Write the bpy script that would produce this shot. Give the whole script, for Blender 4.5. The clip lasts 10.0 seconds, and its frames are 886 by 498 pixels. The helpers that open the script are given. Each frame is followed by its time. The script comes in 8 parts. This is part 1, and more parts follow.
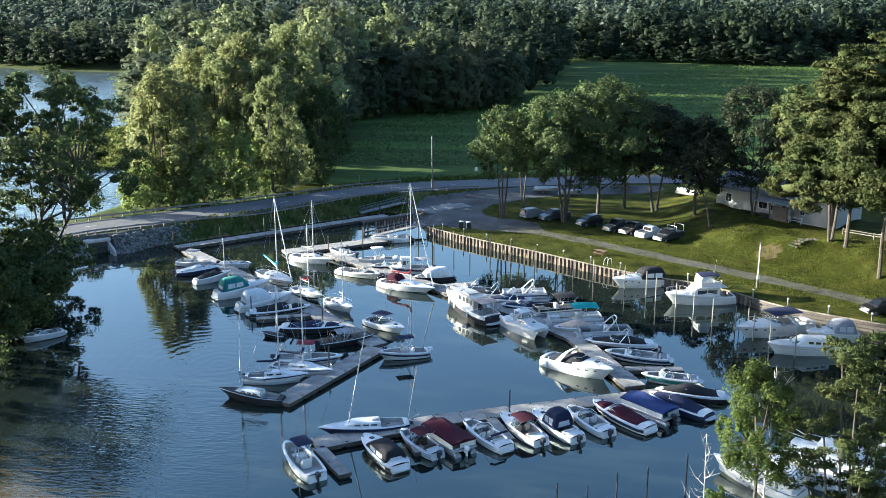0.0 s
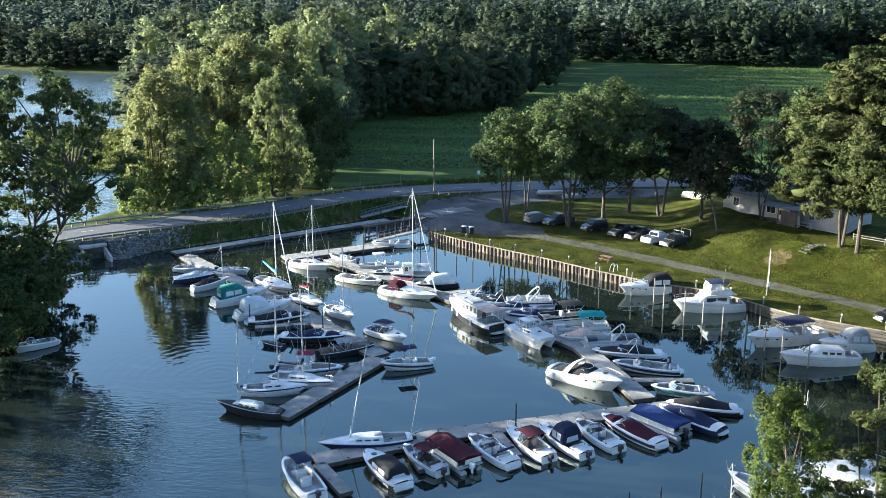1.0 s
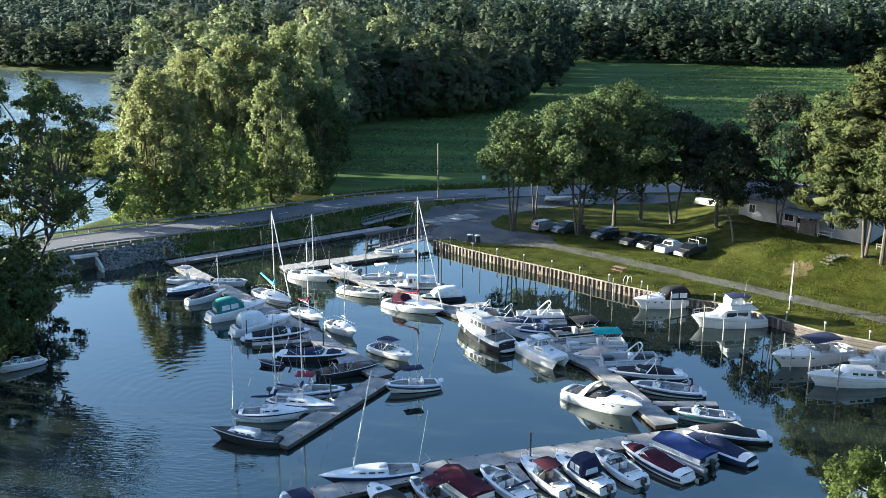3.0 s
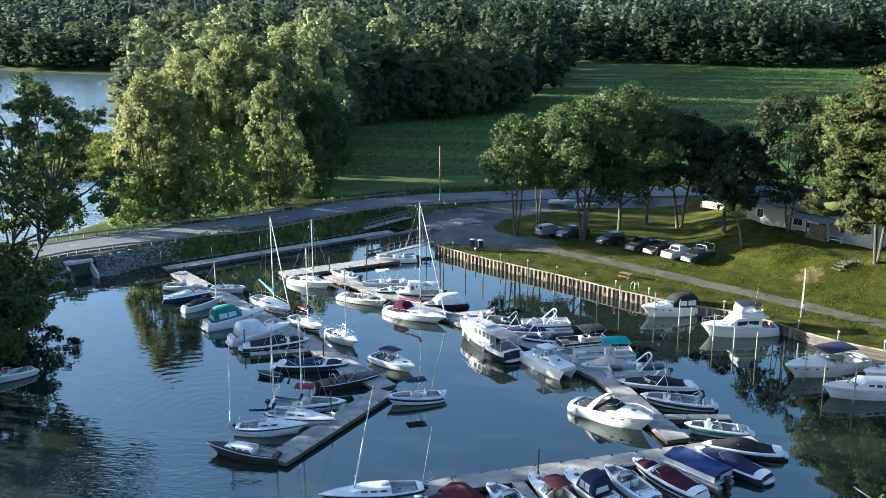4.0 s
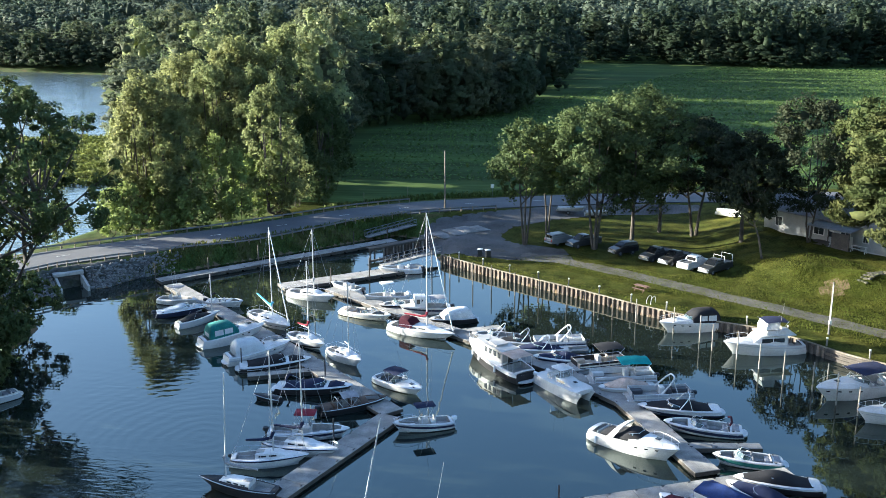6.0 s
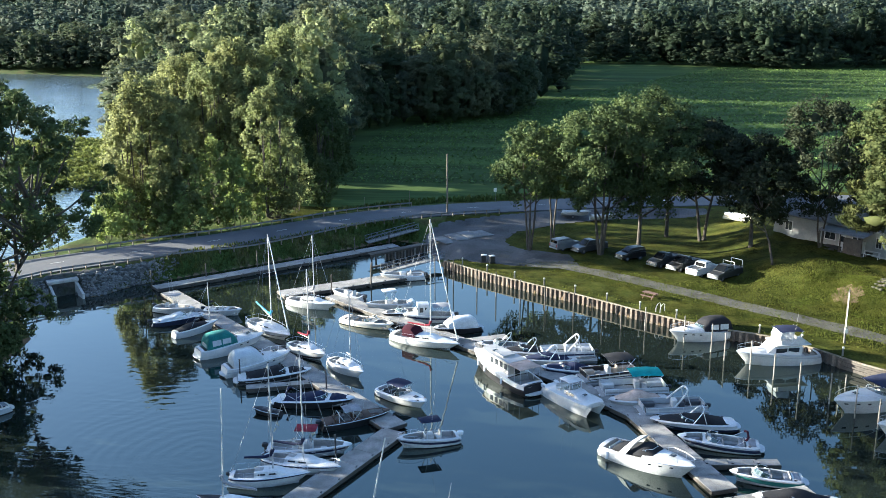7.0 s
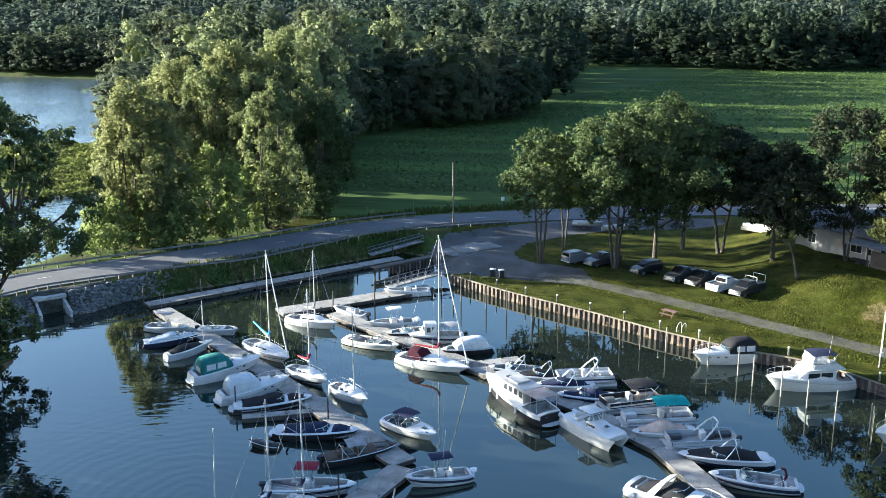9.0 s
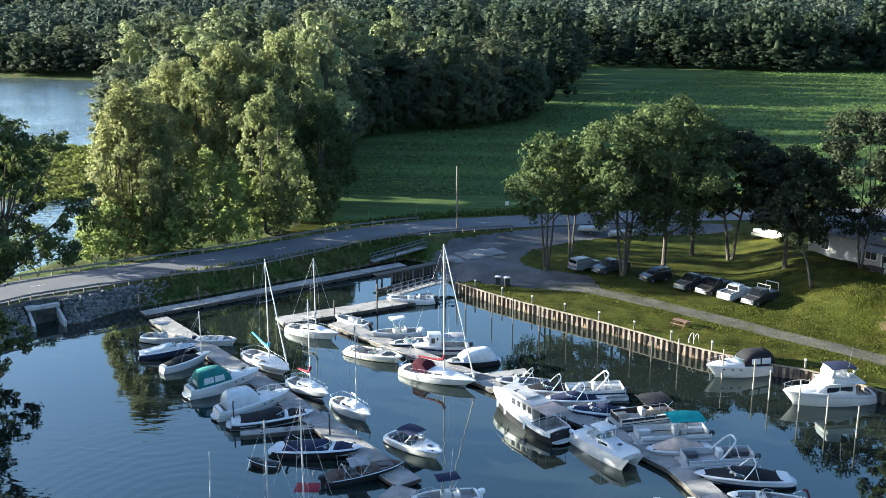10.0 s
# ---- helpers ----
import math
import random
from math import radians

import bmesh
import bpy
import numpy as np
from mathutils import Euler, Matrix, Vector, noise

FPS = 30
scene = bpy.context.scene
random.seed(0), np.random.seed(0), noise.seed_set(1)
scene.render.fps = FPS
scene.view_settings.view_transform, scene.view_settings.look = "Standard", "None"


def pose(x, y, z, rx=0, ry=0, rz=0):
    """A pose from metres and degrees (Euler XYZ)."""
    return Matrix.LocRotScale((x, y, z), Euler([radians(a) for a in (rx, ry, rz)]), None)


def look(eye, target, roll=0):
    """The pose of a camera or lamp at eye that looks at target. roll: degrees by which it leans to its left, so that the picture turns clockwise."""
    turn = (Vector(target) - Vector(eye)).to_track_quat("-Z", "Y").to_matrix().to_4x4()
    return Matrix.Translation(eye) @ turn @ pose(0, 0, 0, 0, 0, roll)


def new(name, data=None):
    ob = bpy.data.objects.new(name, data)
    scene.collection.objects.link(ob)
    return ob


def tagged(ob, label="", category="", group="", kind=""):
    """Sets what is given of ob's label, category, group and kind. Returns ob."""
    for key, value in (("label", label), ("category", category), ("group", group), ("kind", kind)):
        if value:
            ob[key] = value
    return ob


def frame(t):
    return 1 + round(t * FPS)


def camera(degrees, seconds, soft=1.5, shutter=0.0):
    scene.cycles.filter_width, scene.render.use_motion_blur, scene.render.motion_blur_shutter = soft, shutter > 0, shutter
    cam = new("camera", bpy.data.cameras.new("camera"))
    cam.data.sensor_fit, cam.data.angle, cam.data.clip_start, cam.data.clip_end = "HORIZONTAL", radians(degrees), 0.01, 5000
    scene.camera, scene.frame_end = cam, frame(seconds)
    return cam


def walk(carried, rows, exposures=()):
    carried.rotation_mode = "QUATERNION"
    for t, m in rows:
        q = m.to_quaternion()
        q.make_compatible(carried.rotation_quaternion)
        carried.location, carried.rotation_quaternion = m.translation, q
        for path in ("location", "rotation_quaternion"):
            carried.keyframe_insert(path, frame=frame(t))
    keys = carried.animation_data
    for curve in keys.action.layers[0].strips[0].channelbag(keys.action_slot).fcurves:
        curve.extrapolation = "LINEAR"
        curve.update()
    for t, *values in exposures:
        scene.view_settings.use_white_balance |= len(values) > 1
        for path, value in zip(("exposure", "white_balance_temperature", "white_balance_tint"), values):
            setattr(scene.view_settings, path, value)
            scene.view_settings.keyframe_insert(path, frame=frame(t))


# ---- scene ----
cam = camera(48.5, 10.0, soft=0.7)
PATH = [
    (0, (2.615, -5.225, 39.181), (1.52, 4.39, 36.666), 0),
    (0.5, (2.245, -3.765, 39.186), (1.15, 5.855, 36.671), -0),
    (1, (1.883, -2.285, 39.192), (0.788, 7.335, 36.682), -0),
    (1.5, (1.521, -0.799, 39.192), (0.426, 8.816, 36.677), -0),
    (2, (1.145, 0.711, 39.197), (0.06, 10.326, 36.682), -0),
    (2.5, (0.765, 2.24, 39.202), (-0.33, 11.855, 36.687), 0),
    (4, (-0.388, 6.818, 39.197), (-1.478, 16.438, 36.682), -0),
    (4.5, (-0.777, 8.368, 39.207), (-1.862, 17.983, 36.692), -0),
    (5, (-1.191, 9.923, 39.213), (-2.276, 19.538, 36.693), -0),
    (5.5, (-1.622, 11.46, 39.193), (-2.707, 21.075, 36.673), -0),
    (7, (-2.997, 16.19, 39.046), (-4.072, 25.81, 36.536), -0.1),
    (7.5, (-3.448, 17.832, 39.023), (-4.518, 27.457, 36.513), -0.1),
    (8, (-3.89, 19.525, 39.012), (-4.955, 29.145, 36.507), -0.1),
    (8.5, (-4.331, 21.245, 39.005), (-5.396, 30.87, 36.505), -0.1),
    (9, (-4.782, 22.98, 39.003), (-5.852, 32.605, 36.508), -0.1),
    (9.5, (-5.245, 24.708, 39.005), (-6.31, 34.333, 36.515), -0.1),
    (10, (-5.716, 26.431, 39.005), (-6.786, 36.056, 36.515), -0.1),
]
walk(cam, [(t, look(eye, target, roll)) for t, eye, target, roll in PATH], [(0, 3.0, 5350, 10), (10, 3.0, 5350, 10)])

# ---- light ----
SUN_AZ, SUN_EL = radians(173.2), radians(12.1)
SUN_DIR = Vector((math.cos(SUN_AZ) * math.cos(SUN_EL), math.sin(SUN_AZ) * math.cos(SUN_EL), math.sin(SUN_EL)))
world = bpy.data.worlds.new("sky")
scene.world = world
world.use_nodes = True
sky = world.node_tree.nodes.new("ShaderNodeTexSky")
sky.sky_type = "NISHITA"
sky.sun_disc = False
sky.sun_elevation = SUN_EL
sky.sun_rotation = radians(90) - SUN_AZ
sky.air_density, sky.dust_density, sky.ozone_density = 1.0, 1.6, 1.6
back = world.node_tree.nodes["Background"]
world.node_tree.links.new(sky.outputs[0], back.inputs[0])
back.inputs[1].default_value = 0.066
sun = new("sun", bpy.data.lights.new("sun", "SUN"))
sun.data.energy, sun.data.angle, sun.data.color = 4.6, radians(0.55), (1.0, 0.87, 0.62)
sun.matrix_world = look(SUN_DIR * 50, (0, 0, 0))

rng = np.random.default_rng(7)

# ---- materials ----


def material(name, rgb, rough=0.6, metal=0.0, vary=0.15, scale=1.5, fine=12.0, bump=0.0, island=0.0, obj=0.0, translucent=0.0,
             alpha=1.0, spec=0.5, second=None, stretch=(1, 1, 1), coat=0.0, patch=0.55):
    """A surface with colour variation at a broad and a fine scale, in object metres."""
    m = bpy.data.materials.new(name)
    m.use_nodes = True
    nt = m.node_tree
    n, l = nt.nodes, nt.links
    p = n["Principled BSDF"]
    p.inputs["Roughness"].default_value = rough
    p.inputs["Metallic"].default_value = metal
    p.inputs["Specular IOR Level"].default_value = spec
    p.inputs["Coat Weight"].default_value = coat
    geo = n.new("ShaderNodeNewGeometry")
    mp = n.new("ShaderNodeMapping")
    mp.inputs["Scale"].default_value = stretch
    l.new(geo.outputs["Position"], mp.inputs[0])
    a = n.new("ShaderNodeTexNoise")
    a.inputs["Scale"].default_value, a.inputs["Detail"].default_value = scale, 4
    b = n.new("ShaderNodeTexNoise")
    b.inputs["Scale"].default_value, b.inputs["Detail"].default_value = fine, 3
    l.new(mp.outputs[0], a.inputs["Vector"])
    l.new(mp.outputs[0], b.inputs["Vector"])
    add = n.new("ShaderNodeMath")
    add.operation = "ADD"
    l.new(a.outputs["Fac"], add.inputs[0])
    l.new(b.outputs["Fac"], add.inputs[1])
    val = n.new("ShaderNodeMapRange")
    val.inputs["From Min"].default_value, val.inputs["From Max"].default_value = 0.65, 1.35
    val.inputs["To Min"].default_value, val.inputs["To Max"].default_value = 1 - vary * 1.6, 1 + vary * 1.6
    l.new(add.outputs[0], val.inputs["Value"])
    last = val.outputs[0]
    for amount, node, out in ((island, geo, "Random Per Island"), (obj, None, "Random")):
        if amount:
            src = node or n.new("ShaderNodeObjectInfo")
            r = n.new("ShaderNodeMapRange")
            r.inputs["To Min"].default_value, r.inputs["To Max"].default_value = 1 - amount, 1 + amount
            l.new(src.outputs[out], r.inputs["Value"])
            mul = n.new("ShaderNodeMath")
            mul.operation = "MULTIPLY"
            l.new(last, mul.inputs[0])
            l.new(r.outputs[0], mul.inputs[1])
            last = mul.outputs[0]
    mix = n.new("ShaderNodeMix")
    mix.data_type = "RGBA"
    mix.inputs["A"].default_value = (*rgb, 1)
    mix.inputs["B"].default_value = (*(second or rgb), 1)
    if second:
        step = n.new("ShaderNodeMapRange")
        step.inputs["From Min"].default_value, step.inputs["From Max"].default_value = patch - 0.1, patch + 0.1
        c = n.new("ShaderNodeTexNoise")
        c.inputs["Scale"].default_value, c.inputs["Detail"].default_value = scale * 0.6, 5
        l.new(mp.outputs[0], c.inputs["Vector"])
        l.new(c.outputs["Fac"], step.inputs["Value"])
        l.new(step.outputs[0], mix.inputs["Factor"])
    sc = n.new("ShaderNodeVectorMath")
    sc.operation = "SCALE"
    l.new(mix.outputs["Result"], sc.inputs[0])
    l.new(last, sc.inputs["Scale"])
    l.new(sc.outputs[0], p.inputs["Base Color"])
    if bump:
        bp = n.new("ShaderNodeBump")
        bp.inputs["Strength"].default_value, bp.inputs["Distance"].default_value = min(1, bump), 0.05 * max(1, bump)
        l.new(add.outputs[0], bp.inputs["Height"])
        l.new(bp.outputs[0], p.inputs["Normal"])
    if translucent:
        t = n.new("ShaderNodeBsdfTranslucent")
        mx = n.new("ShaderNodeMixShader")
        mx.inputs[0].default_value = translucent
        l.new(sc.outputs[0], t.inputs[0])
        l.new(p.outputs[0], mx.inputs[1])
        l.new(t.outputs[0], mx.inputs[2])
        l.new(mx.outputs[0], n["Material Output"].inputs[0])
    if alpha < 1:
        p.inputs["Alpha"].default_value = alpha
    return m


RINGS = (-33, 92, 0)


def water_material(name, rgb, ripple, rough, choppy=0.0):
    m = bpy.data.materials.new(name)
    m.use_nodes = True
    nt = m.node_tree
    n, l = nt.nodes, nt.links
    p = n["Principled BSDF"]
    p.inputs["Base Color"].default_value = (*rgb, 1)
    # silt stirred up over the south-west shallows
    where = n.new("ShaderNodeNewGeometry")
    gap = n.new("ShaderNodeVectorMath")
    gap.operation = "DISTANCE"
    gap.inputs[1].default_value = (-46, 52, 0)
    l.new(where.outputs["Position"], gap.inputs[0])
    silt = n.new("ShaderNodeMapRange")
    silt.inputs["From Min"].default_value, silt.inputs["From Max"].default_value = 9, 20
    silt.inputs["To Min"].default_value, silt.inputs["To Max"].default_value = 1.0, 0.0
    l.new(gap.outputs["Value"], silt.inputs["Value"])
    tone = n.new("ShaderNodeMix")
    tone.data_type = "RGBA"
    tone.inputs["A"].default_value, tone.inputs["B"].default_value = (*rgb, 1), (0.075, 0.058, 0.032, 1)
    l.new(silt.outputs[0], tone.inputs["Factor"])
    l.new(tone.outputs["Result"], p.inputs["Base Color"])
    p.inputs["Roughness"].default_value = rough
    p.inputs["IOR"].default_value = 1.6
    p.inputs["Specular Tint"].default_value = (0.77, 1.0, 0.92, 1)
    p.inputs["Specular IOR Level"].default_value = 0.7
    geo = n.new("ShaderNodeNewGeometry")
    mp = n.new("ShaderNodeMapping")
    mp.inputs["Rotation"].default_value = (0, 0, radians(6))
    mp.inputs["Scale"].default_value = (0.35, 1.1, 1)
    l.new(geo.outputs["Position"], mp.inputs[0])
    a = n.new("ShaderNodeTexNoise")
    a.inputs["Scale"].default_value, a.inputs["Detail"].default_value, a.inputs["Distortion"].default_value = 0.9, 2, 0.4
    l.new(mp.outputs[0], a.inputs["Vector"])
    # calm and rippled reaches
    c = n.new("ShaderNodeTexNoise")
    c.inputs["Scale"].default_value, c.inputs["Detail"].default_value = 0.035, 2
    l.new(geo.outputs["Position"], c.inputs["Vector"])
    r = n.new("ShaderNodeMapRange")
    r.inputs["From Min"].default_value, r.inputs["From Max"].default_value = 0.42, 0.62
    r.inputs["To Min"].default_value, r.inputs["To Max"].default_value = 0.25 + choppy, 1.0
    l.new(c.outputs["Fac"], r.inputs["Value"])
    # open water to the west takes more of the breeze
    sep = n.new("ShaderNodeSeparateXYZ")
    l.new(geo.outputs["Position"], sep.inputs[0])
    w = n.new("ShaderNodeMapRange")
    w.inputs["From Min"].default_value, w.inputs["From Max"].default_value = -2, -40
    w.inputs["To Min"].default_value, w.inputs["To Max"].default_value = 0.6, 1.5
    l.new(sep.outputs["X"], w.inputs["Value"])
    mul = n.new("ShaderNodeMath")
    mul.operation = "MULTIPLY"
    l.new(a.outputs["Fac"], mul.inputs[0])
    l.new(r.outputs[0], mul.inputs[1])
    both = n.new("ShaderNodeMath")
    both.operation = "MULTIPLY"
    l.new(mul.outputs[0], both.inputs[0])
    l.new(w.outputs[0], both.inputs[1])
    mul = both
    # widening rings from one spot of disturbed water
    off = n.new("ShaderNodeVectorMath")
    off.operation = "SUBTRACT"
    off.inputs[1].default_value = RINGS
    l.new(geo.outputs["Position"], off.inputs[0])
    ring = n.new("ShaderNodeTexWave")
    ring.wave_type, ring.rings_direction = "RINGS", "Z"
    ring.inputs["Scale"].default_value, ring.inputs["Distortion"].default_value, ring.inputs["Detail"].default_value = 0.24, 5.0, 2.0
    l.new(off.outputs[0], ring.inputs["Vector"])
    ln = n.new("ShaderNodeVectorMath")
    ln.operation = "LENGTH"
    l.new(off.outputs[0], ln.inputs[0])
    fade = n.new("ShaderNodeMapRange")
    fade.inputs["From Min"].default_value, fade.inputs["From Max"].default_value = 6, 34
    fade.inputs["To Min"].default_value, fade.inputs["To Max"].default_value = 0.42, 0.0
    l.new(ln.outputs["Value"], fade.inputs["Value"])
    rm = n.new("ShaderNodeMath")
    rm.operation = "MULTIPLY_ADD"
    l.new(ring.outputs["Fac"], rm.inputs[0])
    l.new(fade.outputs[0], rm.inputs[1])
    l.new(mul.outputs[0], rm.inputs[2])
    mul = rm
    # a patch of small wind ripples off the south-west bank
    cat = n.new("ShaderNodeTexNoise")
    cat.inputs["Scale"].default_value, cat.inputs["Detail"].default_value = 2.6, 2
    l.new(mp.outputs[0], cat.inputs["Vector"])
    away = n.new("ShaderNodeVectorMath")
    away.operation = "DISTANCE"
    away.inputs[1].default_value = (-37, 71, 0)
    l.new(where.outputs["Position"], away.inputs[0])
    gust = n.new("ShaderNodeMapRange")
    gust.inputs["From Min"].default_value, gust.inputs["From Max"].default_value = 6, 20
    gust.inputs["To Min"].default_value, gust.inputs["To Max"].default_value = 4.2, 0.0
    l.new(away.outputs["Value"], gust.inputs["Value"])
    more = n.new("ShaderNodeMath")
    more.operation = "MULTIPLY_ADD"
    l.new(cat.outputs["Fac"], more.inputs[0])
    l.new(gust.outputs[0], more.inputs[1])
    l.new(mul.outputs[0], more.inputs[2])
    mul = more
    bp = n.new("ShaderNodeBump")
    bp.inputs["Strength"].default_value, bp.inputs["Distance"].default_value = 1.0, ripple
    l.new(mul.outputs[0], bp.inputs["Height"])
    l.new(bp.outputs[0], p.inputs["Normal"])
    return m


WATER = water_material("basin_water", (0.010, 0.014, 0.012), 0.012, 0.012)
RIVER = water_material("river_water", (0.05, 0.07, 0.075), 0.34, 0.12, 0.2)
LAWN = material("lawn_grass", (0.032, 0.037, 0.0078), 0.9, vary=0.5, scale=0.45, fine=4.0, bump=1.0, second=(0.049, 0.049, 0.0100), spec=0.02)
FIELD = material("crop_field", (0.042, 0.062, 0.022), 0.9, vary=0.30, scale=0.05, fine=0.5, bump=0.6, spec=0.02, stretch=(0.12, 2.2, 1), second=(0.060, 0.090, 0.026))
BANK = material("rough_grass", (0.042, 0.062, 0.016), 0.95, vary=0.35, scale=0.5, fine=4.0, bump=1.0, second=(0.06, 0.056, 0.022), spec=0.05)
DIRT = material("bare_earth", (0.12, 0.085, 0.05), 0.95, vary=0.25, scale=0.6, fine=5.0, bump=0.8, spec=0.2)
ASPHALT = material("asphalt", (0.062, 0.063, 0.070), 0.85, vary=0.18, scale=0.3, fine=9.0, bump=0.3, second=(0.05, 0.05, 0.055))
GRAVEL = material("gravel", (0.060, 0.058, 0.058), 0.9, vary=0.4, scale=0.25, fine=6.0, bump=0.7, second=(0.075, 0.075, 0.076), patch=0.5, spec=0.15)
LANEWAY = material("worn_lane", (0.098, 0.092, 0.084), 0.95, vary=0.3, scale=0.5, fine=5.0, bump=0.6, second=(0.074, 0.068, 0.054), patch=0.58, spec=0.1)
RUBBLE = material("rubble_bank", (0.06, 0.06, 0.058), 0.95, vary=0.4, scale=0.8, fine=3.0, bump=1.5, second=(0.035, 0.04, 0.022), spec=0.2)
LINE = material("road_paint", (0.55, 0.55, 0.5), 0.7, vary=0.25, scale=2)
ROCK = material("riprap_rock", (0.115, 0.113, 0.11), 0.85, vary=0.3, scale=2.0, fine=9, bump=0.6, island=0.35)
CONCRETE = material("concrete", (0.36, 0.35, 0.33), 0.85, vary=0.2, scale=0.9, fine=8, bump=0.3, second=(0.28, 0.27, 0.25))
DOCK = material("weathered_decking", (0.21, 0.20, 0.185), 0.85, vary=0.28, scale=1.0, fine=10, bump=0.4, obj=0.05, second=(0.16, 0.15, 0.135))
TIMBER = material("dark_timber", (0.06, 0.05, 0.04), 0.85, vary=0.3, scale=1.5, fine=9, bump=0.5)
RUST = material("rusted_sheet_pile", (0.092, 0.068, 0.051), 0.85, vary=0.45, scale=1.2, fine=7, bump=0.4, obj=0.25, second=(0.140, 0.112, 0.084))
PILEWOOD = material("piling_wood", (0.165, 0.15, 0.13), 0.85, vary=0.3, scale=1.0, fine=6, bump=0.4, obj=0.3)
GALV = material("galvanised_steel", (0.15, 0.155, 0.165), 0.55, metal=0.5, vary=0.2, scale=2, fine=12)
WOODPOST = material("post_wood", (0.16, 0.125, 0.09), 0.9, vary=0.3, scale=2, fine=9, bump=0.4)
BARK = material("bark", (0.055, 0.045, 0.034), 0.95, vary=0.35, scale=2.0, fine=9, bump=1.0, stretch=(1, 1, 0.3))


def leaves(name, rgb, second, vary=0.25, through_light=0.36, gloss=0.08):
    return material(name, rgb, 0.65, vary=vary, scale=0.25, fine=1.2, island=0.13, obj=0.10, translucent=through_light, second=second, spec=gloss, patch=0.5)


MAPLE = leaves("maple_leaves", (0.050, 0.070, 0.026), (0.066, 0.088, 0.031))
WILLOW = leaves("willow_leaves", (0.148, 0.172, 0.070), (0.164, 0.184, 0.076), 0.25, 0.60)
GOLDWILLOW = leaves("yellow_willow_leaves", (0.160, 0.174, 0.068), (0.176, 0.186, 0.074), 0.25, 0.60)
SHRUB = leaves("shrub_leaves", (0.170, 0.215, 0.062), (0.195, 0.235, 0.070), 0.25, 0.48)
# darker maple leaves: shade from neighbouring trees is put into the colour
SHADEDMAPLE = leaves("shaded_maple_leaves", (0.025, 0.031, 0.018), (0.034, 0.040, 0.022), 0.3, 0.25, 0.03)
WOODS = [leaves("woods_leaves", (0.069, 0.088, 0.046), (0.078, 0.097, 0.050), 0.2, 0.55), leaves("woods_leaves_dark", (0.049, 0.069, 0.034), (0.057, 0.076, 0.038), 0.2, 0.55),
         leaves("woods_leaves_pale", (0.090, 0.105, 0.058), (0.099, 0.112, 0.062), 0.2, 0.55), leaves("woods_leaves_grey", (0.053, 0.069, 0.043), (0.062, 0.076, 0.047), 0.2, 0.55)]
# poplar leaves made extra pale: sunlight on the tall crowns is put into the colour
SUNLITPOPLAR = leaves("sunlit_poplar_leaves", (0.200, 0.228, 0.106), (0.216, 0.240, 0.112), 0.25, 0.6)
BACKWOODS = [leaves("back_leaves", (0.033, 0.049, 0.027), (0.039, 0.056, 0.031), 0.2, 0.55), leaves("back_leaves_dark", (0.024, 0.037, 0.021), (0.029, 0.043, 0.024), 0.2, 0.55),
             leaves("back_leaves_pale", (0.043, 0.059, 0.034), (0.050, 0.067, 0.037), 0.2, 0.55)]
# distance haze is put into these leaf colours: paler and bluer than the nearer woods
HAZYWOODS = [leaves("hazy_leaves", (0.060, 0.082, 0.058), (0.068, 0.09, 0.064), 0.2, 0.55), leaves("hazy_leaves_pale", (0.076, 0.096, 0.070), (0.085, 0.105, 0.076), 0.2, 0.55), leaves("hazy_leaves_dark", (0.048, 0.068, 0.048), (0.055, 0.076, 0.052), 0.2, 0.55)]
PINE = leaves("pine_needles", (0.040, 0.052, 0.018), (0.056, 0.062, 0.022), 0.25, 0.3, 0.04)
REED = leaves("marsh_plants", (0.105, 0.125, 0.030), (0.125, 0.140, 0.036))

# ---- mesh helpers ----


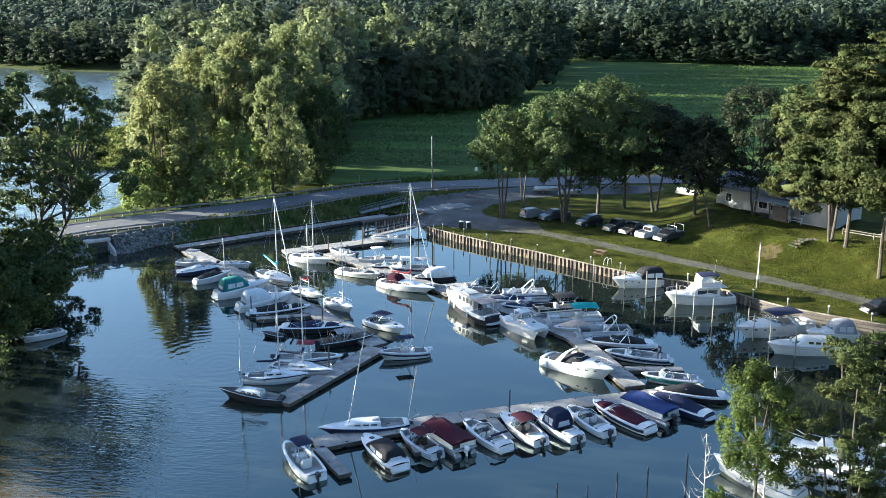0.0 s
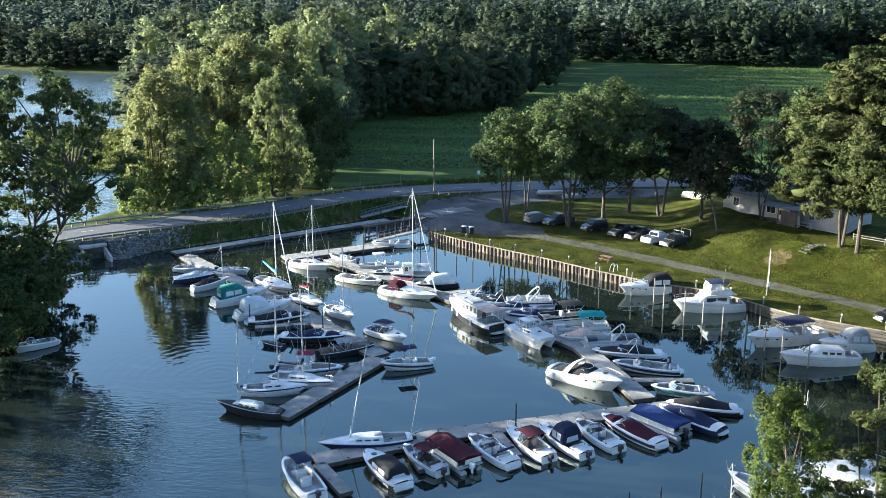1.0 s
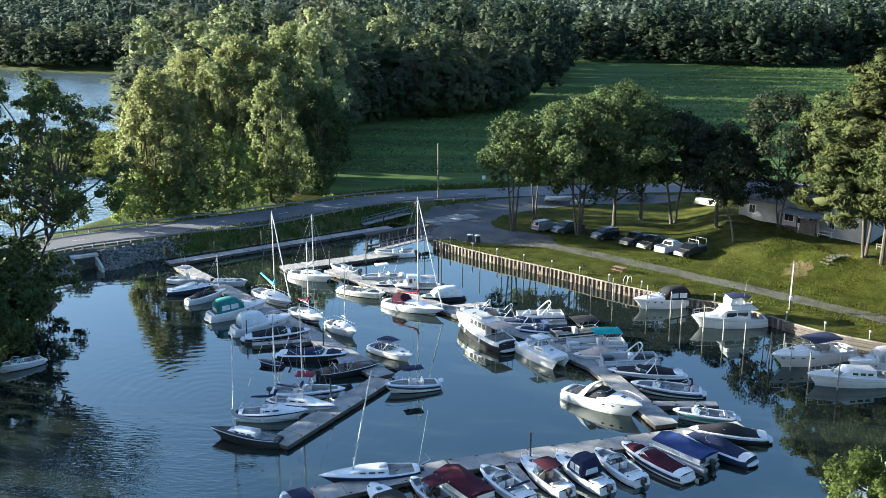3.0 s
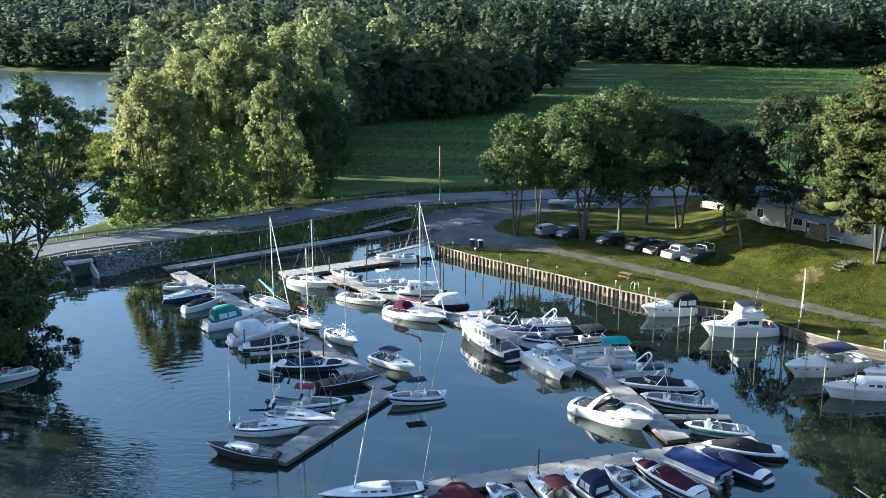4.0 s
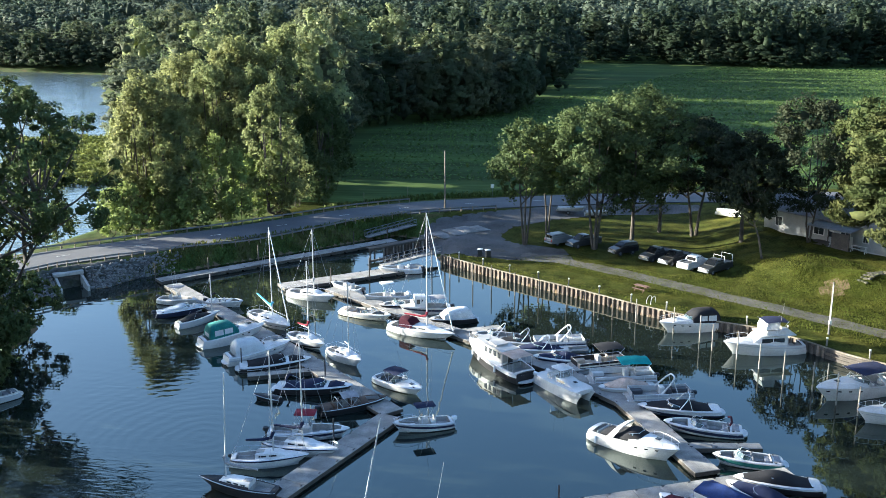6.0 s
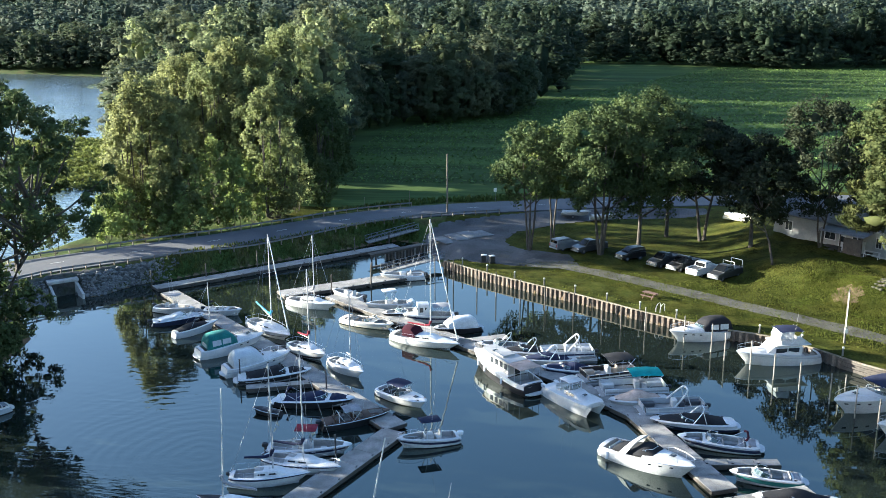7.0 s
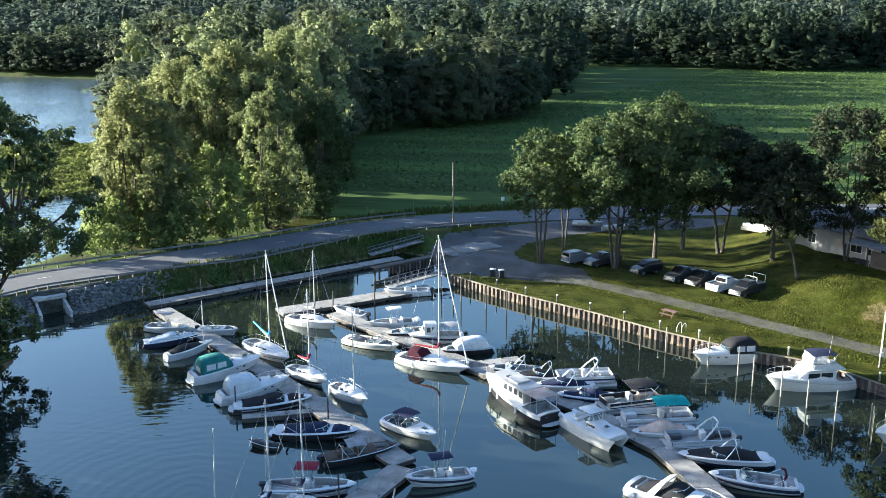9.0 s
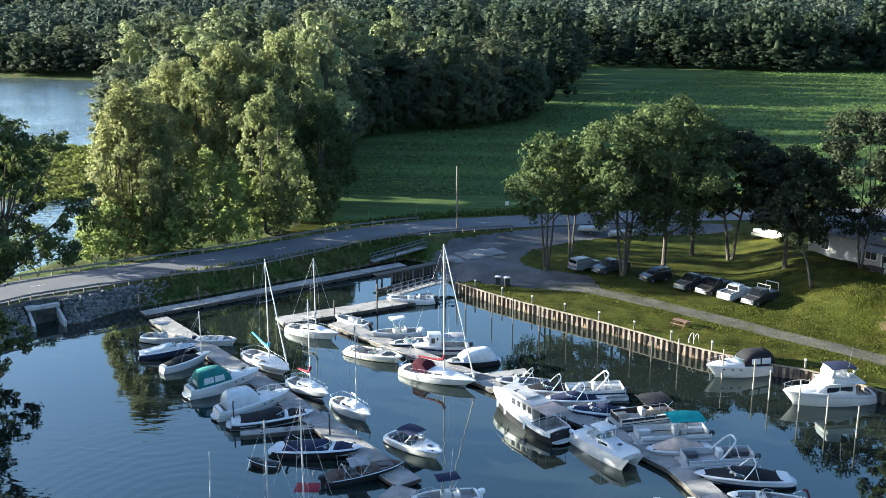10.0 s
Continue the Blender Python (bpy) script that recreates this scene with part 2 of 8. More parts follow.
class Shape:
    """Collects faces for one mesh."""

    def __init__(self):
        self.v, self.f = [], []

    def add(self, verts, faces):
        o = len(self.v)
        self.v += [tuple(p) for p in verts]
        self.f += [tuple(i + o for i in f) for f in faces]
        return self

    def box(self, c, s, m=None, chamfer=0.0):
        hx, hy, hz = s[0] / 2, s[1] / 2, s[2] / 2
        if chamfer <= 0:
            vs = [Vector((x, y, z)) for z in (-hz, hz) for y in (-hy, hy) for x in (-hx, hx)]
            fs = [(0, 2, 3, 1), (4, 5, 7, 6), (0, 1, 5, 4), (2, 6, 7, 3), (0, 4, 6, 2), (1, 3, 7, 5)]
        else:
            k = min(chamfer, hx * 0.9, hy * 0.9, hz * 0.9)
            vs = []
            for z, i in ((-hz, k), (-hz + k, 0), (hz - k, 0), (hz, k)):
                a, b = hx - i, hy - i
                vs += [Vector(p + (z,)) for p in ((a - k, -b), (a, -b + k), (a, b - k), (a - k, b), (-a + k, b), (-a, b - k), (-a, -b + k), (-a + k, -b))]
            fs = [tuple(range(7, -1, -1)), tuple(range(24, 32))]
            for r in range(3):
                fs += [(r * 8 + i, r * 8 + (i + 1) % 8, r * 8 + 8 + (i + 1) % 8, r * 8 + 8 + i) for i in range(8)]
        if m:
            vs = [m @ v for v in vs]
        return self.add([v + Vector(c) for v in vs], fs)

    def tube(self, pts, r, n=6, r2=None, cap=True):
        pts = [Vector(p) for p in pts]
        rings = []
        for i, p in enumerate(pts):
            d = (pts[min(i + 1, len(pts) - 1)] - pts[max(i - 1, 0)]).normalized()
            u = d.cross(Vector((0, 0, 1)) if abs(d.z) < 0.95 else Vector((1, 0, 0))).normalized()
            w = d.cross(u)
            k = r if r2 is None else r + (r2 - r) * i / (len(pts) - 1)
            rings.append([p + (u * math.cos(a) + w * math.sin(a)) * k for a in (2 * math.pi * j / n for j in range(n))])
        return self.loft(rings, True, cap)

    def loft(self, rings, closed=False, cap=False):
        n = len(rings[0])
        vs = [p for r in rings for p in r]
        fs = []
        for i in range(len(rings) - 1):
            for j in range(n if closed else n - 1):
                k = (j + 1) % n
                fs.append((i * n + j, i * n + k, i * n + n + k, i * n + n + j))
        if cap:
            fs += [tuple(range(n - 1, -1, -1)), tuple(range((len(rings) - 1) * n, len(rings) * n))]
        return self.add(vs, fs)

    def slab(self, outline, z0, z1):
        """A flat plate over a ground outline."""
        n = len(outline)
        vs = [(x, y, z0) for x, y in outline] + [(x, y, z1) for x, y in outline]
        return self.add(vs, [tuple(range(n - 1, -1, -1)), tuple(range(n, 2 * n))] + [(i, (i + 1) % n, n + (i + 1) % n, n + i) for i in range(n)])

    def mesh(self, name, smooth=True):
        me = bpy.data.meshes.new(name)
        me.from_pydata(self.v, [], self.f)
        bm = bmesh.new()
        bm.from_mesh(me)
        bmesh.ops.recalc_face_normals(bm, faces=bm.faces)
        bm.to_mesh(me)
        bm.free()
        if smooth:
            me.shade_smooth()
            me.set_sharp_from_angle(angle=radians(38))
        return me


def part(name, shape, mat, parent=None, label="", m=None, smooth=True):
    me = shape.mesh(name, smooth) if isinstance(shape, Shape) else shape
    if mat and not me.materials:
        me.materials.append(mat)
    ob = new(name, me)
    if parent:
        ob.parent = parent
    if m:
        ob.matrix_local = m
    if label:
        ob["label"] = label
    return ob


def thing(name, m, label, category, group="", kind=""):
    ob = new(name)
    ob.empty_display_size = 0.3
    ob.matrix_world = m
    return tagged(ob, label, category, group, kind)


def array_mesh(name, verts, quads, mat):
    """A mesh from arrays of corners and four-sided faces."""
    me = bpy.data.meshes.new(name)
    verts = np.ascontiguousarray(verts, dtype=np.float32)
    quads = np.ascontiguousarray(quads, dtype=np.int32)
    me.vertices.add(len(verts))
    me.vertices.foreach_set("co", verts.ravel())
    me.loops.add(quads.size)
    me.loops.foreach_set("vertex_index", quads.ravel())
    me.polygons.add(len(quads))
    me.polygons.foreach_set("loop_start", np.arange(0, quads.size, 4, dtype=np.int32))
    me.update(calc_edges=True)
    me.materials.append(mat)
    return me


def spline(pts, step=2.0):
    """A smooth line through the points, in even steps."""
    p = [np.array(q, float) for q in pts]
    p = [2 * p[0] - p[1]] + p + [2 * p[-1] - p[-2]]
    out = []
    for a, b, c, d in zip(p, p[1:], p[2:], p[3:]):
        n = max(1, int(round(np.linalg.norm(c - b) / step)))
        for t in np.arange(n) / n:
            out.append(0.5 * (2 * b + (c - a) * t + (2 * a - 5 * b + 4 * c - d) * t ** 2 + (3 * b - a - 3 * c + d) * t ** 3))
    out.append(p[-2])
    return np.array(out)


def beside(line, d):
    """The line moved sideways, to its left for d > 0."""
    t = np.gradient(line[:, :2], axis=0)
    t /= np.linalg.norm(t, axis=1)[:, None]
    r = line.copy()
    r[:, 0] -= t[:, 1] * d
    r[:, 1] += t[:, 0] * d
    return r


# ---- plan ----
BULKHEAD = [(-18.2, 154.4), (-13.6, 150.2), (-8.7, 146.3), (-4.0, 142.9), (0.5, 139.7), (4.7, 136.4), (9.5, 132.6), (16.8, 127.9), (22.0, 125.6),
            (26.0, 122.2), (31.3, 116.6), (38.0, 112.5), (46.0, 108.5), (54.0, 105.0)]
NATURAL = [(50, 101), (45, 90), (41, 78), (36, 66), (30, 57), (22, 50), (12, 45), (0, 41), (-8, 40), (-30, 40), (-50, 46), (-54, 64), (-56, 78), (-59, 90), (-61.5, 100),
           (-62, 110), (-63, 119), (-68.2, 125.6), (-67.6, 131.5), (-65.8, 134.6), (-62.6, 136.2), (-60.0, 141.5), (-52, 148.6), (-42, 157.6), (-32, 166.8),
           (-27.5, 170.5), (-23.5, 168.5), (-20.5, 160.5)]
BASIN = np.array(BULKHEAD + NATURAL, float)
RIVERSIDE = np.array([(-150, -80), (-118, 20), (-104, 90), (-93, 118), (-86, 139), (-83, 152), (-79, 166), (-80, 176), (-87, 188), (-95, 212), (-116, 258), (-140, 310),
                      (-165, 362), (-196, 425), (-216, 487), (-250, 490), (-300, 508), (-420, 560), (-700, 640), (-700, -80)], float)
ROAD = spline([(-128, 40), (-106, 90), (-88, 120), (-77.7, 133.4), (-73.1, 140.0), (-66.2, 145.9), (-59, 152), (-51.2, 158.4), (-43.2, 166.0), (-34.6, 174.4), (-25.2, 180.6),
               (-15.5, 184.6), (-7.0, 187.4), (2.0, 190.2), (14, 193.2), (40, 197), (90, 202), (200, 210)], 2.0)
LANE = spline([(-12, 158.5), (-6, 155.8), (0, 152.6), (7, 148.0), (14, 142.6), (21, 137.0), (28, 131.6), (34.5, 126.2), (40.5, 121.2), (44.5, 117.8), (56, 110), (80, 96)], 1.5)
LOT = [(-23.5, 169.5), (-20, 158.6), (-13.5, 153.6), (-7, 152.4), (-2, 151.6), (1.5, 152.6), (0, 159.4), (-7.5, 161.5), (-10, 165.5), (-8.5, 171),
       (-2, 177), (8, 182), (24, 185), (24, 188.5), (10, 187.5), (0, 185.2), (-8, 181.5), (-15, 178), (-21, 174.5)]


def edge_distance(pts, poly, closed=True):
    best, idx = np.full(len(pts), 1e9), np.zeros(len(pts), int)
    near = np.zeros((len(pts), 2))
    for i in range(len(poly) if closed else len(poly) - 1):
        a, b = poly[i], poly[(i + 1) % len(poly)]
        ab = b - a
        t = np.clip(((pts - a) @ ab) / (ab @ ab), 0, 1)
        q = a + t[:, None] * ab
        d = np.hypot(*(pts - q).T)
        hit = d < best
        best[hit], idx[hit], near[hit] = d[hit], i, q[hit]
    return best, idx, near


def inside(pts, poly):
    r = np.zeros(len(pts), bool)
    x, y = pts.T
    for i in range(len(poly)):
        (x0, y0), (x1, y1) = poly[i], poly[(i + 1) % len(poly)]
        if y0 != y1:
            r ^= ((y0 > y) != (y1 > y)) & (x < (x1 - x0) * (y - y0) / (y1 - y0) + x0)
    return r


def smooth(a):
    a = np.clip(a, 0, 1)
    return a * a * (3 - 2 * a)


def wave(p, s, k=0.0):
    """Soft unevenness of the ground."""
    x, y = p[:, 0] * s, p[:, 1] * s
    return np.sin(x * 1.3 + 1.7 * np.sin(y * 0.7 + k)) * np.cos(y * 1.1 + 1.3 * np.sin(x * 0.9 + k))


def land(p):
    """The ground's height with no water in it."""
    z = np.full(len(p), 1.25)
    z += smooth((p[:, 1] - 150) / 30) * 0.5
    hill = smooth(((p[:, 0] - 31.5) * 0.62 + (p[:, 1] - 137.5) * 0.78) / 7.5) * smooth((p[:, 0] - 19) / 13)
    z += hill * (2.3 + 0.35 * wave(p, 0.35))
    z += smooth((p[:, 0] - 40) / 60) * 1.5 * hill
    d, i, _ = edge_distance(p, ROAD, False)
    z = np.where(d < 5.6, 2.62, z + (2.62 - z) * (1 - smooth((d - 5.6) / 4.0)))
    far = smooth((p[:, 1] - 200) / 30)
    z = np.where(d > 5.6, z * (1 - far) + 2.0 * far, z)
    z += np.where(d > 6, 0.06 * wave(p, 0.5) + 0.03 * wave(p, 1.7, 2), 0)
    ridge = smooth((p[:, 1] - 630) / 220)
    hills = smooth((p[:, 1] - 880) / 130)
    return z + ridge * (9 + 3 * wave(p, 0.006)) + hills * (26 + 6 * wave(p, 0.004))


def ground_height(p):
    p = np.atleast_2d(np.array(p, float))[:, :2]
    z = land(p)
    d, i, _ = edge_distance(p, BASIN)
    wet = inside(p, BASIN)
    natural = i >= len(BULKHEAD) - 1
    run = np.where((p[:, 1] > 136) & (p[:, 0] < -24), 3.2, 5.0)
    k = np.where(natural, smooth(0.12 + d / run), 1.0)
    z = np.where(wet, np.where(natural, np.maximum(-1.6, -0.35 * d), -3.0), 0.02 + (z - 0.02) * k)
    dx, dy = p[:, 0] + 66.9, p[:, 1] - 135.2
    along, into = dx * 0.766 + dy * 0.643, dy * 0.766 - dx * 0.643
    z = np.where((np.abs(along) < 1.75) & (into > -4.5) & (into < 1.3), np.minimum(z, -0.3), z)
    d, i, _ = edge_distance(p, RIVERSIDE)
    wet = inside(p, RIVERSIDE)
    z = np.where(wet, np.maximum(-1.6, -0.25 * d), np.minimum(z, 0.02 + d * 0.45))
    return z


def height_at(x, y):
    return float(ground_height([(x, y)])[0])


def steps(*bands):
    out = []
    for a, b, s in bands:
        out.append(np.arange(a, b, s))
    return np.unique(np.concatenate(out))


# ---- ground ----
gx = steps((-2600, -900, 170), (-900, -300, 40), (-300, -110, 10), (-110, -78, 2), (-78, 60, 0.9), (60, 120, 4), (120, 400, 14), (400, 900, 50), (900, 2700, 180))
gy = steps((-400, 0, 50), (0, 48, 6), (48, 100, 1.6), (100, 196, 0.9), (196, 240, 3), (240, 420, 8), (420, 700, 14), (700, 1300, 40), (1300, 3600, 230))
X, Y = np.meshgrid(gx, gy)
flat = np.stack([X.ravel(), Y.ravel()], 1)
d, i, q = edge_distance(flat, BASIN)
wet = inside(flat, BASIN)
snap = (i < len(BULKHEAD) - 1) & (d < 0.62)
ab = BASIN[(i + 1) % len(BASIN)] - BASIN[i]
ab /= np.linalg.norm(ab, axis=1)[:, None]
flat[snap] = q[snap] + np.stack([-ab[:, 1], ab[:, 0]], 1)[snap] * 0.48
Z = ground_height(flat)
nx = len(gx)
a = (np.arange(len(gy) - 1)[:, None] * nx + np.arange(nx - 1)[None, :]).ravel()
quads = np.stack([a, a + 1, a + nx + 1, a + nx], 1)
gm = array_mesh("ground", np.column_stack([flat, Z]), quads, LAWN)
for mt in (FIELD, BANK, DIRT, RUBBLE):
    gm.materials.append(mt)
c = flat[quads].mean(1)
zc = Z[quads].mean(1)
dr, _, _ = edge_distance(c, ROAD, False)
db, ib, _ = edge_distance(c, BASIN)
above = (c[:, 0] + 60) * 0.48 - (c[:, 1] - 168)
idx = np.zeros(len(c), int)
past = (c[:, 1] > 187) & (dr > 8)
idx[past] = 1
idx[(dr < 9.5) & (c[:, 0] < -20)] = 2
idx[(c[:, 0] < -48) & (c[:, 1] < 200)] = 2
idx[(ib >= len(BULKHEAD) - 1) & (db < 6)] = 2
idx[c[:, 0] < -62] = 2
idx[(c[:, 1] < 92)] = 2
idx[(zc < 0.12) & (c[:, 0] > -75)] = 3
idx[(np.hypot(c[:, 0] - 34.5, c[:, 1] - 139.5) < 1.7)] = 3
idx[(dr > 5.0) & (c[:, 0] > -78) & (c[:, 0] < -59.5) & (c[:, 1] > 121) & (c[:, 1] < 147) & (db < 9) & (zc > 0.02)] = 4
gm.polygons.foreach_set("material_index", idx.astype(np.int32))
gm.shade_smooth()
tagged(new("ground", gm), "grassy ground with lawn, banks and wide green crop field", "ground", kind="structure")


def sheet(name, mat, x0, x1, y0, y1, z, label, keep=None):
    xs, ys = np.linspace(x0, x1, 25), np.linspace(y0, y1, 25)
    U, V = np.meshgrid(xs, ys)
    n = 25
    a = (np.arange(n - 1)[:, None] * n + np.arange(n - 1)[None, :]).ravel()
    me = array_mesh(name, np.column_stack([U.ravel(), V.ravel(), np.full(U.size, z)]), np.stack([a, a + 1, a + n + 1, a + n], 1), mat)
    return tagged(new(name, me), label, "water", kind="structure")


sheet("water", WATER, -74.5, 62, 36, 172, 0.0, "calm dark blue water of the sheltered boat basin")
sheet("river_water", RIVER, -720, -76.5, -90, 660, 0.004, "wide rippled river glittering in low sun")


def strip(name, line, left, right, lift, mat, label, category, drop=0.25):
    """A road laid along a line, with edges that go down into the ground."""
    L, R = beside(line, left), beside(line, -right)
    s = Shape()
    rows = []
    for p, q in zip(L, R):
        zs = [max(height_at(*v[:2]) for v in (p, q, (p + q) / 2)) + lift] * 2
        rows.append([(p[0], p[1], zs[0] - drop), (p[0], p[1], zs[0]), ((p[0] + q[0]) / 2, (p[1] + q[1]) / 2, zs[0] + 0.04), (q[0], q[1], zs[1]), (q[0], q[1], zs[1] - drop)])
    s.loft(rows)
    return tagged(part(name, s, mat), label, category, kind="structure")


strip("road", ROAD, 4.3, 4.3, 0.16, ASPHALT, "grey two-lane asphalt road on a low causeway", "road")
lane = Shape()
rows = []
for k, (p, q) in enumerate(zip(beside(LANE, 1.5), beside(LANE, -1.5))):
    rows.append([(*p, height_at(*p) + 0.03), (*((p + q) / 2), height_at(*((p + q) / 2)) + 0.07), (*q, height_at(*q) + 0.03)])
lane.loft(rows)
tagged(part("lane", lane, LANEWAY), "worn grey-brown lane along the lawn", "lane", kind="structure")
U, V = np.meshgrid(np.arange(-26, 27, 0.8), np.arange(144, 191, 0.8))
grid = np.stack([U.ravel(), V.ravel()], 1)
n = U.shape[1]
lot = np.array(LOT, float)
d, i, q = edge_distance(grid, lot)
ok = inside(grid, lot) | (d < 0.42)
grid[d < 0.42] = q[d < 0.42]
a = (np.arange(U.shape[0] - 1)[:, None] * n + np.arange(n - 1)[None, :]).ravel()
quads = np.stack([a, a + 1, a + n + 1, a + n], 1)
quads = quads[ok[quads].all(1)]
lm = array_mesh("gravel_lot", np.column_stack([grid, ground_height(grid) + 0.05]), quads, GRAVEL)
lm.shade_smooth()
tagged(new("gravel_lot", lm), "grey gravel parking lot with wheel tracks", "parking lot", kind="structure")

# lane marks on the road
marks = Shape()
for k in range(4, len(ROAD) - 4, 6):
    for off in (0.0,):
        seg = beside(ROAD[k - 2:k + 3], off)[1:3]
        w = beside(ROAD[k - 2:k + 3], off + 0.12)[1:3]
        zz = height_at(*seg[0]) + 0.225
        marks.add([(*seg[0], zz), (*seg[1], zz), (*w[1], zz), (*w[0], zz)], [(0, 1, 2, 3)])
tagged(part("road_marking", marks, LINE), "worn dashed paint line on asphalt", "road marking", kind="structure")

# ---- docks, walls and piles ----
CLEAT = material("black_iron", (0.03, 0.03, 0.032), 0.5, metal=0.5, vary=0.1)
FLOAT = material("dock_float", (0.05, 0.048, 0.045), 0.8, vary=0.3, scale=1.5, fine=6)
DARKSTEEL = material("dark_steel", (0.05, 0.045, 0.045), 0.6, metal=0.3, vary=0.3, scale=2)
PALE = material("pale_paint", (0.62, 0.60, 0.52), 0.7, vary=0.2, scale=2)

panel_meshes = {}


cleat_shape = Shape()
cleat_shape.box((0, 0, 0.09), (0.30, 0.05, 0.05), chamfer=0.015)
cleat_shape.box((0, 0, 0.05), (0.12, 0.07, 0.06))
cleat_mesh = cleat_shape.mesh("cleat")
cleat_mesh.materials.append(CLEAT)


def dock(name, a, b, width, label, top=0.48, cleats=True):
    """A floating dock between two points: side beams on floats, and deck panels laid across them."""
    a, b = Vector((*a, 0)), Vector((*b, 0))
    d = b - a
    n = max(1, round(d.length / 2.45))
    step = d.length / n
    rz = math.degrees(math.atan2(d.y, d.x))
    t = thing(name, pose(*a, 0, 0, rz), label, "dock")
    float_mesh = Shape().box((0, 0, 0.02), (step * 0.86, width * 0.9, 0.42), chamfer=0.05).mesh("float")
    float_mesh.materials.append(FLOAT)
    for k in range(n):
        part("float", float_mesh, None, t, "black plastic dock float", pose(step * (k + 0.5), 0, 0))
    e = Shape()
    for y in (-width / 2, width / 2):
        e.box((d.length / 2, y, top - 0.17), (d.length + 0.02, 0.08, 0.3))
    for x in (0.03, d.length - 0.03):
        e.box((x, 0, top - 0.17), (0.08, width, 0.295))
    part("edge_beam", e, TIMBER, t, "dark weathered timber beam")
    key = (round(step, 2), round(width, 2))
    if key not in panel_meshes:
        p = Shape()
        p.box((0, 0, 0), (step - 0.035, width + 0.02, 0.06), chamfer=0.012)
        panel_meshes[key] = p.mesh("deck_panel", False)
        panel_meshes[key].materials.append(DOCK)
    for k in range(n):
        part("deck_panel", panel_meshes[key], None, t, m=pose(step * (k + 0.5), 0, top + (k % 3 - 1) * 0.003))
    if cleats:
        for k in range(n):
            for y in (-width / 2 + 0.16, width / 2 - 0.16):
                part("cleat", cleat_mesh, None, t, m=pose(step * k + 0.3, y, top))
    return t


GREY = "weathered grey floating dock with plank panels"
dock("walkway_dock", (-56.2, 139.2), (-27.2, 165.8), 2.1, GREY + " below a grassy bank")
dock("walkway_dock", (-53.6, 137.6), (-34.4, 118.2), 2.3, GREY + " lined with moored boats")
dock("walkway_dock", (-34.4, 118.2), (-16.6, 98.8), 2.4, GREY + " lined with moored boats")
dock("walkway_dock", (-16.6, 98.0), (-23.4, 81.9), 2.4, GREY + " reaching into open water")
dock("walkway_dock", (-38.4, 138.2), (-20.6, 150.6), 2.9, GREY + " beside white sailboats")
dock("walkway_dock", (-31.4, 138.4), (-12.0, 121.6), 2.2, GREY + " between moored boats")
dock("walkway_dock", (-12.0, 121.6), (-1.6, 112.4), 2.3, GREY + " beside a trawler yacht")
dock("walkway_dock", (-1.6, 112.4), (5.6, 104.2), 2.3, GREY + " between catamaran and pontoon boats")
dock("walkway_dock", (5.6, 104.2), (11.5, 89.8), 2.3, GREY + " beside a white cruiser")
dock("walkway_dock", (-17.8, 73.2), (-7.6, 79.4), 2.3, GREY + " with boats along it")
dock("walkway_dock", (-7.6, 79.4), (18.5, 90.2), 2.3, GREY + " with boats along it")
dock("finger_dock", (-17.3, 72.6), (-13.9, 67.9), 1.1, "short narrow finger dock with dark timber edges")
dock("finger_dock", (10.4, 94.6), (16.9, 95.2), 1.1, "short narrow finger dock with dark timber edges")
dock("finger_dock", (-13.6, 121.9), (-7.6, 124.6), 1.6, "short narrow finger dock with dark timber edges")
dock("finger_dock", (-10.3, 77.0), (-8.2, 72.6), 1.0, "short narrow finger dock with dark timber edges")
dock("finger_dock", (-2.7, 80.6), (-0.6, 76.0), 1.0, "short narrow finger dock with dark timber edges")
dock("finger_dock", (-26.9, 108.6), (-33.2, 106.4), 1.0, "short narrow finger dock with dark timber edges")
dock("finger_dock", (-36.2, 118.6), (-41.4, 115.6), 1.0, "short narrow finger dock with dark timber edges")

# sheet-pile bulkhead
wall = thing("bulkhead", pose(0, 0, 0), "rusty brown sheet-pile bulkhead below the lawn", "retaining wall", kind="structure")
line = spline(BULKHEAD, 0.40)
seg = np.linalg.norm(np.diff(line, axis=0), axis=1)
dist = np.concatenate([[0], np.cumsum(seg)])
TOPZ = 1.30
backing = Shape()
backing.loft([[(*p, TOPZ - 0.02), (*p, -1.2), (*q, -1.2), (*q, TOPZ - 0.02)] for p, q in zip(beside(line, 0.10), beside(line, 0.20))], True, True)
part("backing", backing, TIMBER, wall)
for z in (0.15, 0.62, 1.05):
    s = Shape()
    j = int(np.argmin(np.abs(dist - 58.6)))
    s.loft([[(*p, z - 0.19), (*q, z - 0.19), (*q, z + 0.19), (*p, z + 0.19)] for p, q in zip(beside(line[j:], -0.02 - 0.02 * z), beside(line[j:], 0.11))], True, True)
    part("wale_board", s, TIMBER, wall, "dark horizontal wall board")
cap = Shape()
cap.loft([[(*p, TOPZ), (*p, TOPZ - 0.12), (*q, TOPZ - 0.12), (*q, TOPZ)] for p, q in zip(beside(line, -0.06), beside(line, 0.14))], True, True)
part("cap", cap, material("cap_plank", (0.17, 0.145, 0.105), 0.85, vary=0.4, scale=1.0, fine=7, bump=0.4, second=(0.10, 0.085, 0.06)), wall, "weathered plank cap")
verge = Shape()
verge.loft([[(*p, TOPZ - 0.01), (*p, TOPZ - 0.14), (*q, TOPZ - 0.14), (*q, TOPZ - 0.01)] for p, q in zip(beside(line, 0.14), beside(line, 0.76))], True, True)
part("verge", verge, LAWN, wall, "grassy verge behind the cap")
rib = Shape()
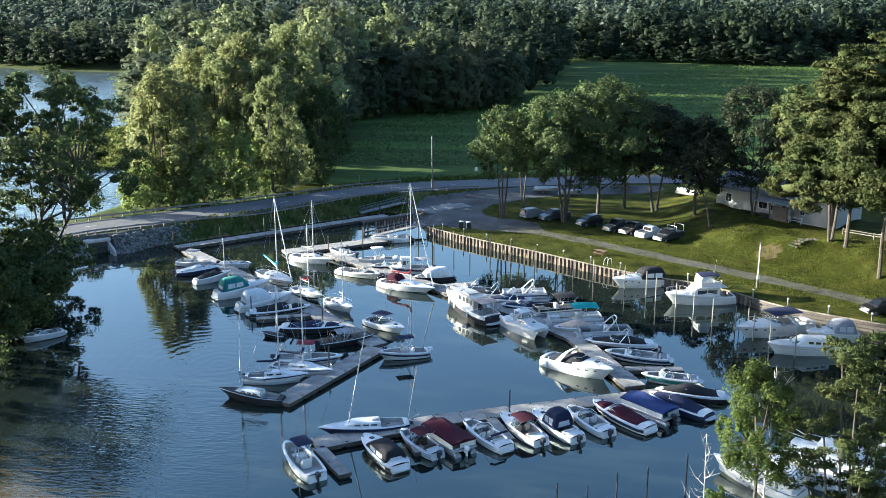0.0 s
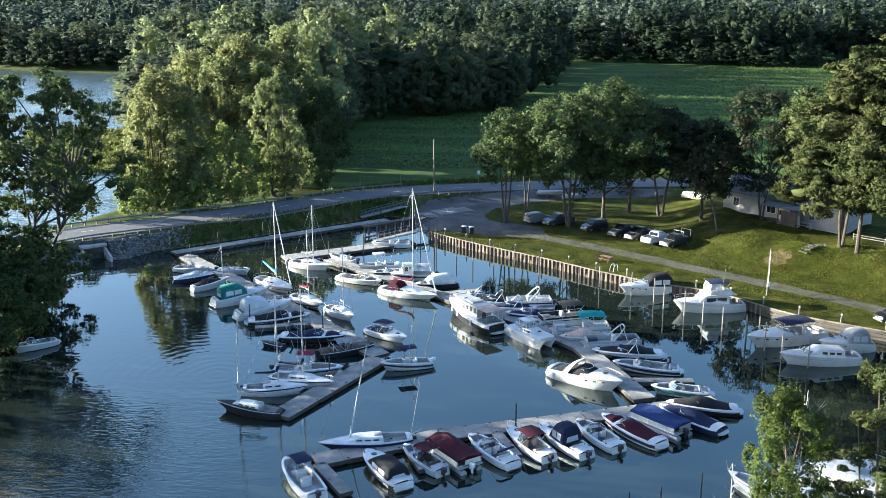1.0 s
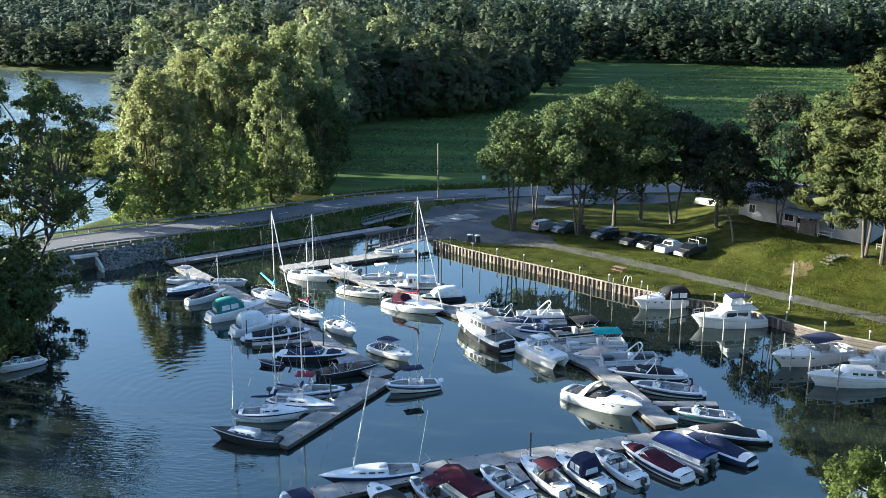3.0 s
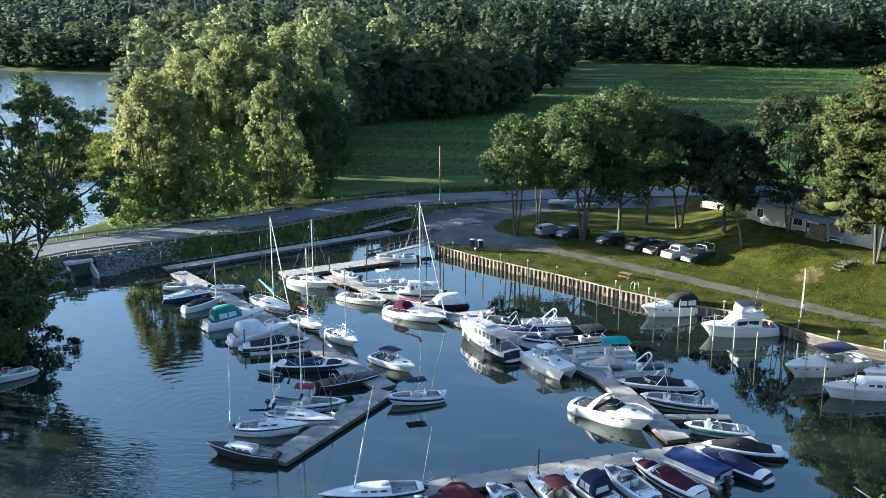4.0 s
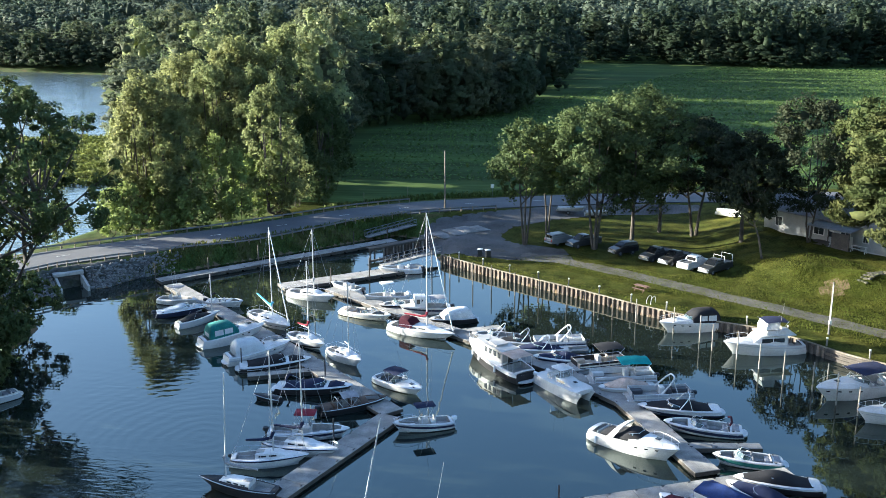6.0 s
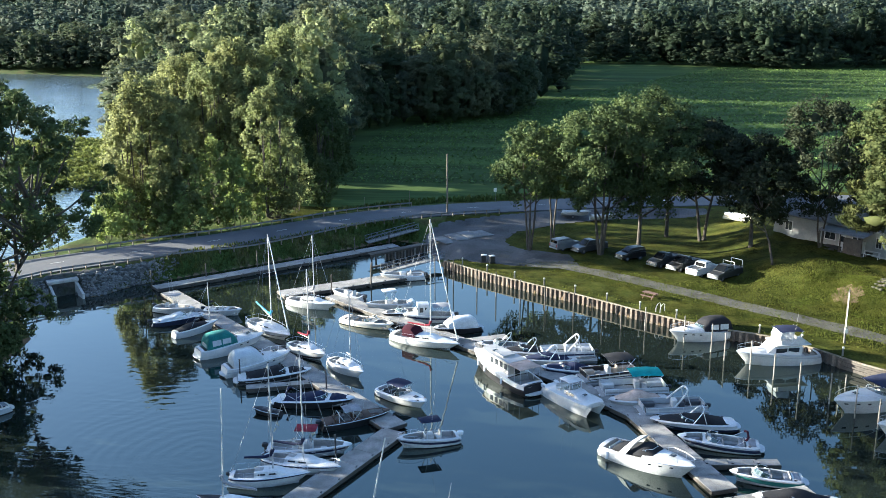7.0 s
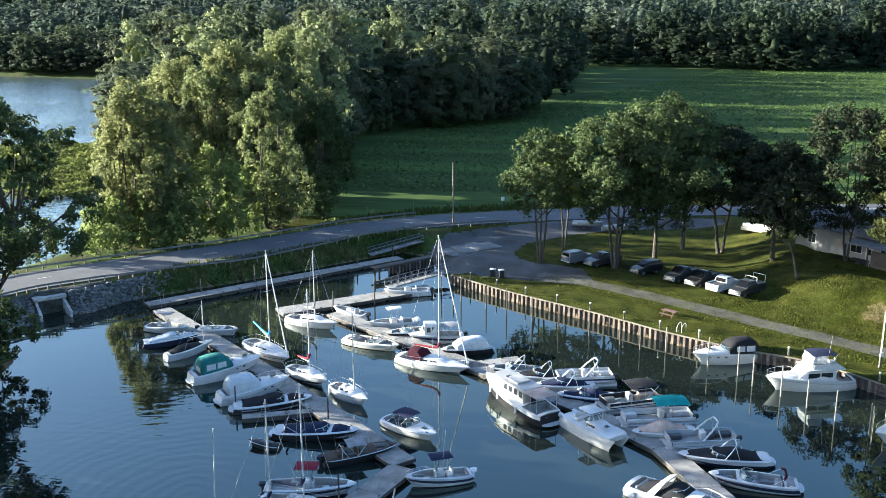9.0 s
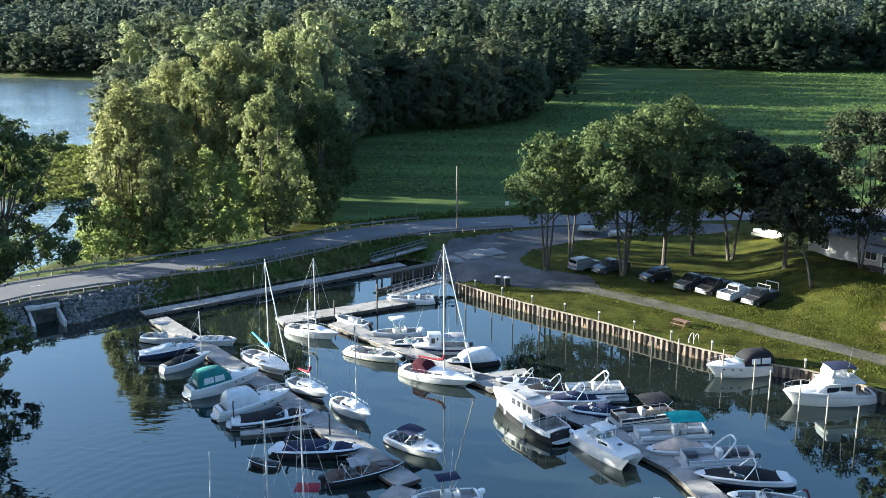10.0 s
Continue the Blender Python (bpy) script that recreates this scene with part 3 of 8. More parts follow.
rib.loft([[(-0.19, 0.10, z), (-0.14, -0.13, z), (0.14, -0.13, z), (0.19, 0.10, z)] for z in (-0.9, TOPZ - 0.14)], True, True)
rib_mesh = rib.mesh("sheet_pile", False)
rib_mesh.materials.append(RUST)
k = 0.0
while k < 58.5:
    x, y = np.interp(k, dist, line[:, 0]), np.interp(k, dist, line[:, 1])
    x2, y2 = np.interp(k + 0.3, dist, line[:, 0]), np.interp(k + 0.3, dist, line[:, 1])
    part("sheet_pile", rib_mesh, None, wall, m=pose(x, y, 0, 0, 0, math.degrees(math.atan2(y2 - y, x2 - x))))
    k += 0.74


def pile(x, y, h, r=0.08, lean=(0, 0), mat=None, label="slender weathered wooden mooring pile standing in the water", cap=False):
    t = thing("mooring_pile", pose(x, y, 0), label, "pile", "mooring piles")
    s = Shape()
    s.tube([(0, 0, -2.2), (lean[0] * 0.5 * h, lean[1] * 0.5 * h, h * 0.5), (lean[0] * h, lean[1] * h, h)], r, 8, r * 0.82)
    part("shaft", s, mat or PILEWOOD, t)
    if cap:
        c = Shape()
        c.tube([(lean[0] * h, lean[1] * h, h - 0.02), (lean[0] * h, lean[1] * h, h + 0.10)], r * 1.1, 8, r * 0.3)
        part("cap", c, PALE, t, "pale plastic pile cap")
    return t


for x, y, h in ((18.7, 118.0, 3.3), (22.5, 112.5, 3.1), (24.7, 109.5, 3.2), (26.2, 106.3, 3.4), (29.8, 101.3, 3.6), (15.4, 123.2, 3.3), (16.4, 120.5, 3.2),
                (12.7, 125.8, 3.3), (20.6, 115.4, 2.9), (27.6, 104.0, 3.0), (8.6, 129.6, 3.0), (26.4, 110.6, 2.7)):
    pile(x, y, h)
for x, y, h in ((-16.1, 146.2, 3.6), (-9.9, 141.4, 3.4), (-12.6, 143.4, 3.2), (-6.6, 139.0, 3.2), (-3.4, 136.6, 3.1), (0.2, 134.2, 3.0), (3.6, 131.4, 2.6), (-19.0, 149.0, 3.3),
                (5.8, 130.2, 2.6)):
    pile(x, y, h, 0.085, mat=TIMBER, label="thin dark mooring pole standing in the water")
for x, y, h in ((-20.7, 91.7, 2.8), (-34.7, 109.2, 2.4), (-0.9, 81.3, 3.0), (-25.0, 106.9, 2.6)):
    pile(x, y, h, 0.085, mat=DARKSTEEL, label="slim dark steel dock pole")
for x, y, h in ((8.3, 66.5, 2.6), (10.7, 66.9, 3.0), (13.9, 68.3, 3.6), (3.6, 65.6, 1.9), (6.0, 66.0, 1.6)):
    pile(x, y, h, 0.07, mat=DARKSTEEL, label="slim dark steel pole standing in the water")
for x, y, h in ((-57.0, 140.2, 2.6), (-51.0, 145.0, 2.4), (-45.2, 150.4, 3.0), (-38.4, 156.6, 2.9), (-33.0, 161.4, 2.7), (-28.4, 166.2, 2.4)):
    pile(x, y, h, 0.10, mat=TIMBER, label="dark wooden pile holding the walkway dock")
for x, y, h in ((-27.2, 143.8, 3.3), (-32.0, 140.6, 2.6)):
    pile(x, y, h, 0.10, mat=TIMBER, label="dark wooden pile holding the walkway dock")

# short posts with pale caps along the bulkhead
for k in np.arange(3.5, dist[-1] - 6, 5.0):
    x, y = np.interp(k, dist, line[:, 0]), np.interp(k, dist, line[:, 1])
    t = thing("bollard_post", pose(x + 0.25, y + 0.3, TOPZ - 0.05), "short pale wooden post on the bulkhead edge", "post", "bulkhead posts")
    s = Shape()
    s.box((0, 0, 0.42), (0.17, 0.17, 0.95), chamfer=0.02)
    part("post", s, PILEWOOD, t)
    s = Shape()
    s.box((0, 0, 0.98), (0.22, 0.22, 0.18), chamfer=0.03)
    part("cap", s, PALE, t, "pale painted cap")


# ---- guard rails ----
def guard_rail(off, k0, k1, label):
    base = beside(ROAD, off)
    ln = base[k0:k1]
    t = thing("guard_rail", pose(0, 0, 0), label, "guard rail")
    prof = [(0.0, 0.52), (0.05, 0.57), (0.0, 0.63), (0.05, 0.70), (0.0, 0.78)]
    zs = [height_at(*p) for p in ln]
    s = Shape()
    L = [beside(ln, o) for o in (0.0, 0.05)]
    rows = []
    for j in range(len(ln)):
        rows.append([(*L[0 if o == 0 else 1][j], zs[j] + z) for o, z in prof] + [(*L[0][j], zs[j] + 0.74), (*L[0][j], zs[j] + 0.56)])
    s.loft(rows, True, True)
    part("rail", s, GALV, t, "galvanised corrugated steel rail")
    p = Shape()
    p.box((0, 0, 0.30), (0.15, 0.18, 1.0), chamfer=0.015)
    me = p.mesh("post")
    me.materials.append(WOODPOST)
    for j in range(0, len(ln)):
        part("post", me, None, t, m=pose(ln[j][0], ln[j][1], zs[j], 0, 0, math.degrees(math.atan2(*(ln[min(j + 1, len(ln) - 1)] - ln[max(0, j - 1)])[::-1]))))


k_left = int(np.argmin(np.hypot(ROAD[:, 0] + 100, ROAD[:, 1] - 100)))
k_near = int(np.argmin(np.hypot(ROAD[:, 0] + 11, ROAD[:, 1] - 186)))
k_far = int(np.argmin(np.hypot(ROAD[:, 0] + 24, ROAD[:, 1] - 181)))
guard_rail(-5.0, k_left, k_near, "steel guard rail on wooden posts above the basin")
guard_rail(5.0, k_left, k_far, "steel guard rail on wooden posts on the river side")

# ---- culvert and riprap ----
cul = thing("culvert", pose(-66.9, 135.2, 0, 0, 0, 40), "grey concrete box culvert in the causeway bank", "culvert")
s = Shape()
s.box((0, 1.35, 1.98), (4.0, 1.3, 0.46), chamfer=0.05)
part("headwall", s, CONCRETE, cul)
for x in (-1, 1):
    s = Shape()
    s.loft([[(x * (1.5 + w), 1.9, -0.6), (x * (1.5 + w), 1.9, 2.0), (x * (1.62 + w), -2.2, 0.75), (x * (1.62 + w), -2.2, -0.6)] for w in (0, 0.32)], True, True)
    part("wing_wall", s, CONCRETE, cul)
# black slab across the mouth stands in for the shade inside
s = Shape()
s.box((0, 1.2, 0.7), (3.1, 0.12, 2.3))
part("dark_opening", s, FLOAT, cul, "black panel standing in for the shade inside the culvert mouth")

# ---- boats ----


def paint(name, rgb, rough=0.28, vary=0.07, coat=0.25, spec=0.5):
    return material(name, rgb, rough, vary=vary, scale=0.8, fine=7, coat=coat, spec=spec)


def cloth(name, rgb):
    return material(name, rgb, 0.9, vary=0.22, scale=1.4, fine=9, bump=0.35, spec=0.2)


GEL = paint("white_gelcoat", (0.49, 0.48, 0.465), 0.32, 0.14)
CREAM = paint("cream_gelcoat", (0.66, 0.60, 0.50))
GREYHULL = paint("grey_hull", (0.34, 0.35, 0.36), 0.45)
NAVYHULL = paint("navy_hull", (0.015, 0.02, 0.045), 0.5, 0.15, 0.0, 0.22)
BLACKHULL = paint("black_hull", (0.018, 0.017, 0.018), 0.5, 0.15, 0.0, 0.22)
BROWNHULL = paint("brown_hull", (0.06, 0.038, 0.026), 0.6, 0.2, 0.0, 0.2)
DARKDECK = paint("dark_painted_deck", (0.03, 0.03, 0.032), 0.7, 0.2, 0.0, 0.2)
LINER = paint("cockpit_liner", (0.27, 0.26, 0.245), 0.55, 0.2)
HOUSEWHITE = paint("weathered_house_paint", (0.33, 0.31, 0.28), 0.5)
VINYL = material("white_vinyl", (0.54, 0.52, 0.49), 0.5, vary=0.12, scale=3)
TANVINYL = material("tan_vinyl", (0.40, 0.32, 0.24), 0.55, vary=0.15, scale=3)
DARKVINYL = material("dark_vinyl", (0.06, 0.06, 0.065), 0.5, vary=0.15, scale=3)
NAVY = cloth("navy_canvas", (0.012, 0.016, 0.04))
BLACK = cloth("black_canvas", (0.014, 0.014, 0.016))
MAROON = cloth("maroon_canvas", (0.034, 0.004, 0.011))
RED = cloth("red_canvas", (0.14, 0.014, 0.024))
ROYAL = cloth("blue_canvas", (0.012, 0.025, 0.09))
TEAL = cloth("teal_canvas", (0.02, 0.19, 0.185))
GREEN = cloth("green_canvas", (0.025, 0.12, 0.11))
SKYBLUE = cloth("light_blue_canvas", (0.10, 0.38, 0.55))
BEIGE = cloth("beige_canvas", (0.40, 0.30, 0.24))
GREYC = cloth("grey_canvas", (0.22, 0.22, 0.23))
WHITEC = cloth("white_canvas", (0.52, 0.52, 0.50))
CLEAR = material("clear_vinyl_sheet", (0.55, 0.58, 0.6), 0.25, vary=0.12, scale=2, bump=0.3, alpha=0.72)
GLASS = material("tinted_glass", (0.02, 0.025, 0.03), 0.06, vary=0.05, spec=0.8)
SCREEN = material("windshield_glass", (0.03, 0.06, 0.065), 0.06, vary=0.05, spec=0.8, alpha=0.72)
CHROME = material("stainless_tube", (0.62, 0.63, 0.65), 0.28, metal=0.9, vary=0.05)
ALLOY = material("mast_alloy", (0.42, 0.42, 0.41), 0.5, metal=0.3, vary=0.1, scale=3)
MOTOR = paint("black_motor_cowl", (0.02, 0.02, 0.022), 0.3)
WHITEMOTOR = paint("white_motor_cowl", (0.7, 0.7, 0.7), 0.3)
TUBE = material("pontoon_aluminium", (0.45, 0.46, 0.48), 0.4, metal=0.7, vary=0.15)
TEAK = material("teak", (0.22, 0.12, 0.055), 0.6, vary=0.25, scale=2, fine=12)
WIRE = material("rigging_wire", (0.35, 0.35, 0.36), 0.5, metal=0.5, vary=0.05)


class Hull:
    """Lines of a hull: x ahead, y to port, the waterline at 0."""

    def __init__(self, L, B, fb=0.7, rise=0.35, transom=0.84, full=0.34, p=2.3, rake=0.10, blunt=0.72):
        self.L, self.B, self.fb, self.rise, self.transom, self.full, self.p, self.rake, self.blunt = L, B, fb, rise, transom, full, p, rake, blunt

    def half(self, s):
        b = self.B / 2 * (self.transom + (1 - self.transom) * math.sin(min(1, s / 0.42) * math.pi / 2))
        u = min(1, max(0, (s - self.full) / (1 - self.full)))
        stern = 1 - 0.16 * max(0, 1 - s / 0.05) ** 2
        return max(0.03, b * stern * (1 - u ** self.p) ** self.blunt)

    def sheer(self, s):
        return self.fb + self.rise * math.sin(min(1, s) * math.pi / 2) ** 1.7

    def x(self, s):
        return -self.L / 2 + self.L * s

    def side(self, s, f):
        """A point of the port side, f from chine (0) to sheer (1)."""
        b, zs = self.half(s), self.sheer(s)
        bc, zc = b * (0.88 - 0.45 * s * s), -0.12 + 0.32 * s ** 3
        bulge = math.sin(math.pi * f) * 0.045 * self.B
        return (self.x(s) - self.L * self.rake * (1 - f) * s ** 4 - 0.22 * (1 - f) * max(0, 1 - s / 0.08), bc + (b - bc) * f + bulge * (1 - s), zc + (zs - zc) * f)

    def rings(self, n=16):
        out = []
        for i in range(n + 1):
            s = 1 - (1 - i / n) ** 1.6
            port = [self.side(s, f) for f in (1, 0.66, 0.33, 0)]
            zk = -0.45 + 0.35 * s ** 4
            keel = (port[-1][0] - 0.01, 0, min(zk, port[-1][2]))
            out.append(port + [keel] + [(x, -y, z) for x, y, z in reversed(port)])
        return out


def hull_parts(t, h, hull, deck, liner, cockpit, stripe=None, band=(0.55, 0.8), rail=None, floor=0.25, rim=0.17):
    s = Shape()
    r = h.rings()
    s.loft(r)
    s.add(r[0], [tuple(range(len(r[0])))])
    part("hull", s, hull, t)
    if stripe:
        s = Shape()
        for sg in (1, -1):
            rows = []
            for i in range(15):
                q = [h.side(i / 14 * 0.985, f) for f in (band[0], band[1])]
                rows.append([(x, sg * (y + o), z) for (x, y, z), o in ((q[0], 0), (q[0], 0.016), (q[1], 0.016), (q[1], 0))])
            s.loft(rows, True, True)
        part("stripe", s, stripe, t, "coloured band along the hull")
    s = Shape()
    for sg in (1, -1):
        s.tube([(h.x(k), sg * h.half(k), h.sheer(k) - 0.02) for k in [i / 16 for i in range(17)]], 0.035, 5)
    part("rub_rail", s, rail or CHROME, t)
    d, w = Shape(), Shape()
    wells = ([cockpit] if isinstance(cockpit[0], float) else list(cockpit)) if cockpit else []
    marks = [0.0] + [v for w0 in wells for v in w0] + [1.0]
    n = 14
    camber = 0.10
    for a, b in zip(marks[::2], marks[1::2]):
        if b - a > 0.01:
            rows = []
            for i in range(n + 1):
                k = a + (b - a) * (1 - (1 - i / n) ** 1.6)
                y, z = h.half(k), h.sheer(k)
                e = min(0.07, y * 0.5)
                rows.append([(h.x(k), y * f - (e if f > 0 else -e if f < 0 else 0) * (abs(f) == 0.99), z + (0.05 if abs(f) < 1 else 0) + camber * (1 - f * f) * min(1, y)) for f in (1, 0.99, 0.5, 0, -0.5, -0.99, -1)])
            d.loft(rows)
    for c0, c1 in wells:
        for sg in (1, -1):
            rows, inner = [], []
            for i in range(n + 1):
                k = c0 + (c1 - c0) * i / n
                y, z = h.half(k), h.sheer(k)
                yi = max(0.05, y - rim)
                rows.append([(h.x(k), sg * y, z), (h.x(k), sg * (y - min(0.06, rim * 0.4)), z + 0.05), (h.x(k), sg * (yi + 0.03), z + 0.055), (h.x(k), sg * yi, z + 0.012)])
                inner.append([(h.x(k), sg * yi, z + 0.012), (h.x(k), sg * yi * 0.96, floor), (h.x(k), 0, floor)])
            d.loft(rows)
            w.loft(inner)
        for k in (c0, c1):
            yi = max(0.05, h.half(k) - rim)
            w.add([(h.x(k), yi, h.sheer(k) + 0.012), (h.x(k), -yi, h.sheer(k) + 0.012), (h.x(k), -yi * 0.96, floor), (h.x(k), yi * 0.96, floor)], [(0, 1, 2, 3)])
    if wells:
        part("cockpit", w, liner, t)
    part("deck", d, deck, t)


def boot_top(t, h, mat=None):
    """A dark band just above the waterline."""
    s = Shape()
    for sg in (1, -1):
        rows = []
        for i in range(15):
            k = i / 14 * 0.97
            z0, z1 = h.side(k, 0)[2], h.side(k, 1)[2]
            f = [min(0.9, max(0, (z - z0) / (z1 - z0))) for z in (-0.05, 0.07)]
            if f[1] < 0.02:
                f[1] = 0.02
            q = [h.side(k, v) for v in f]
            rows.append([(x, sg * (y + o), z) for (x, y, z), o in ((q[0], 0), (q[0], 0.012), (q[1], 0.012), (q[1], 0))])
        s.loft(rows, True, True)
    part("boot_stripe", s, mat or BLACKHULL, t, "dark band at the waterline")


def seat(t, x, y, z, w, d, h, mat, back=None):
    s = Shape()
    s.box((x, y, z + h * 0.4), (d, w, h * 0.8), chamfer=0.05)
    if back is not None:
        s.box((x + back * d * 0.42, y, z + h * 0.95), (0.14, w, h * 0.75), chamfer=0.05)
    part("seat", s, mat, t)


def windshield(t, h, s0, height=0.45, sweep=0.5, span=0.86):
    x0, z0, y0 = h.x(s0), h.sheer(s0) + 0.03, h.half(s0) * span
    base = [(x0 - sweep * 1.6, y0 * 1.02), (x0 - sweep * 0.35, y0 * 0.92), (x0 + sweep * 0.35, y0 * 0.42), (x0 + sweep * 0.35, -y0 * 0.42), (x0 - sweep * 0.35, -y0 * 0.92), (x0 - sweep * 1.6, -y0 * 1.02)]
    up = [(x - height * 0.55, y * 0.88) for x, y in base]
    hs = (0.55, 0.95, 1.0, 1.0, 0.95, 0.55)
    g = Shape()
    g.loft([[(x, y, z0) for x, y in base], [(x, y, z0 + height * k) for (x, y), k in zip(up, hs)]])
    part("windshield", g, SCREEN, t, "raked glass windshield")
    f = Shape()
    f.tube([(x, y, z0 + height * k) for (x, y), k in zip(up, hs)], 0.02, 5)
    for (x, y), (u, v), k in zip(base, up, hs):
        f.tube([(x, y, z0), (u, v, z0 + height * k)], 0.016, 4)
    part("windshield_frame", f, CHROME, t)


def bimini(t, h, s0, s1, top, mat, width=0.86, poles=True, sag=0.12):
    x0, x1 = h.x(s0), h.x(s1)
    y = h.half((s0 + s1) / 2) * width
    r = []
    for i in range(7):
        k = i / 6
        zc = top - 0.10 * (2 * k - 1) ** 2 - 0.03 * math.sin(k * 6.28 * 1.5) ** 2
        x = x0 + (x1 - x0) * k
        r.append([(x, y, zc - sag), (x, y * 0.72, zc - 0.02), (x, 0, zc + 0.03), (x, -y * 0.72, zc - 0.02), (x, -y, zc - sag),
                  (x, -y * 0.72, zc - 0.05), (x, 0, zc), (x, y * 0.72, zc - 0.05)])
    s = Shape()
    s.loft(r, True, True)
    part("bimini_top", s, mat, t, "canvas bimini top")
    if poles:
        xm = x0 + (x1 - x0) * 0.5
        sm = (s0 + s1) / 2
        for sg in (1, -1):
            for xe in (x0 + 0.05, xm, x1 - 0.05):
                part("bimini_pole", Shape().tube([(xm, sg * h.half(sm) * 0.94, h.sheer(sm)), (xe, sg * y, top - sag)], 0.018, 5), CHROME, t)


def arch(t, h, s0, top, mat, r=0.05, lean=-0.5, width=0.9):
    y, z = h.half(s0) * width, h.sheer(s0)
    x = h.x(s0)
    pts = []
    for i in range(15):
        a = math.pi * i / 14
        k = math.sin(a) ** 0.6
        pts.append((x + lean * k, y * (abs(math.cos(a)) ** 0.45) * (1 if a < math.pi / 2 else -1) * (1 - 0.22 * k), z + (top - z) * k))
    s = Shape()
    s.tube(pts, r, 7)
    for sg in (1, -1):
        q = Vector(pts[4 if sg > 0 else 10])
        s.tube([q, (x + lean * 1.15, sg * y * 0.98, z)], r * 0.6, 5)
    part("arch", s, mat, t, "bent tube arch")


def radar_arch(t, h, s0, top, mat, lean=0.9):
    """A moulded arch over the cockpit: a wide flat band from side to side."""
    y, z, x = h.half(s0) * 0.96, h.sheer(s0), h.x(s0)
    rows = []
    for i in range(17):
        a = math.pi * i / 16
        k = math.sin(a) ** 0.6
        c = Vector((x + lean * k, y * (abs(math.cos(a)) ** 0.5) * (1 if a < math.pi / 2 else -1) * (1 - 0.16 * k), z + (top - z) * k))
        n = Vector((0, math.cos(a), math.sin(a))) * 0.07
        w = Vector((0.40 - 0.12 * k, 0, 0.10))
        rows.append([c - w - n, c + w - n, c + w + n, c - w + n])
    s = Shape()
    s.loft(rows, True, True)
    part("radar_arch", s, mat, t, "white moulded radar arch")


def outboard(t, x, z, mat, y=0.0, k=1.0):
    s = Shape()
    s.box((x - 0.28 * k, y, z + 0.42 * k), (0.58 * k, 0.36 * k, 0.46 * k), chamfer=0.10 * k)
    s.box((x - 0.26 * k, y, z - 0.12 * k), (0.22 * k, 0.16 * k, 0.8 * k), chamfer=0.04)
    s.box((x - 0.05, y, z + 0.05), (0.22, 0.26, 0.3), chamfer=0.03)
    part("outboard_motor", s, mat, t, "outboard motor on the transom")


def cover(t, h, mat, peak, s0=0.0, s1=0.97, ridge=0.5, rim=0.11, name="mooring_cover"):
    """Canvas stretched over the cockpit inside the rim of the deck, highest over the windshield."""
    rows = []
    n = 20
    for i in range(n + 1):
        u = i / n
        k = s0 + (s1 - s0) * u
        y, z = max(0.04, h.half(k) - rim), h.sheer(k) + 0.05
        ends = math.sin(math.pi * min(1, max(0, u * 0.98 + 0.01))) ** 0.55
        p = peak * ends * (0.42 + 0.58 * math.exp(-((u - ridge) / 0.24) ** 2)) + 0.02 * math.sin(u * 23) * ends
        row = [(h.x(k), y, z - 0.02)]
        for j in range(9):
            a = math.pi * (j + 0.5) / 9
            row.append((h.x(k), y * math.cos(a), z + max(0.015, p * math.sin(a) ** 0.8)))
        row.append((h.x(k), -y, z - 0.02))
        rows.append(row)
    s = Shape()
    s.loft(rows)
    s.add(rows[0], [tuple(range(11))])
    s.add(rows[-1], [tuple(range(11))])
    part(name, s, mat, t, "fitted canvas mooring cover")


def enclosure(t, h, s0, s1, height, mat, glaze=CLEAR, taper=0.78):
    """A canvas cabin over the cockpit with clear side panels."""
    x0, x1 = h.x(s0), h.x(s1)
    ya, yb = h.half(s0) * 0.96, h.half(s1) * 0.94
    z0, z1 = h.sheer(s0), h.sheer(s1)
    top = max(z0, z1) + height
    rows = []
    for u, k in ((0, 0.5), (0.04, 0.78), (0.12, 0.95), (0.3, 1.0), (0.55, 1.02), (0.75, 0.98), (0.88, 0.78), (1, 0.42)):
        y, z = ya + (yb - ya) * u, z0 + (z1 - z0) * u
        zt = z + (top - z) * k
        row = [(x0 + (x1 - x0) * u, y, z)]
        for a in (math.pi * (j + 1) / 10 for j in range(9)):
            row.append((x0 + (x1 - x0) * u, y * (1 - (1 - taper) * 0.6 * math.sin(a)) * math.copysign(abs(math.cos(a)) ** 0.45, math.cos(a)), z + (zt - z) * math.sin(a) ** 0.6))
        row.append((x0 + (x1 - x0) * u, -y, z))
        rows.append(row)
    s = Shape()
    s.loft(rows)
    s.add(rows[0], [tuple(range(11))])
    s.add(rows[-1], [tuple(range(11))])
    part("canvas_enclosure", s, mat, t, "canvas cockpit enclosure")
    for sg in (1, -1):
        for a, b in ((0.16, 0.45), (0.5, 0.78)):
            q = []
            for u, f in ((a, 0.2), (b, 0.2), (b, 0.62), (a, 0.62)):
                y, z = ya + (yb - ya) * u, z0 + (z1 - z0) * u
                yy = y * (1 - (1 - taper) * 0.55 * f) + 0.02
                q.append((x0 + (x1 - x0) * u, sg * yy, z + (top - z) * 0.97 * f))
            g = Shape()
            g.add(q, [(0, 1, 2, 3)])
            part("window_panel", g, glaze, t, "clear vinyl window")
    if glaze:
        g = Shape()
        g.add([(x0 - 0.02, ya * 0.6, z0 + height * 0.12), (x0 - 0.02, -ya * 0.6, z0 + height * 0.12), (x0 + 0.0, -ya * 0.5, z0 + height * 0.46), (x0 + 0.0, ya * 0.5, z0 + height * 0.46)], [(0, 1, 2, 3)])
        part("window_panel", g, glaze, t, "clear vinyl window")


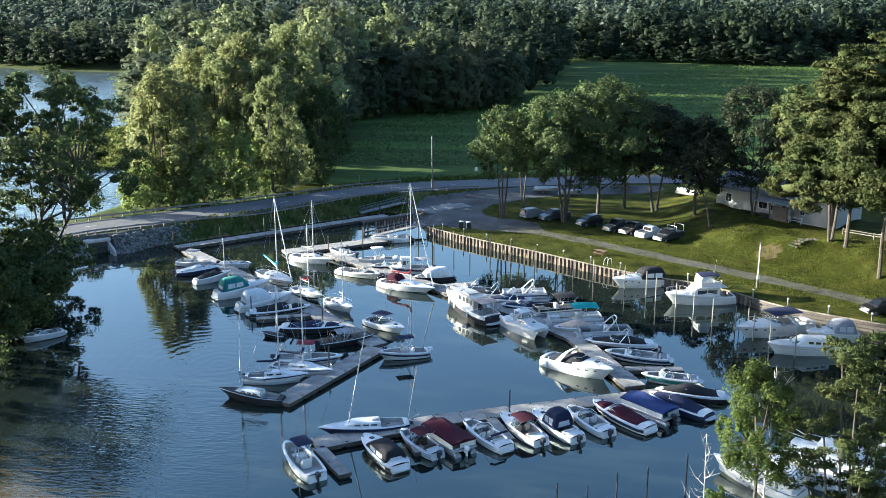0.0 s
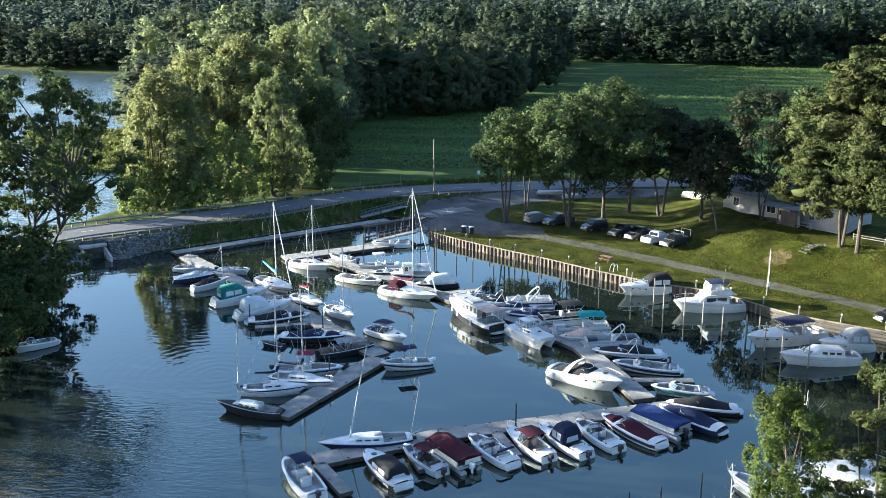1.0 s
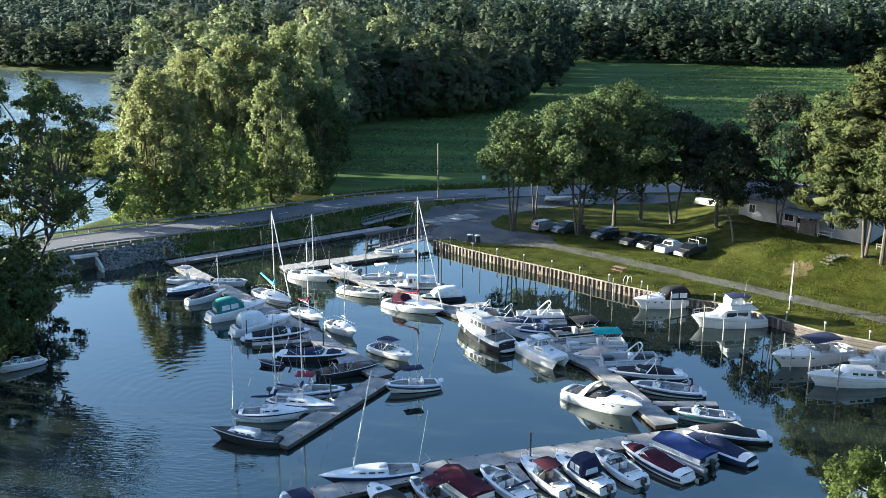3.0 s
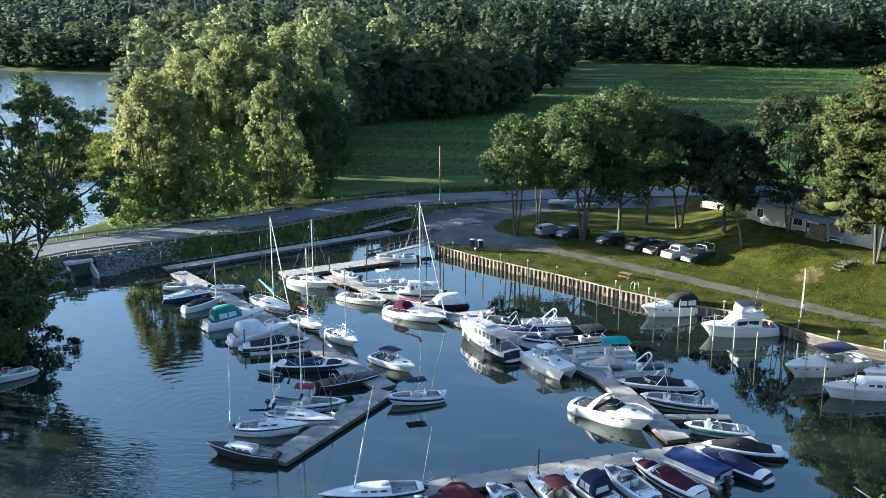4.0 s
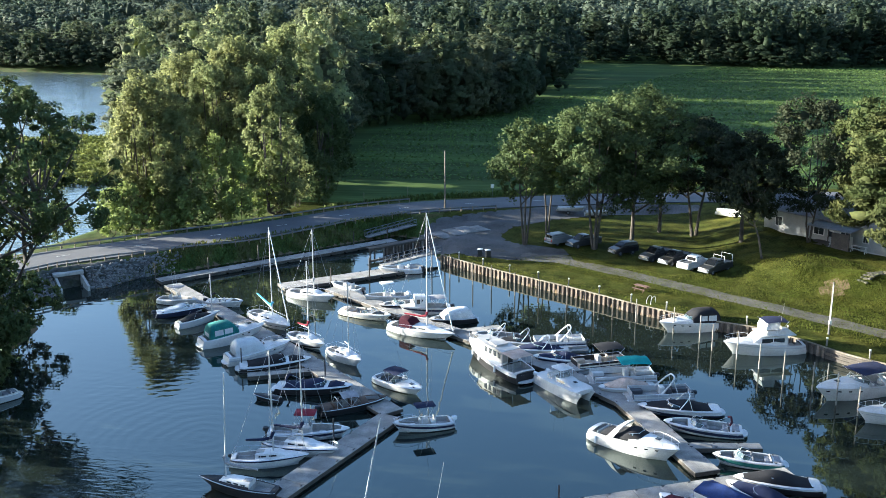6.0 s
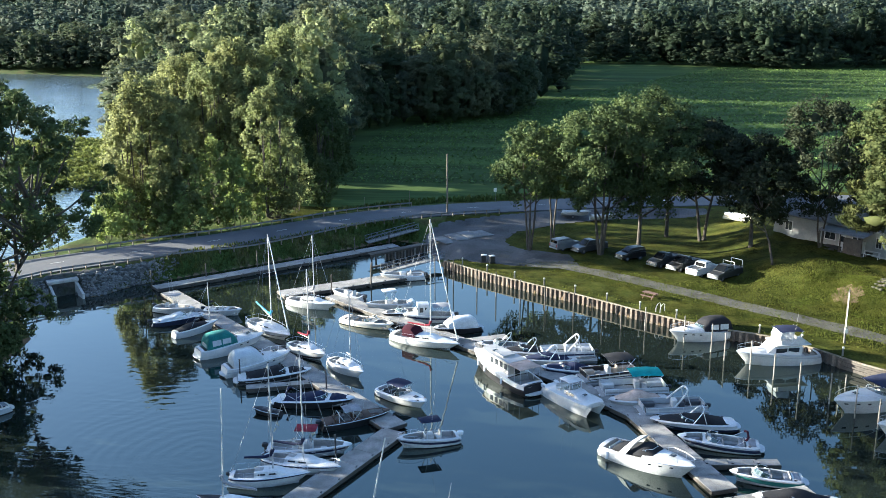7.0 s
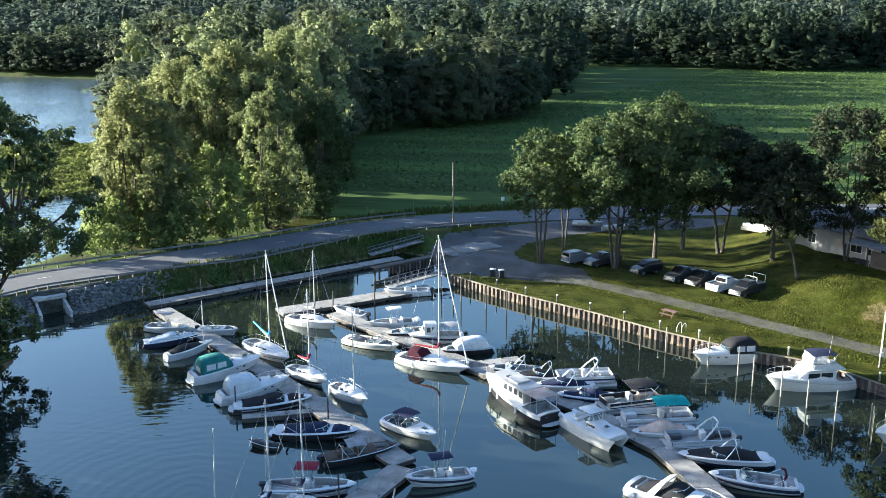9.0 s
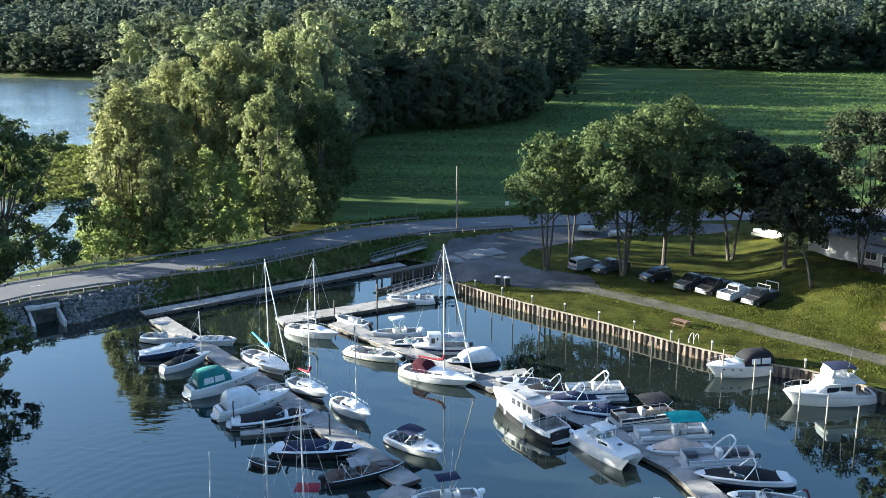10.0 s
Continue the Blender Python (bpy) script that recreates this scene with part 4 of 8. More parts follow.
def trunk(t, h, s0, s1, height, mat, width=0.72, windows=0, slope=0.35, glaze=None, name="cabin_trunk"):
    """A low raised cabin top."""
    rows = []
    for i in range(9):
        u = i / 8
        k = s0 + (s1 - s0) * u
        y, z = h.half(k) * width, h.sheer(k)
        e = min(1, (1 - u) / slope) if slope else 1
        zt = z + height * (0.12 + 0.88 * smooth(np.array([e]))[0]) * (1 if u > 0 else 1)
        if name == "foredeck":
            rows.append([(h.x(k), y * math.cos(a), z - 0.02 + (zt - z) * math.sin(a) ** 0.85) for a in (math.pi * j / 10 for j in range(11))])
        else:
            rows.append([(h.x(k), y, z - 0.02), (h.x(k), y * 0.93, z + (zt - z) * 0.80), (h.x(k), y * 0.84, z + (zt - z) * 0.95), (h.x(k), y * 0.5, zt), (h.x(k), -y * 0.5, zt), (h.x(k), -y * 0.84, z + (zt - z) * 0.95), (h.x(k), -y * 0.93, z + (zt - z) * 0.80), (h.x(k), -y, z - 0.02)])
    s = Shape()
    s.loft(rows)
    s.add(rows[0], [tuple(range(len(rows[0])))])
    s.add(rows[-1], [tuple(range(len(rows[0])))])
    part(name, s, mat, t)
    for sg in (1, -1):
        for j in range(windows):
            u0, u1 = 0.1 + 0.62 * j / windows, 0.1 + 0.62 * (j + 0.7) / windows
            q = []
            for u, f in ((u0, 0.35), (u1, 0.35), (u1, 0.75), (u0, 0.75)):
                k = s0 + (s1 - s0) * u
                y, z = h.half(k) * width, h.sheer(k)
                q.append((h.x(k), sg * (y * (1 - 0.07 * f / 0.8) + 0.014), z + height * f * 0.85))
            g = Shape()
            g.add(q, [(0, 1, 2, 3)])
            part("cabin_window", g, glaze or GLASS, t, "dark tinted window")


def bow_rail(t, h, s0=0.6, height=0.5):
    f = Shape()
    for sg in (1, -1):
        pts = [(h.x(k), sg * h.half(k) * 0.93, h.sheer(k) + height * min(1, 0.15 + (k - s0) * 6)) for k in np.linspace(s0, 0.99, 9)]
        f.tube(pts, 0.018, 5)
        for k in np.linspace(s0 + 0.08, 0.97, 4):
            f.tube([(h.x(k), sg * h.half(k) * 0.93, h.sheer(k)), (h.x(k), sg * h.half(k) * 0.93, h.sheer(k) + height)], 0.014, 4)
    part("bow_rail", f, CHROME, t, "stainless bow rail")


def swim_platform(t, h, mat, depth=0.5):
    w, x = h.half(0) * 0.94, -h.L / 2 + 0.06
    out = [(x, w)] + [(x - depth * math.sin(a) ** 0.6, w * math.cos(a)) for a in (math.pi * (k + 0.5) / 10 for k in range(10))] + [(x, -w)]
    part("swim_platform", Shape().slab(out, 0.20, 0.32), mat, t)


def fenders(t, h, ks, mat):
    for k, sg in ks:
        s = Shape()
        y, z = h.half(k) + 0.12, h.sheer(k) - 0.45
        s.tube([(h.x(k), sg * y, z - 0.32), (h.x(k), sg * y, z - 0.22), (h.x(k), sg * y, z + 0.2), (h.x(k), sg * y, z + 0.3)], 0.11, 7)
        part("fender", s, mat, t)


def console(t, x, z, mat):
    s = Shape()
    s.box((x, 0, z + 0.45), (0.8, 0.75, 0.9), chamfer=0.07)
    part("console", s, mat, t)
    s = Shape()
    s.add([(x + 0.35, 0.34, z + 0.9), (x + 0.35, -0.34, z + 0.9), (x + 0.1, -0.28, z + 1.3), (x + 0.1, 0.28, z + 1.3)], [(0, 1, 2, 3)])
    part("console_windshield", s, SCREEN, t)


def t_top(t, h, x, z, mat, length=1.9, top=2.15):
    w = h.B * 0.62
    s = Shape()
    s.box((x, 0, z + top), (length, w, 0.09), chamfer=0.04)
    part("t_top", s, mat, t, "flat canvas top on a tube frame")
    f = Shape()
    for sg in (1, -1):
        for a, b in ((0.35, 0.6), (-0.35, -0.75)):
            f.tube([(x + a, sg * 0.42, z), (x + a, sg * 0.44, z + top * 0.6), (x + b, sg * w * 0.42, z + top - 0.04)], 0.03, 5)
    part("t_top_frame", f, CHROME, t)


def antenna(t, x, y, z, hgt):
    s = Shape()
    s.tube([(x, y, z), (x - 0.1 * hgt, y, z + hgt)], 0.014, 4, 0.006)
    part("antenna", s, GEL, t)


def boat(kind, label, x, y, az, L, B, group="moored boats", z=0.0, **kw):
    t = thing(kind, pose(x, y, z, 0, 0, az), label, "boat", group)
    return t, Hull(L, B, **kw)


def runabout(label, x, y, az, L=6.0, B=2.3, hull=GEL, deck=GEL, stripe=None, band=(0.5, 0.85), seats=VINYL, shield=True, top=None, covered=None, peak=0.6, ridge=0.5,
             motor=None, tower=None, rail=False, encl=None, kind="motorboat", partial=None, fb=0.60, cuddy=False, folded=None):
    t, h = boat(kind, label, x, y, az, L, B, fb=fb, rise=0.26, blunt=0.62, p=2.5)
    wells = (0.16, 0.58) if cuddy else ((0.16, 0.58), (0.69, 0.89))
    hull_parts(t, h, hull, deck, LINER, wells, stripe, band, rim=0.24)
    boot_top(t, h)
    if covered:
        if partial:
            cover(t, h, covered, peak, 0.10, 0.64, 0.85, rim=0.2)
            cover(t, h, covered, peak * 0.4, 0.68, 0.91, 0.3, rim=0.2, name="bow_cover")
        else:
            cover(t, h, covered, peak, 0.10, 0.90, ridge, rim=0.2)
    else:
        # seats, dash, wheel and a padded sun deck over the engine
        for sg in (1, -1):
            seat(t, h.x(0.47), sg * B * 0.20, 0.25, 0.46, 0.5, 0.55, seats, -1)
            if not cuddy:
                seat(t, h.x(0.78), sg * h.half(0.78) * 0.45, 0.28, h.half(0.78) * 0.5, L * 0.13, 0.32, seats)
        seat(t, h.x(0.21), 0, 0.25, B * 0.56, 0.5, 0.5, seats, -1)
        part("dashboard", Shape().box((h.x(0.575), -B * 0.2, 0.66), (0.22, 0.6, 0.36), chamfer=0.06), DARKVINYL, t)
        part("steering_wheel", Shape().tube([(h.x(0.55) - 0.04 + 0.1 * math.sin(a), -B * 0.2 + 0.17 * math.cos(a), 0.86 + 0.14 * math.sin(a)) for a in (2 * math.pi * k / 10 for k in range(11))], 0.02, 5), DARKVINYL, t)
        part("floor_mat", Shape().box((h.x(0.36), 0, 0.262), (L * 0.2, B * 0.3, 0.02), chamfer=0.008), DARKVINYL, t, "dark cockpit carpet")
        if not motor:
            part("sun_pad", Shape().box((h.x(0.085), 0, h.sheer(0.08) + 0.10), (L * 0.10, B * 0.62, 0.12), chamfer=0.05), seats, t, "padded sun deck")
    if shield:
        windshield(t, h, 0.64 if not cuddy else 0.60)
    if cuddy:
        trunk(t, h, 0.56, 0.97, 0.26, deck, 0.92, 0, 0.95, name="foredeck")
        part("deck_hatch", Shape().box((h.x(0.78), 0, h.sheer(0.78) + 0.17), (0.42, 0.42, 0.08), chamfer=0.02), GLASS, t, "dark deck hatch")
    if top:
        bimini(t, h, 0.26, 0.58, h.fb + 1.35, top, 0.8)
    if encl:
        mat, a, b, height = encl
        enclosure(t, h, a, b, height, mat)
    if tower:
        arch(t, h, 0.52, h.fb + 1.45, tower, 0.045, -1.1)
    if folded:
        part("folded_bimini", Shape().tube([(h.x(0.17), B * 0.40, h.fb + 0.72), (h.x(0.14), B * 0.25, h.fb + 0.86), (h.x(0.14), -B * 0.25, h.fb + 0.86), (h.x(0.17), -B * 0.40, h.fb + 0.72)], 0.10, 7), folded, t, "rolled canvas bimini")
        for sg in (1, -1):
            part("bimini_pole", Shape().tube([(h.x(0.34), sg * B * 0.44, h.fb), (h.x(0.17), sg * B * 0.40, h.fb + 0.72)], 0.018, 5), CHROME, t)
    if rail:
        bow_rail(t, h, 0.6, 0.4)
    if not motor:
        swim_platform(t, h, deck, 0.6)
    else:
        outboard(t, -L / 2 - 0.05, 0.25, motor)
    for k in (0.12, 0.9):
        for sg in (1, -1):
            part("cleat", cleat_mesh, None, t, m=pose(h.x(k), sg * h.half(k) * 0.8, h.sheer(k) + 0.05))
    return t, h


def center_console(label, x, y, az, L=5.8, B=2.2, hull=GEL, top=NAVY, motor=MOTOR, stripe=None, twin=False, tall=0, guards=False):
    t, h = boat("center_console_boat", label, x, y, az, L, B, fb=0.62)
    hull_parts(t, h, hull, GEL, LINER, (0.05, 0.9), stripe, rim=0.22)
    boot_top(t, h)
    console(t, h.x(0.48), 0.25, GEL)
    seat(t, h.x(0.33), 0, 0.25, 0.85, 0.5, 0.75, VINYL, -1)
    seat(t, h.x(0.66), 0, 0.25, 0.6, 0.55, 0.42, VINYL)
    if top:
        t_top(t, h, h.x(0.46), 0.25, top)
    for y0 in ((0.3, -0.3) if twin else (0.0,)):
        outboard(t, -L / 2, 0.3, motor, y0)
    for k in range(tall):
        antenna(t, h.x(0.44), 0.35 - 0.7 * k, 2.4, 2.6)
    if guards:
        fenders(t, h, [(0.12 + 0.13 * k, -1) for k in range(5)], NAVY)
        bow_rail(t, h, 0.55, 0.35)
    return t, h


def pontoon(label, x, y, az, L=6.6, B=2.5, fence=GEL, seats=VINYL, top=None, covered=None, tower=None, motor=MOTOR, band=None):
    t = thing("pontoon_boat", pose(x, y, 0, 0, 0, az), label, "boat", "moored boats")
    for sg in (1, -1):
        s = Shape()
        yy = sg * B * 0.33
        s.tube([(-L / 2, yy, 0.08), (L / 2 - 0.7, yy, 0.08), (L / 2 - 0.3, yy, 0.16), (L / 2, yy, 0.36)], 0.31, 10, 0.30)
        part("float_tube", s, TUBE, t, "aluminium pontoon tube")
    s = Shape()
    s.box((-0.05, 0, 0.5), (L - 0.35, B, 0.12), chamfer=0.03)
    part("deck", s, LINER, t)
    x0, x1 = -L / 2 + 0.35, L / 2 - 0.65
    hgt = 0.62
    for sg in (1, -1):
        s = Shape()
        s.box(((x0 + x1) / 2, sg * (B / 2 - 0.05), 0.56 + hgt / 2 + 0.05), (x1 - x0, 0.04, hgt - 0.1))
        part("fence_panel", s, fence, t)
    for xx in (x0, x1):
        s = Shape()
        s.box((xx, sg * B * 0.14, 0.56 + hgt / 2 + 0.05), (0.04, B * 0.62, hgt - 0.1))
        part("fence_panel", s, fence, t)
    f = Shape()
    for z in (0.66, 1.22):
        f.tube([(x0, -B / 2 + 0.02, z), (x1, -B / 2 + 0.02, z), (x1, B / 2 - 0.02, z), (x0, B / 2 - 0.02, z), (x0, -B / 2 + 0.02, z)], 0.022, 5)
    for k in range(6):
        for sg in (1, -1):
            xx = x0 + (x1 - x0) * k / 5
            f.tube([(xx, sg * (B / 2 - 0.02), 0.56), (xx, sg * (B / 2 - 0.02), 1.22)], 0.018, 4)
    part("fence_rail", f, CHROME, t, "aluminium fence rail")
    if band:
        for sg in (1, -1):
            s = Shape()
            s.box(((x0 + x1) / 2, sg * (B / 2 - 0.022), 0.86), (x1 - x0 - 0.1, 0.02, 0.16))
            part("stripe", s, band, t)
    if covered:
        rows = []
        for i in range(9):
            u = i / 8
            xx = x0 - 0.08 + (x1 - x0 + 0.16) * u
            p = 1.36 + 0.72 * max(0.12, 1 - abs(u - 0.62) / 0.55) + 0.03 * math.sin(u * 20)
            rows.append([(xx, sg, z) for sg, z in ((B / 2 + 0.02, 1.14), (B / 2, 1.28), (B * 0.25, (p + 1.28) / 2 - 0.02), (0, p), (-B * 0.25, (p + 1.28) / 2 - 0.02), (-B / 2, 1.28), (-B / 2 - 0.02, 1.14))])
        s = Shape()
        s.loft(rows)
        s.add(rows[0], [tuple(range(7))])
        s.add(rows[-1], [tuple(range(7))])
        part("mooring_cover", s, covered, t, "peaked canvas cover")
    else:
        for xx, w, d in ((x1 - 0.75, 0.6, 1.3), (x0 + 0.8, 0.6, 1.5)):
            for sg in (1, -1):
                seat(t, xx, sg * (B / 2 - 0.42), 0.56, w, d, 0.55, seats)
        seat(t, x0 + 2.0, -B * 0.2, 0.56, 0.55, 0.55, 0.6, seats, -1)
        s = Shape()
        s.box((x0 + 2.75, -B * 0.22, 0.96), (0.5, 0.8, 0.8), chamfer=0.06)
        part("console", s, GEL, t)
    hh = Hull(L, B, fb=1.1, rise=0, full=0.98)
    if top:
        bimini(t, hh, 0.12, 0.55, 2.65, top, 0.96)
    if tower:
        arch(t, hh, 0.52, 2.65, tower, 0.085, -1.5)
    outboard(t, -L / 2 + 0.2, 0.35, motor)
    return t, hh


def sailboat(label, x, y, az, L, B, mast, hull=GEL, deck=GEL, stripe=None, sail=None, at=0.58, lean=(0, 0), dodger=None, rig=True, boom=0.40, up=0.0, motor=None, band=(0.8, 0.93), pale=True, windows=2, open_deck=False, cabin=None, jib=False):
    t, h = boat("sailboat", label, x, y, az, L, B, fb=0.72, rise=0.26, transom=0.66, full=0.30, p=2.0, rake=0.14, blunt=0.85)
    hull_parts(t, h, hull, deck, LINER, (0.06, 0.32), stripe, band, floor=0.35)
    if not open_deck:
        trunk(t, h, 0.32, 0.76, 0.40, cabin or deck, 0.66, windows, 0.4)
        s = Shape()
        s.box((h.x(0.37), 0, h.sheer(0.37) + 0.42), (0.7, 0.6, 0.06), chamfer=0.02)
        part("hatch", s, GLASS if not pale else LINER, t)
    mx, mz = h.x(at), h.sheer(at) + (0.36 if not open_deck else 0.0)
    tip = (mx + lean[0] * mast, lean[1] * mast, mz + mast)
    s = Shape()
    s.tube([(mx, 0, mz - 0.1), tip], 0.075, 7, 0.05)
    part("mast", s, ALLOY, t, "pale aluminium mast")
    bl = L * boom
    be = (mx - bl, 0.0, mz + 0.95 + up)
    s = Shape()
    s.tube([(mx, 0, mz + 0.85), be], 0.05, 6)
    part("boom", s, ALLOY, t)
    if sail:
        s = Shape()
        pts = [(mx + 0.05, 0, mz + 1.75), (mx - 0.12, 0, mz + 1.25), (mx - bl * 0.3, 0, mz + 1.05 + up * 0.3), (mx - bl * 0.65, 0, mz + 1.02 + up * 0.65), (mx - bl * 0.98, 0, mz + 1.0 + up)]
        s.tube(pts, 0.17, 7, 0.09)
        part("sail_cover", s, sail, t, "canvas cover over the furled sail")
    if rig:
        s = Shape()
        sp = tuple(a + (b - a) * 0.58 for a, b in zip((mx, 0, mz), tip))
        w = h.half(at) * 0.85
        for sg in (1, -1):
            s.tube([(sp[0], 0, sp[2]), (sp[0] - 0.05, sg * w * 0.8, sp[2] + 0.03)], 0.022, 4)
            s.tube([(mx - 0.1, sg * w * 1.1, h.sheer(at)), (sp[0] - 0.05, sg * w * 0.8, sp[2]), tip], 0.013, 4)
        s.tube([(h.x(0.985), 0, h.sheer(1)), tip], 0.016, 4)
        s.tube([(h.x(0.01), 0, h.sheer(0)), tip], 0.013, 4)
        part("rigging", s, WIRE, t, "thin wire stays and spreaders")
        bow_rail(t, h, 0.78, 0.5)
        s = Shape()
        for sg in (1, -1):
            s.tube([(h.x(0.02), 0.0, h.sheer(0) + 0.55), (h.x(0.02), sg * h.half(0.02), h.sheer(0) + 0.55), (h.x(0.2), sg * h.half(0.2), h.sheer(0.2) + 0.5), (h.x(0.8), sg * h.half(0.8) * 0.95, h.sheer(0.8) + 0.5)], 0.012, 4)
            for k in (0.02, 0.2, 0.4, 0.6):
                s.tube([(h.x(k), sg * h.half(k), h.sheer(k)), (h.x(k), sg * h.half(k), h.sheer(k) + 0.53)], 0.013, 4)
        part("lifeline", s, CHROME, t)
    if jib:
        a, b = Vector((h.x(0.97), 0, h.sheer(1) + 0.3)), Vector(tip)
        part("furled_jib", Shape().tube([a, a.lerp(b, 0.3), a.lerp(b, 0.97)], 0.085, 7, 0.05), WHITEC, t, "white furled headsail")
    if dodger:
        rows = []
        for k, zz in ((0.20, 1.15), (0.26, 1.28), (0.33, 1.2), (0.40, 0.42)):
            yy = h.half(0.34) * 0.72
            z0 = h.sheer(0.34)
            rows.append([(h.x(k), yy, z0 + 0.1), (h.x(k), yy * 0.92, z0 + zz * 0.8), (h.x(k), yy * 0.5, z0 + zz), (h.x(k), -yy * 0.5, z0 + zz), (h.x(k), -yy * 0.92, z0 + zz * 0.8), (h.x(k), -yy, z0 + 0.1)])
        s = Shape()
        s.loft(rows)
        part("dodger", s, dodger, t, "canvas spray hood over the companionway")
    if motor:
        outboard(t, -L / 2, 0.35, motor, 0.25, 0.7)
    return t, h


def express(label, x, y, az, L, B, canvas=BLACK, hull=GEL, stripe=None, arch_mat=None, encl=True, top=None, ports=3, fb=0.95, rise=0.5, wrap=None):
    """A cabin cruiser with a raised foredeck, windshield and canvas."""
    t, h = boat("cabin_cruiser", label, x, y, az, L, B, fb=fb, rise=rise, rake=0.13)
    hull_parts(t, h, hull, GEL, LINER, (0.05, 0.52), stripe, (0.62, 0.72), floor=0.4)
    trunk(t, h, 0.5, 0.97, 0.46, GEL, 0.93, 0, 0.9, name="foredeck")
    windshield(t, h, 0.58, 0.62, 0.6, 0.8)
    for sg in (1, -1):
        for j in range(ports):
            s = Shape()
            k = 0.58 + 0.11 * j
            p = [h.side(k + a, f) for a, f in ((0, 0.7), (0.035, 0.7), (0.035, 0.8), (0, 0.8))]
            s.add([(a, sg * (b + 0.012), c) for a, b, c in p], [(0, 1, 2, 3)])
            part("porthole", s, GLASS, t, "small dark oval port")
    s = Shape()
    s.box((h.x(0.76), 0, h.sheer(0.76) + 0.40), (0.5, 0.5, 0.06), chamfer=0.02)
    part("deck_hatch", s, GLASS, t, "dark deck hatch")
    bow_rail(t, h, 0.55, 0.55)
    swim_platform(t, h, GEL, 0.6)
    if encl:
        enclosure(t, h, 0.10, 0.54, 1.35, canvas)
    else:
        seat(t, h.x(0.14), 0, 0.4, B * 0.6, 0.7, 0.55, VINYL, -1)
        for sg in (1, -1):
            seat(t, h.x(0.42), sg * B * 0.22, 0.4, 0.6, 0.6, 0.75, VINYL, -1)
    if wrap:
        cover(t, h, wrap, 0.95, 0.14, 0.66, 0.70, rim=0.3)
    if top:
        bimini(t, h, 0.20, 0.58, h.fb + 1.75, top)
    if arch_mat:
        radar_arch(t, h, 0.28, h.fb + 1.35, arch_mat, 0.9)
    return t, h


def windows_row(t, x0, x1, y, z0, z1, n, gap=0.3, mat=None, lean=0.0, name="cabin_window"):
    for j in range(n):
        a = x0 + (x1 - x0) * j / n
        b = x0 + (x1 - x0) * (j + 1 - gap) / n
        s = Shape()
        s.box(((a + b) / 2, y, (z0 + z1) / 2), (b - a, 0.03, z1 - z0), chamfer=0.012)
        part(name, s, mat or GLASS, t, "dark cabin window")

# ---- boats along the first walkway ----
center_console("small white center console boat with pale top", -49.9, 130.4, -13, 5.6, 2.1, top=GREYC, tall=2)
runabout("dark-hulled runabout with clear plastic cover", -48.0, 126.6, 28, 6.2, 2.2, hull=NAVYHULL, covered=CLEAR, peak=0.8, ridge=0.45, motor=MOTOR, partial=0.75)
t, h = sailboat("small grey sailing dinghy with dark cockpit cover", -44.6, 123.4, 50, 5.8, 1.9, 4.9, GREYHULL, CREAM, at=0.82, rig=False, boom=0.3, open_deck=True)
cover(t, h, BLACK, 0.45, 0.05, 0.75, 0.5)
s = Shape()
for sg in (1, -1):
    s.tube([(h.x(0.82), 0, 5.5), (h.x(0.3), sg * 0.8, 0.8)], 0.014, 4)
part("stay", s, WIRE, t)
express("white cabin cruiser with green canvas enclosure", -38.4, 117.7, 40, 7.8, 2.7, GREEN, ports=2)
express("white cruiser wrapped in clear plastic sheet", -33.8, 112.6, 37, 7.4, 2.6, CLEAR, stripe=GREYHULL, ports=2)
runabout("pale-hulled runabout under a black mooring cover", -31.2, 110.0, 20, 7.6, 2.5, hull=GREYHULL, deck=GEL, stripe=BLACKHULL, band=(0.35, 0.85), covered=BLACK, peak=0.85, ridge=0.55, partial=0.9)
runabout("black runabout with white deck under navy cover", -25.4, 104.0, 2, 7.8, 2.5, hull=BLACKHULL, deck=GEL, covered=NAVY, peak=0.7, ridge=0.5, partial=0.92, folded=NAVY)
t, h = runabout("dark fishing boat with worn seats and grey folded canvas", -20.6, 100.2, 27, 6.6, 2.2, hull=BLACKHULL, deck=BROWNHULL, seats=BROWNHULL, shield=False, motor=MOTOR, fb=0.6)
bimini(t, h, 0.3, 0.55, 1.75, GREYC, 0.8)
arch(t, h, 0.3, 1.4, CHROME, 0.025)
seat(t, h.x(0.3), 0.3, 0.3, 0.4, 0.4, 0.7, DARKVINYL, -1)
for k in range(4):
    antenna(t, h.x(0.2 + 0.15 * k), 0.7, 0.6, 1.5)
center_console("white center console boat with red canvas top", -23.4, 93.6, 4, 7.4, 2.4, top=RED, stripe=NAVYHULL, motor=MOTOR, tall=1)
sailboat("white sloop with navy stripe and dark sail cover", -23.3, 90.4, -14, 7.2, 2.3, 9.6, stripe=NAVYHULL, sail=NAVY, at=0.52, motor=MOTOR)
sailboat("white daysailer with navy stripe and boom cover", -25.4, 88.0, 6, 6.6, 2.2, 9.2, stripe=NAVYHULL, sail=NAVY, at=0.54, motor=MOTOR, boom=0.36)
sailboat("black-hulled wooden sailboat with white cabin sides", -26.6, 82.9, 170, 7.0, 2.0, 8.7, hull=BLACKHULL, deck=DARKDECK, cabin=GEL, sail=GREYC, at=0.66, lean=(0.0, -0.075), boom=0.42, rig=False, windows=3)
t, h = runabout("small white open boat with black folded bimini", -43.6, 130.4, -6, 4.9, 1.9, motor=MOTOR, shield=False, folded=BLACK)
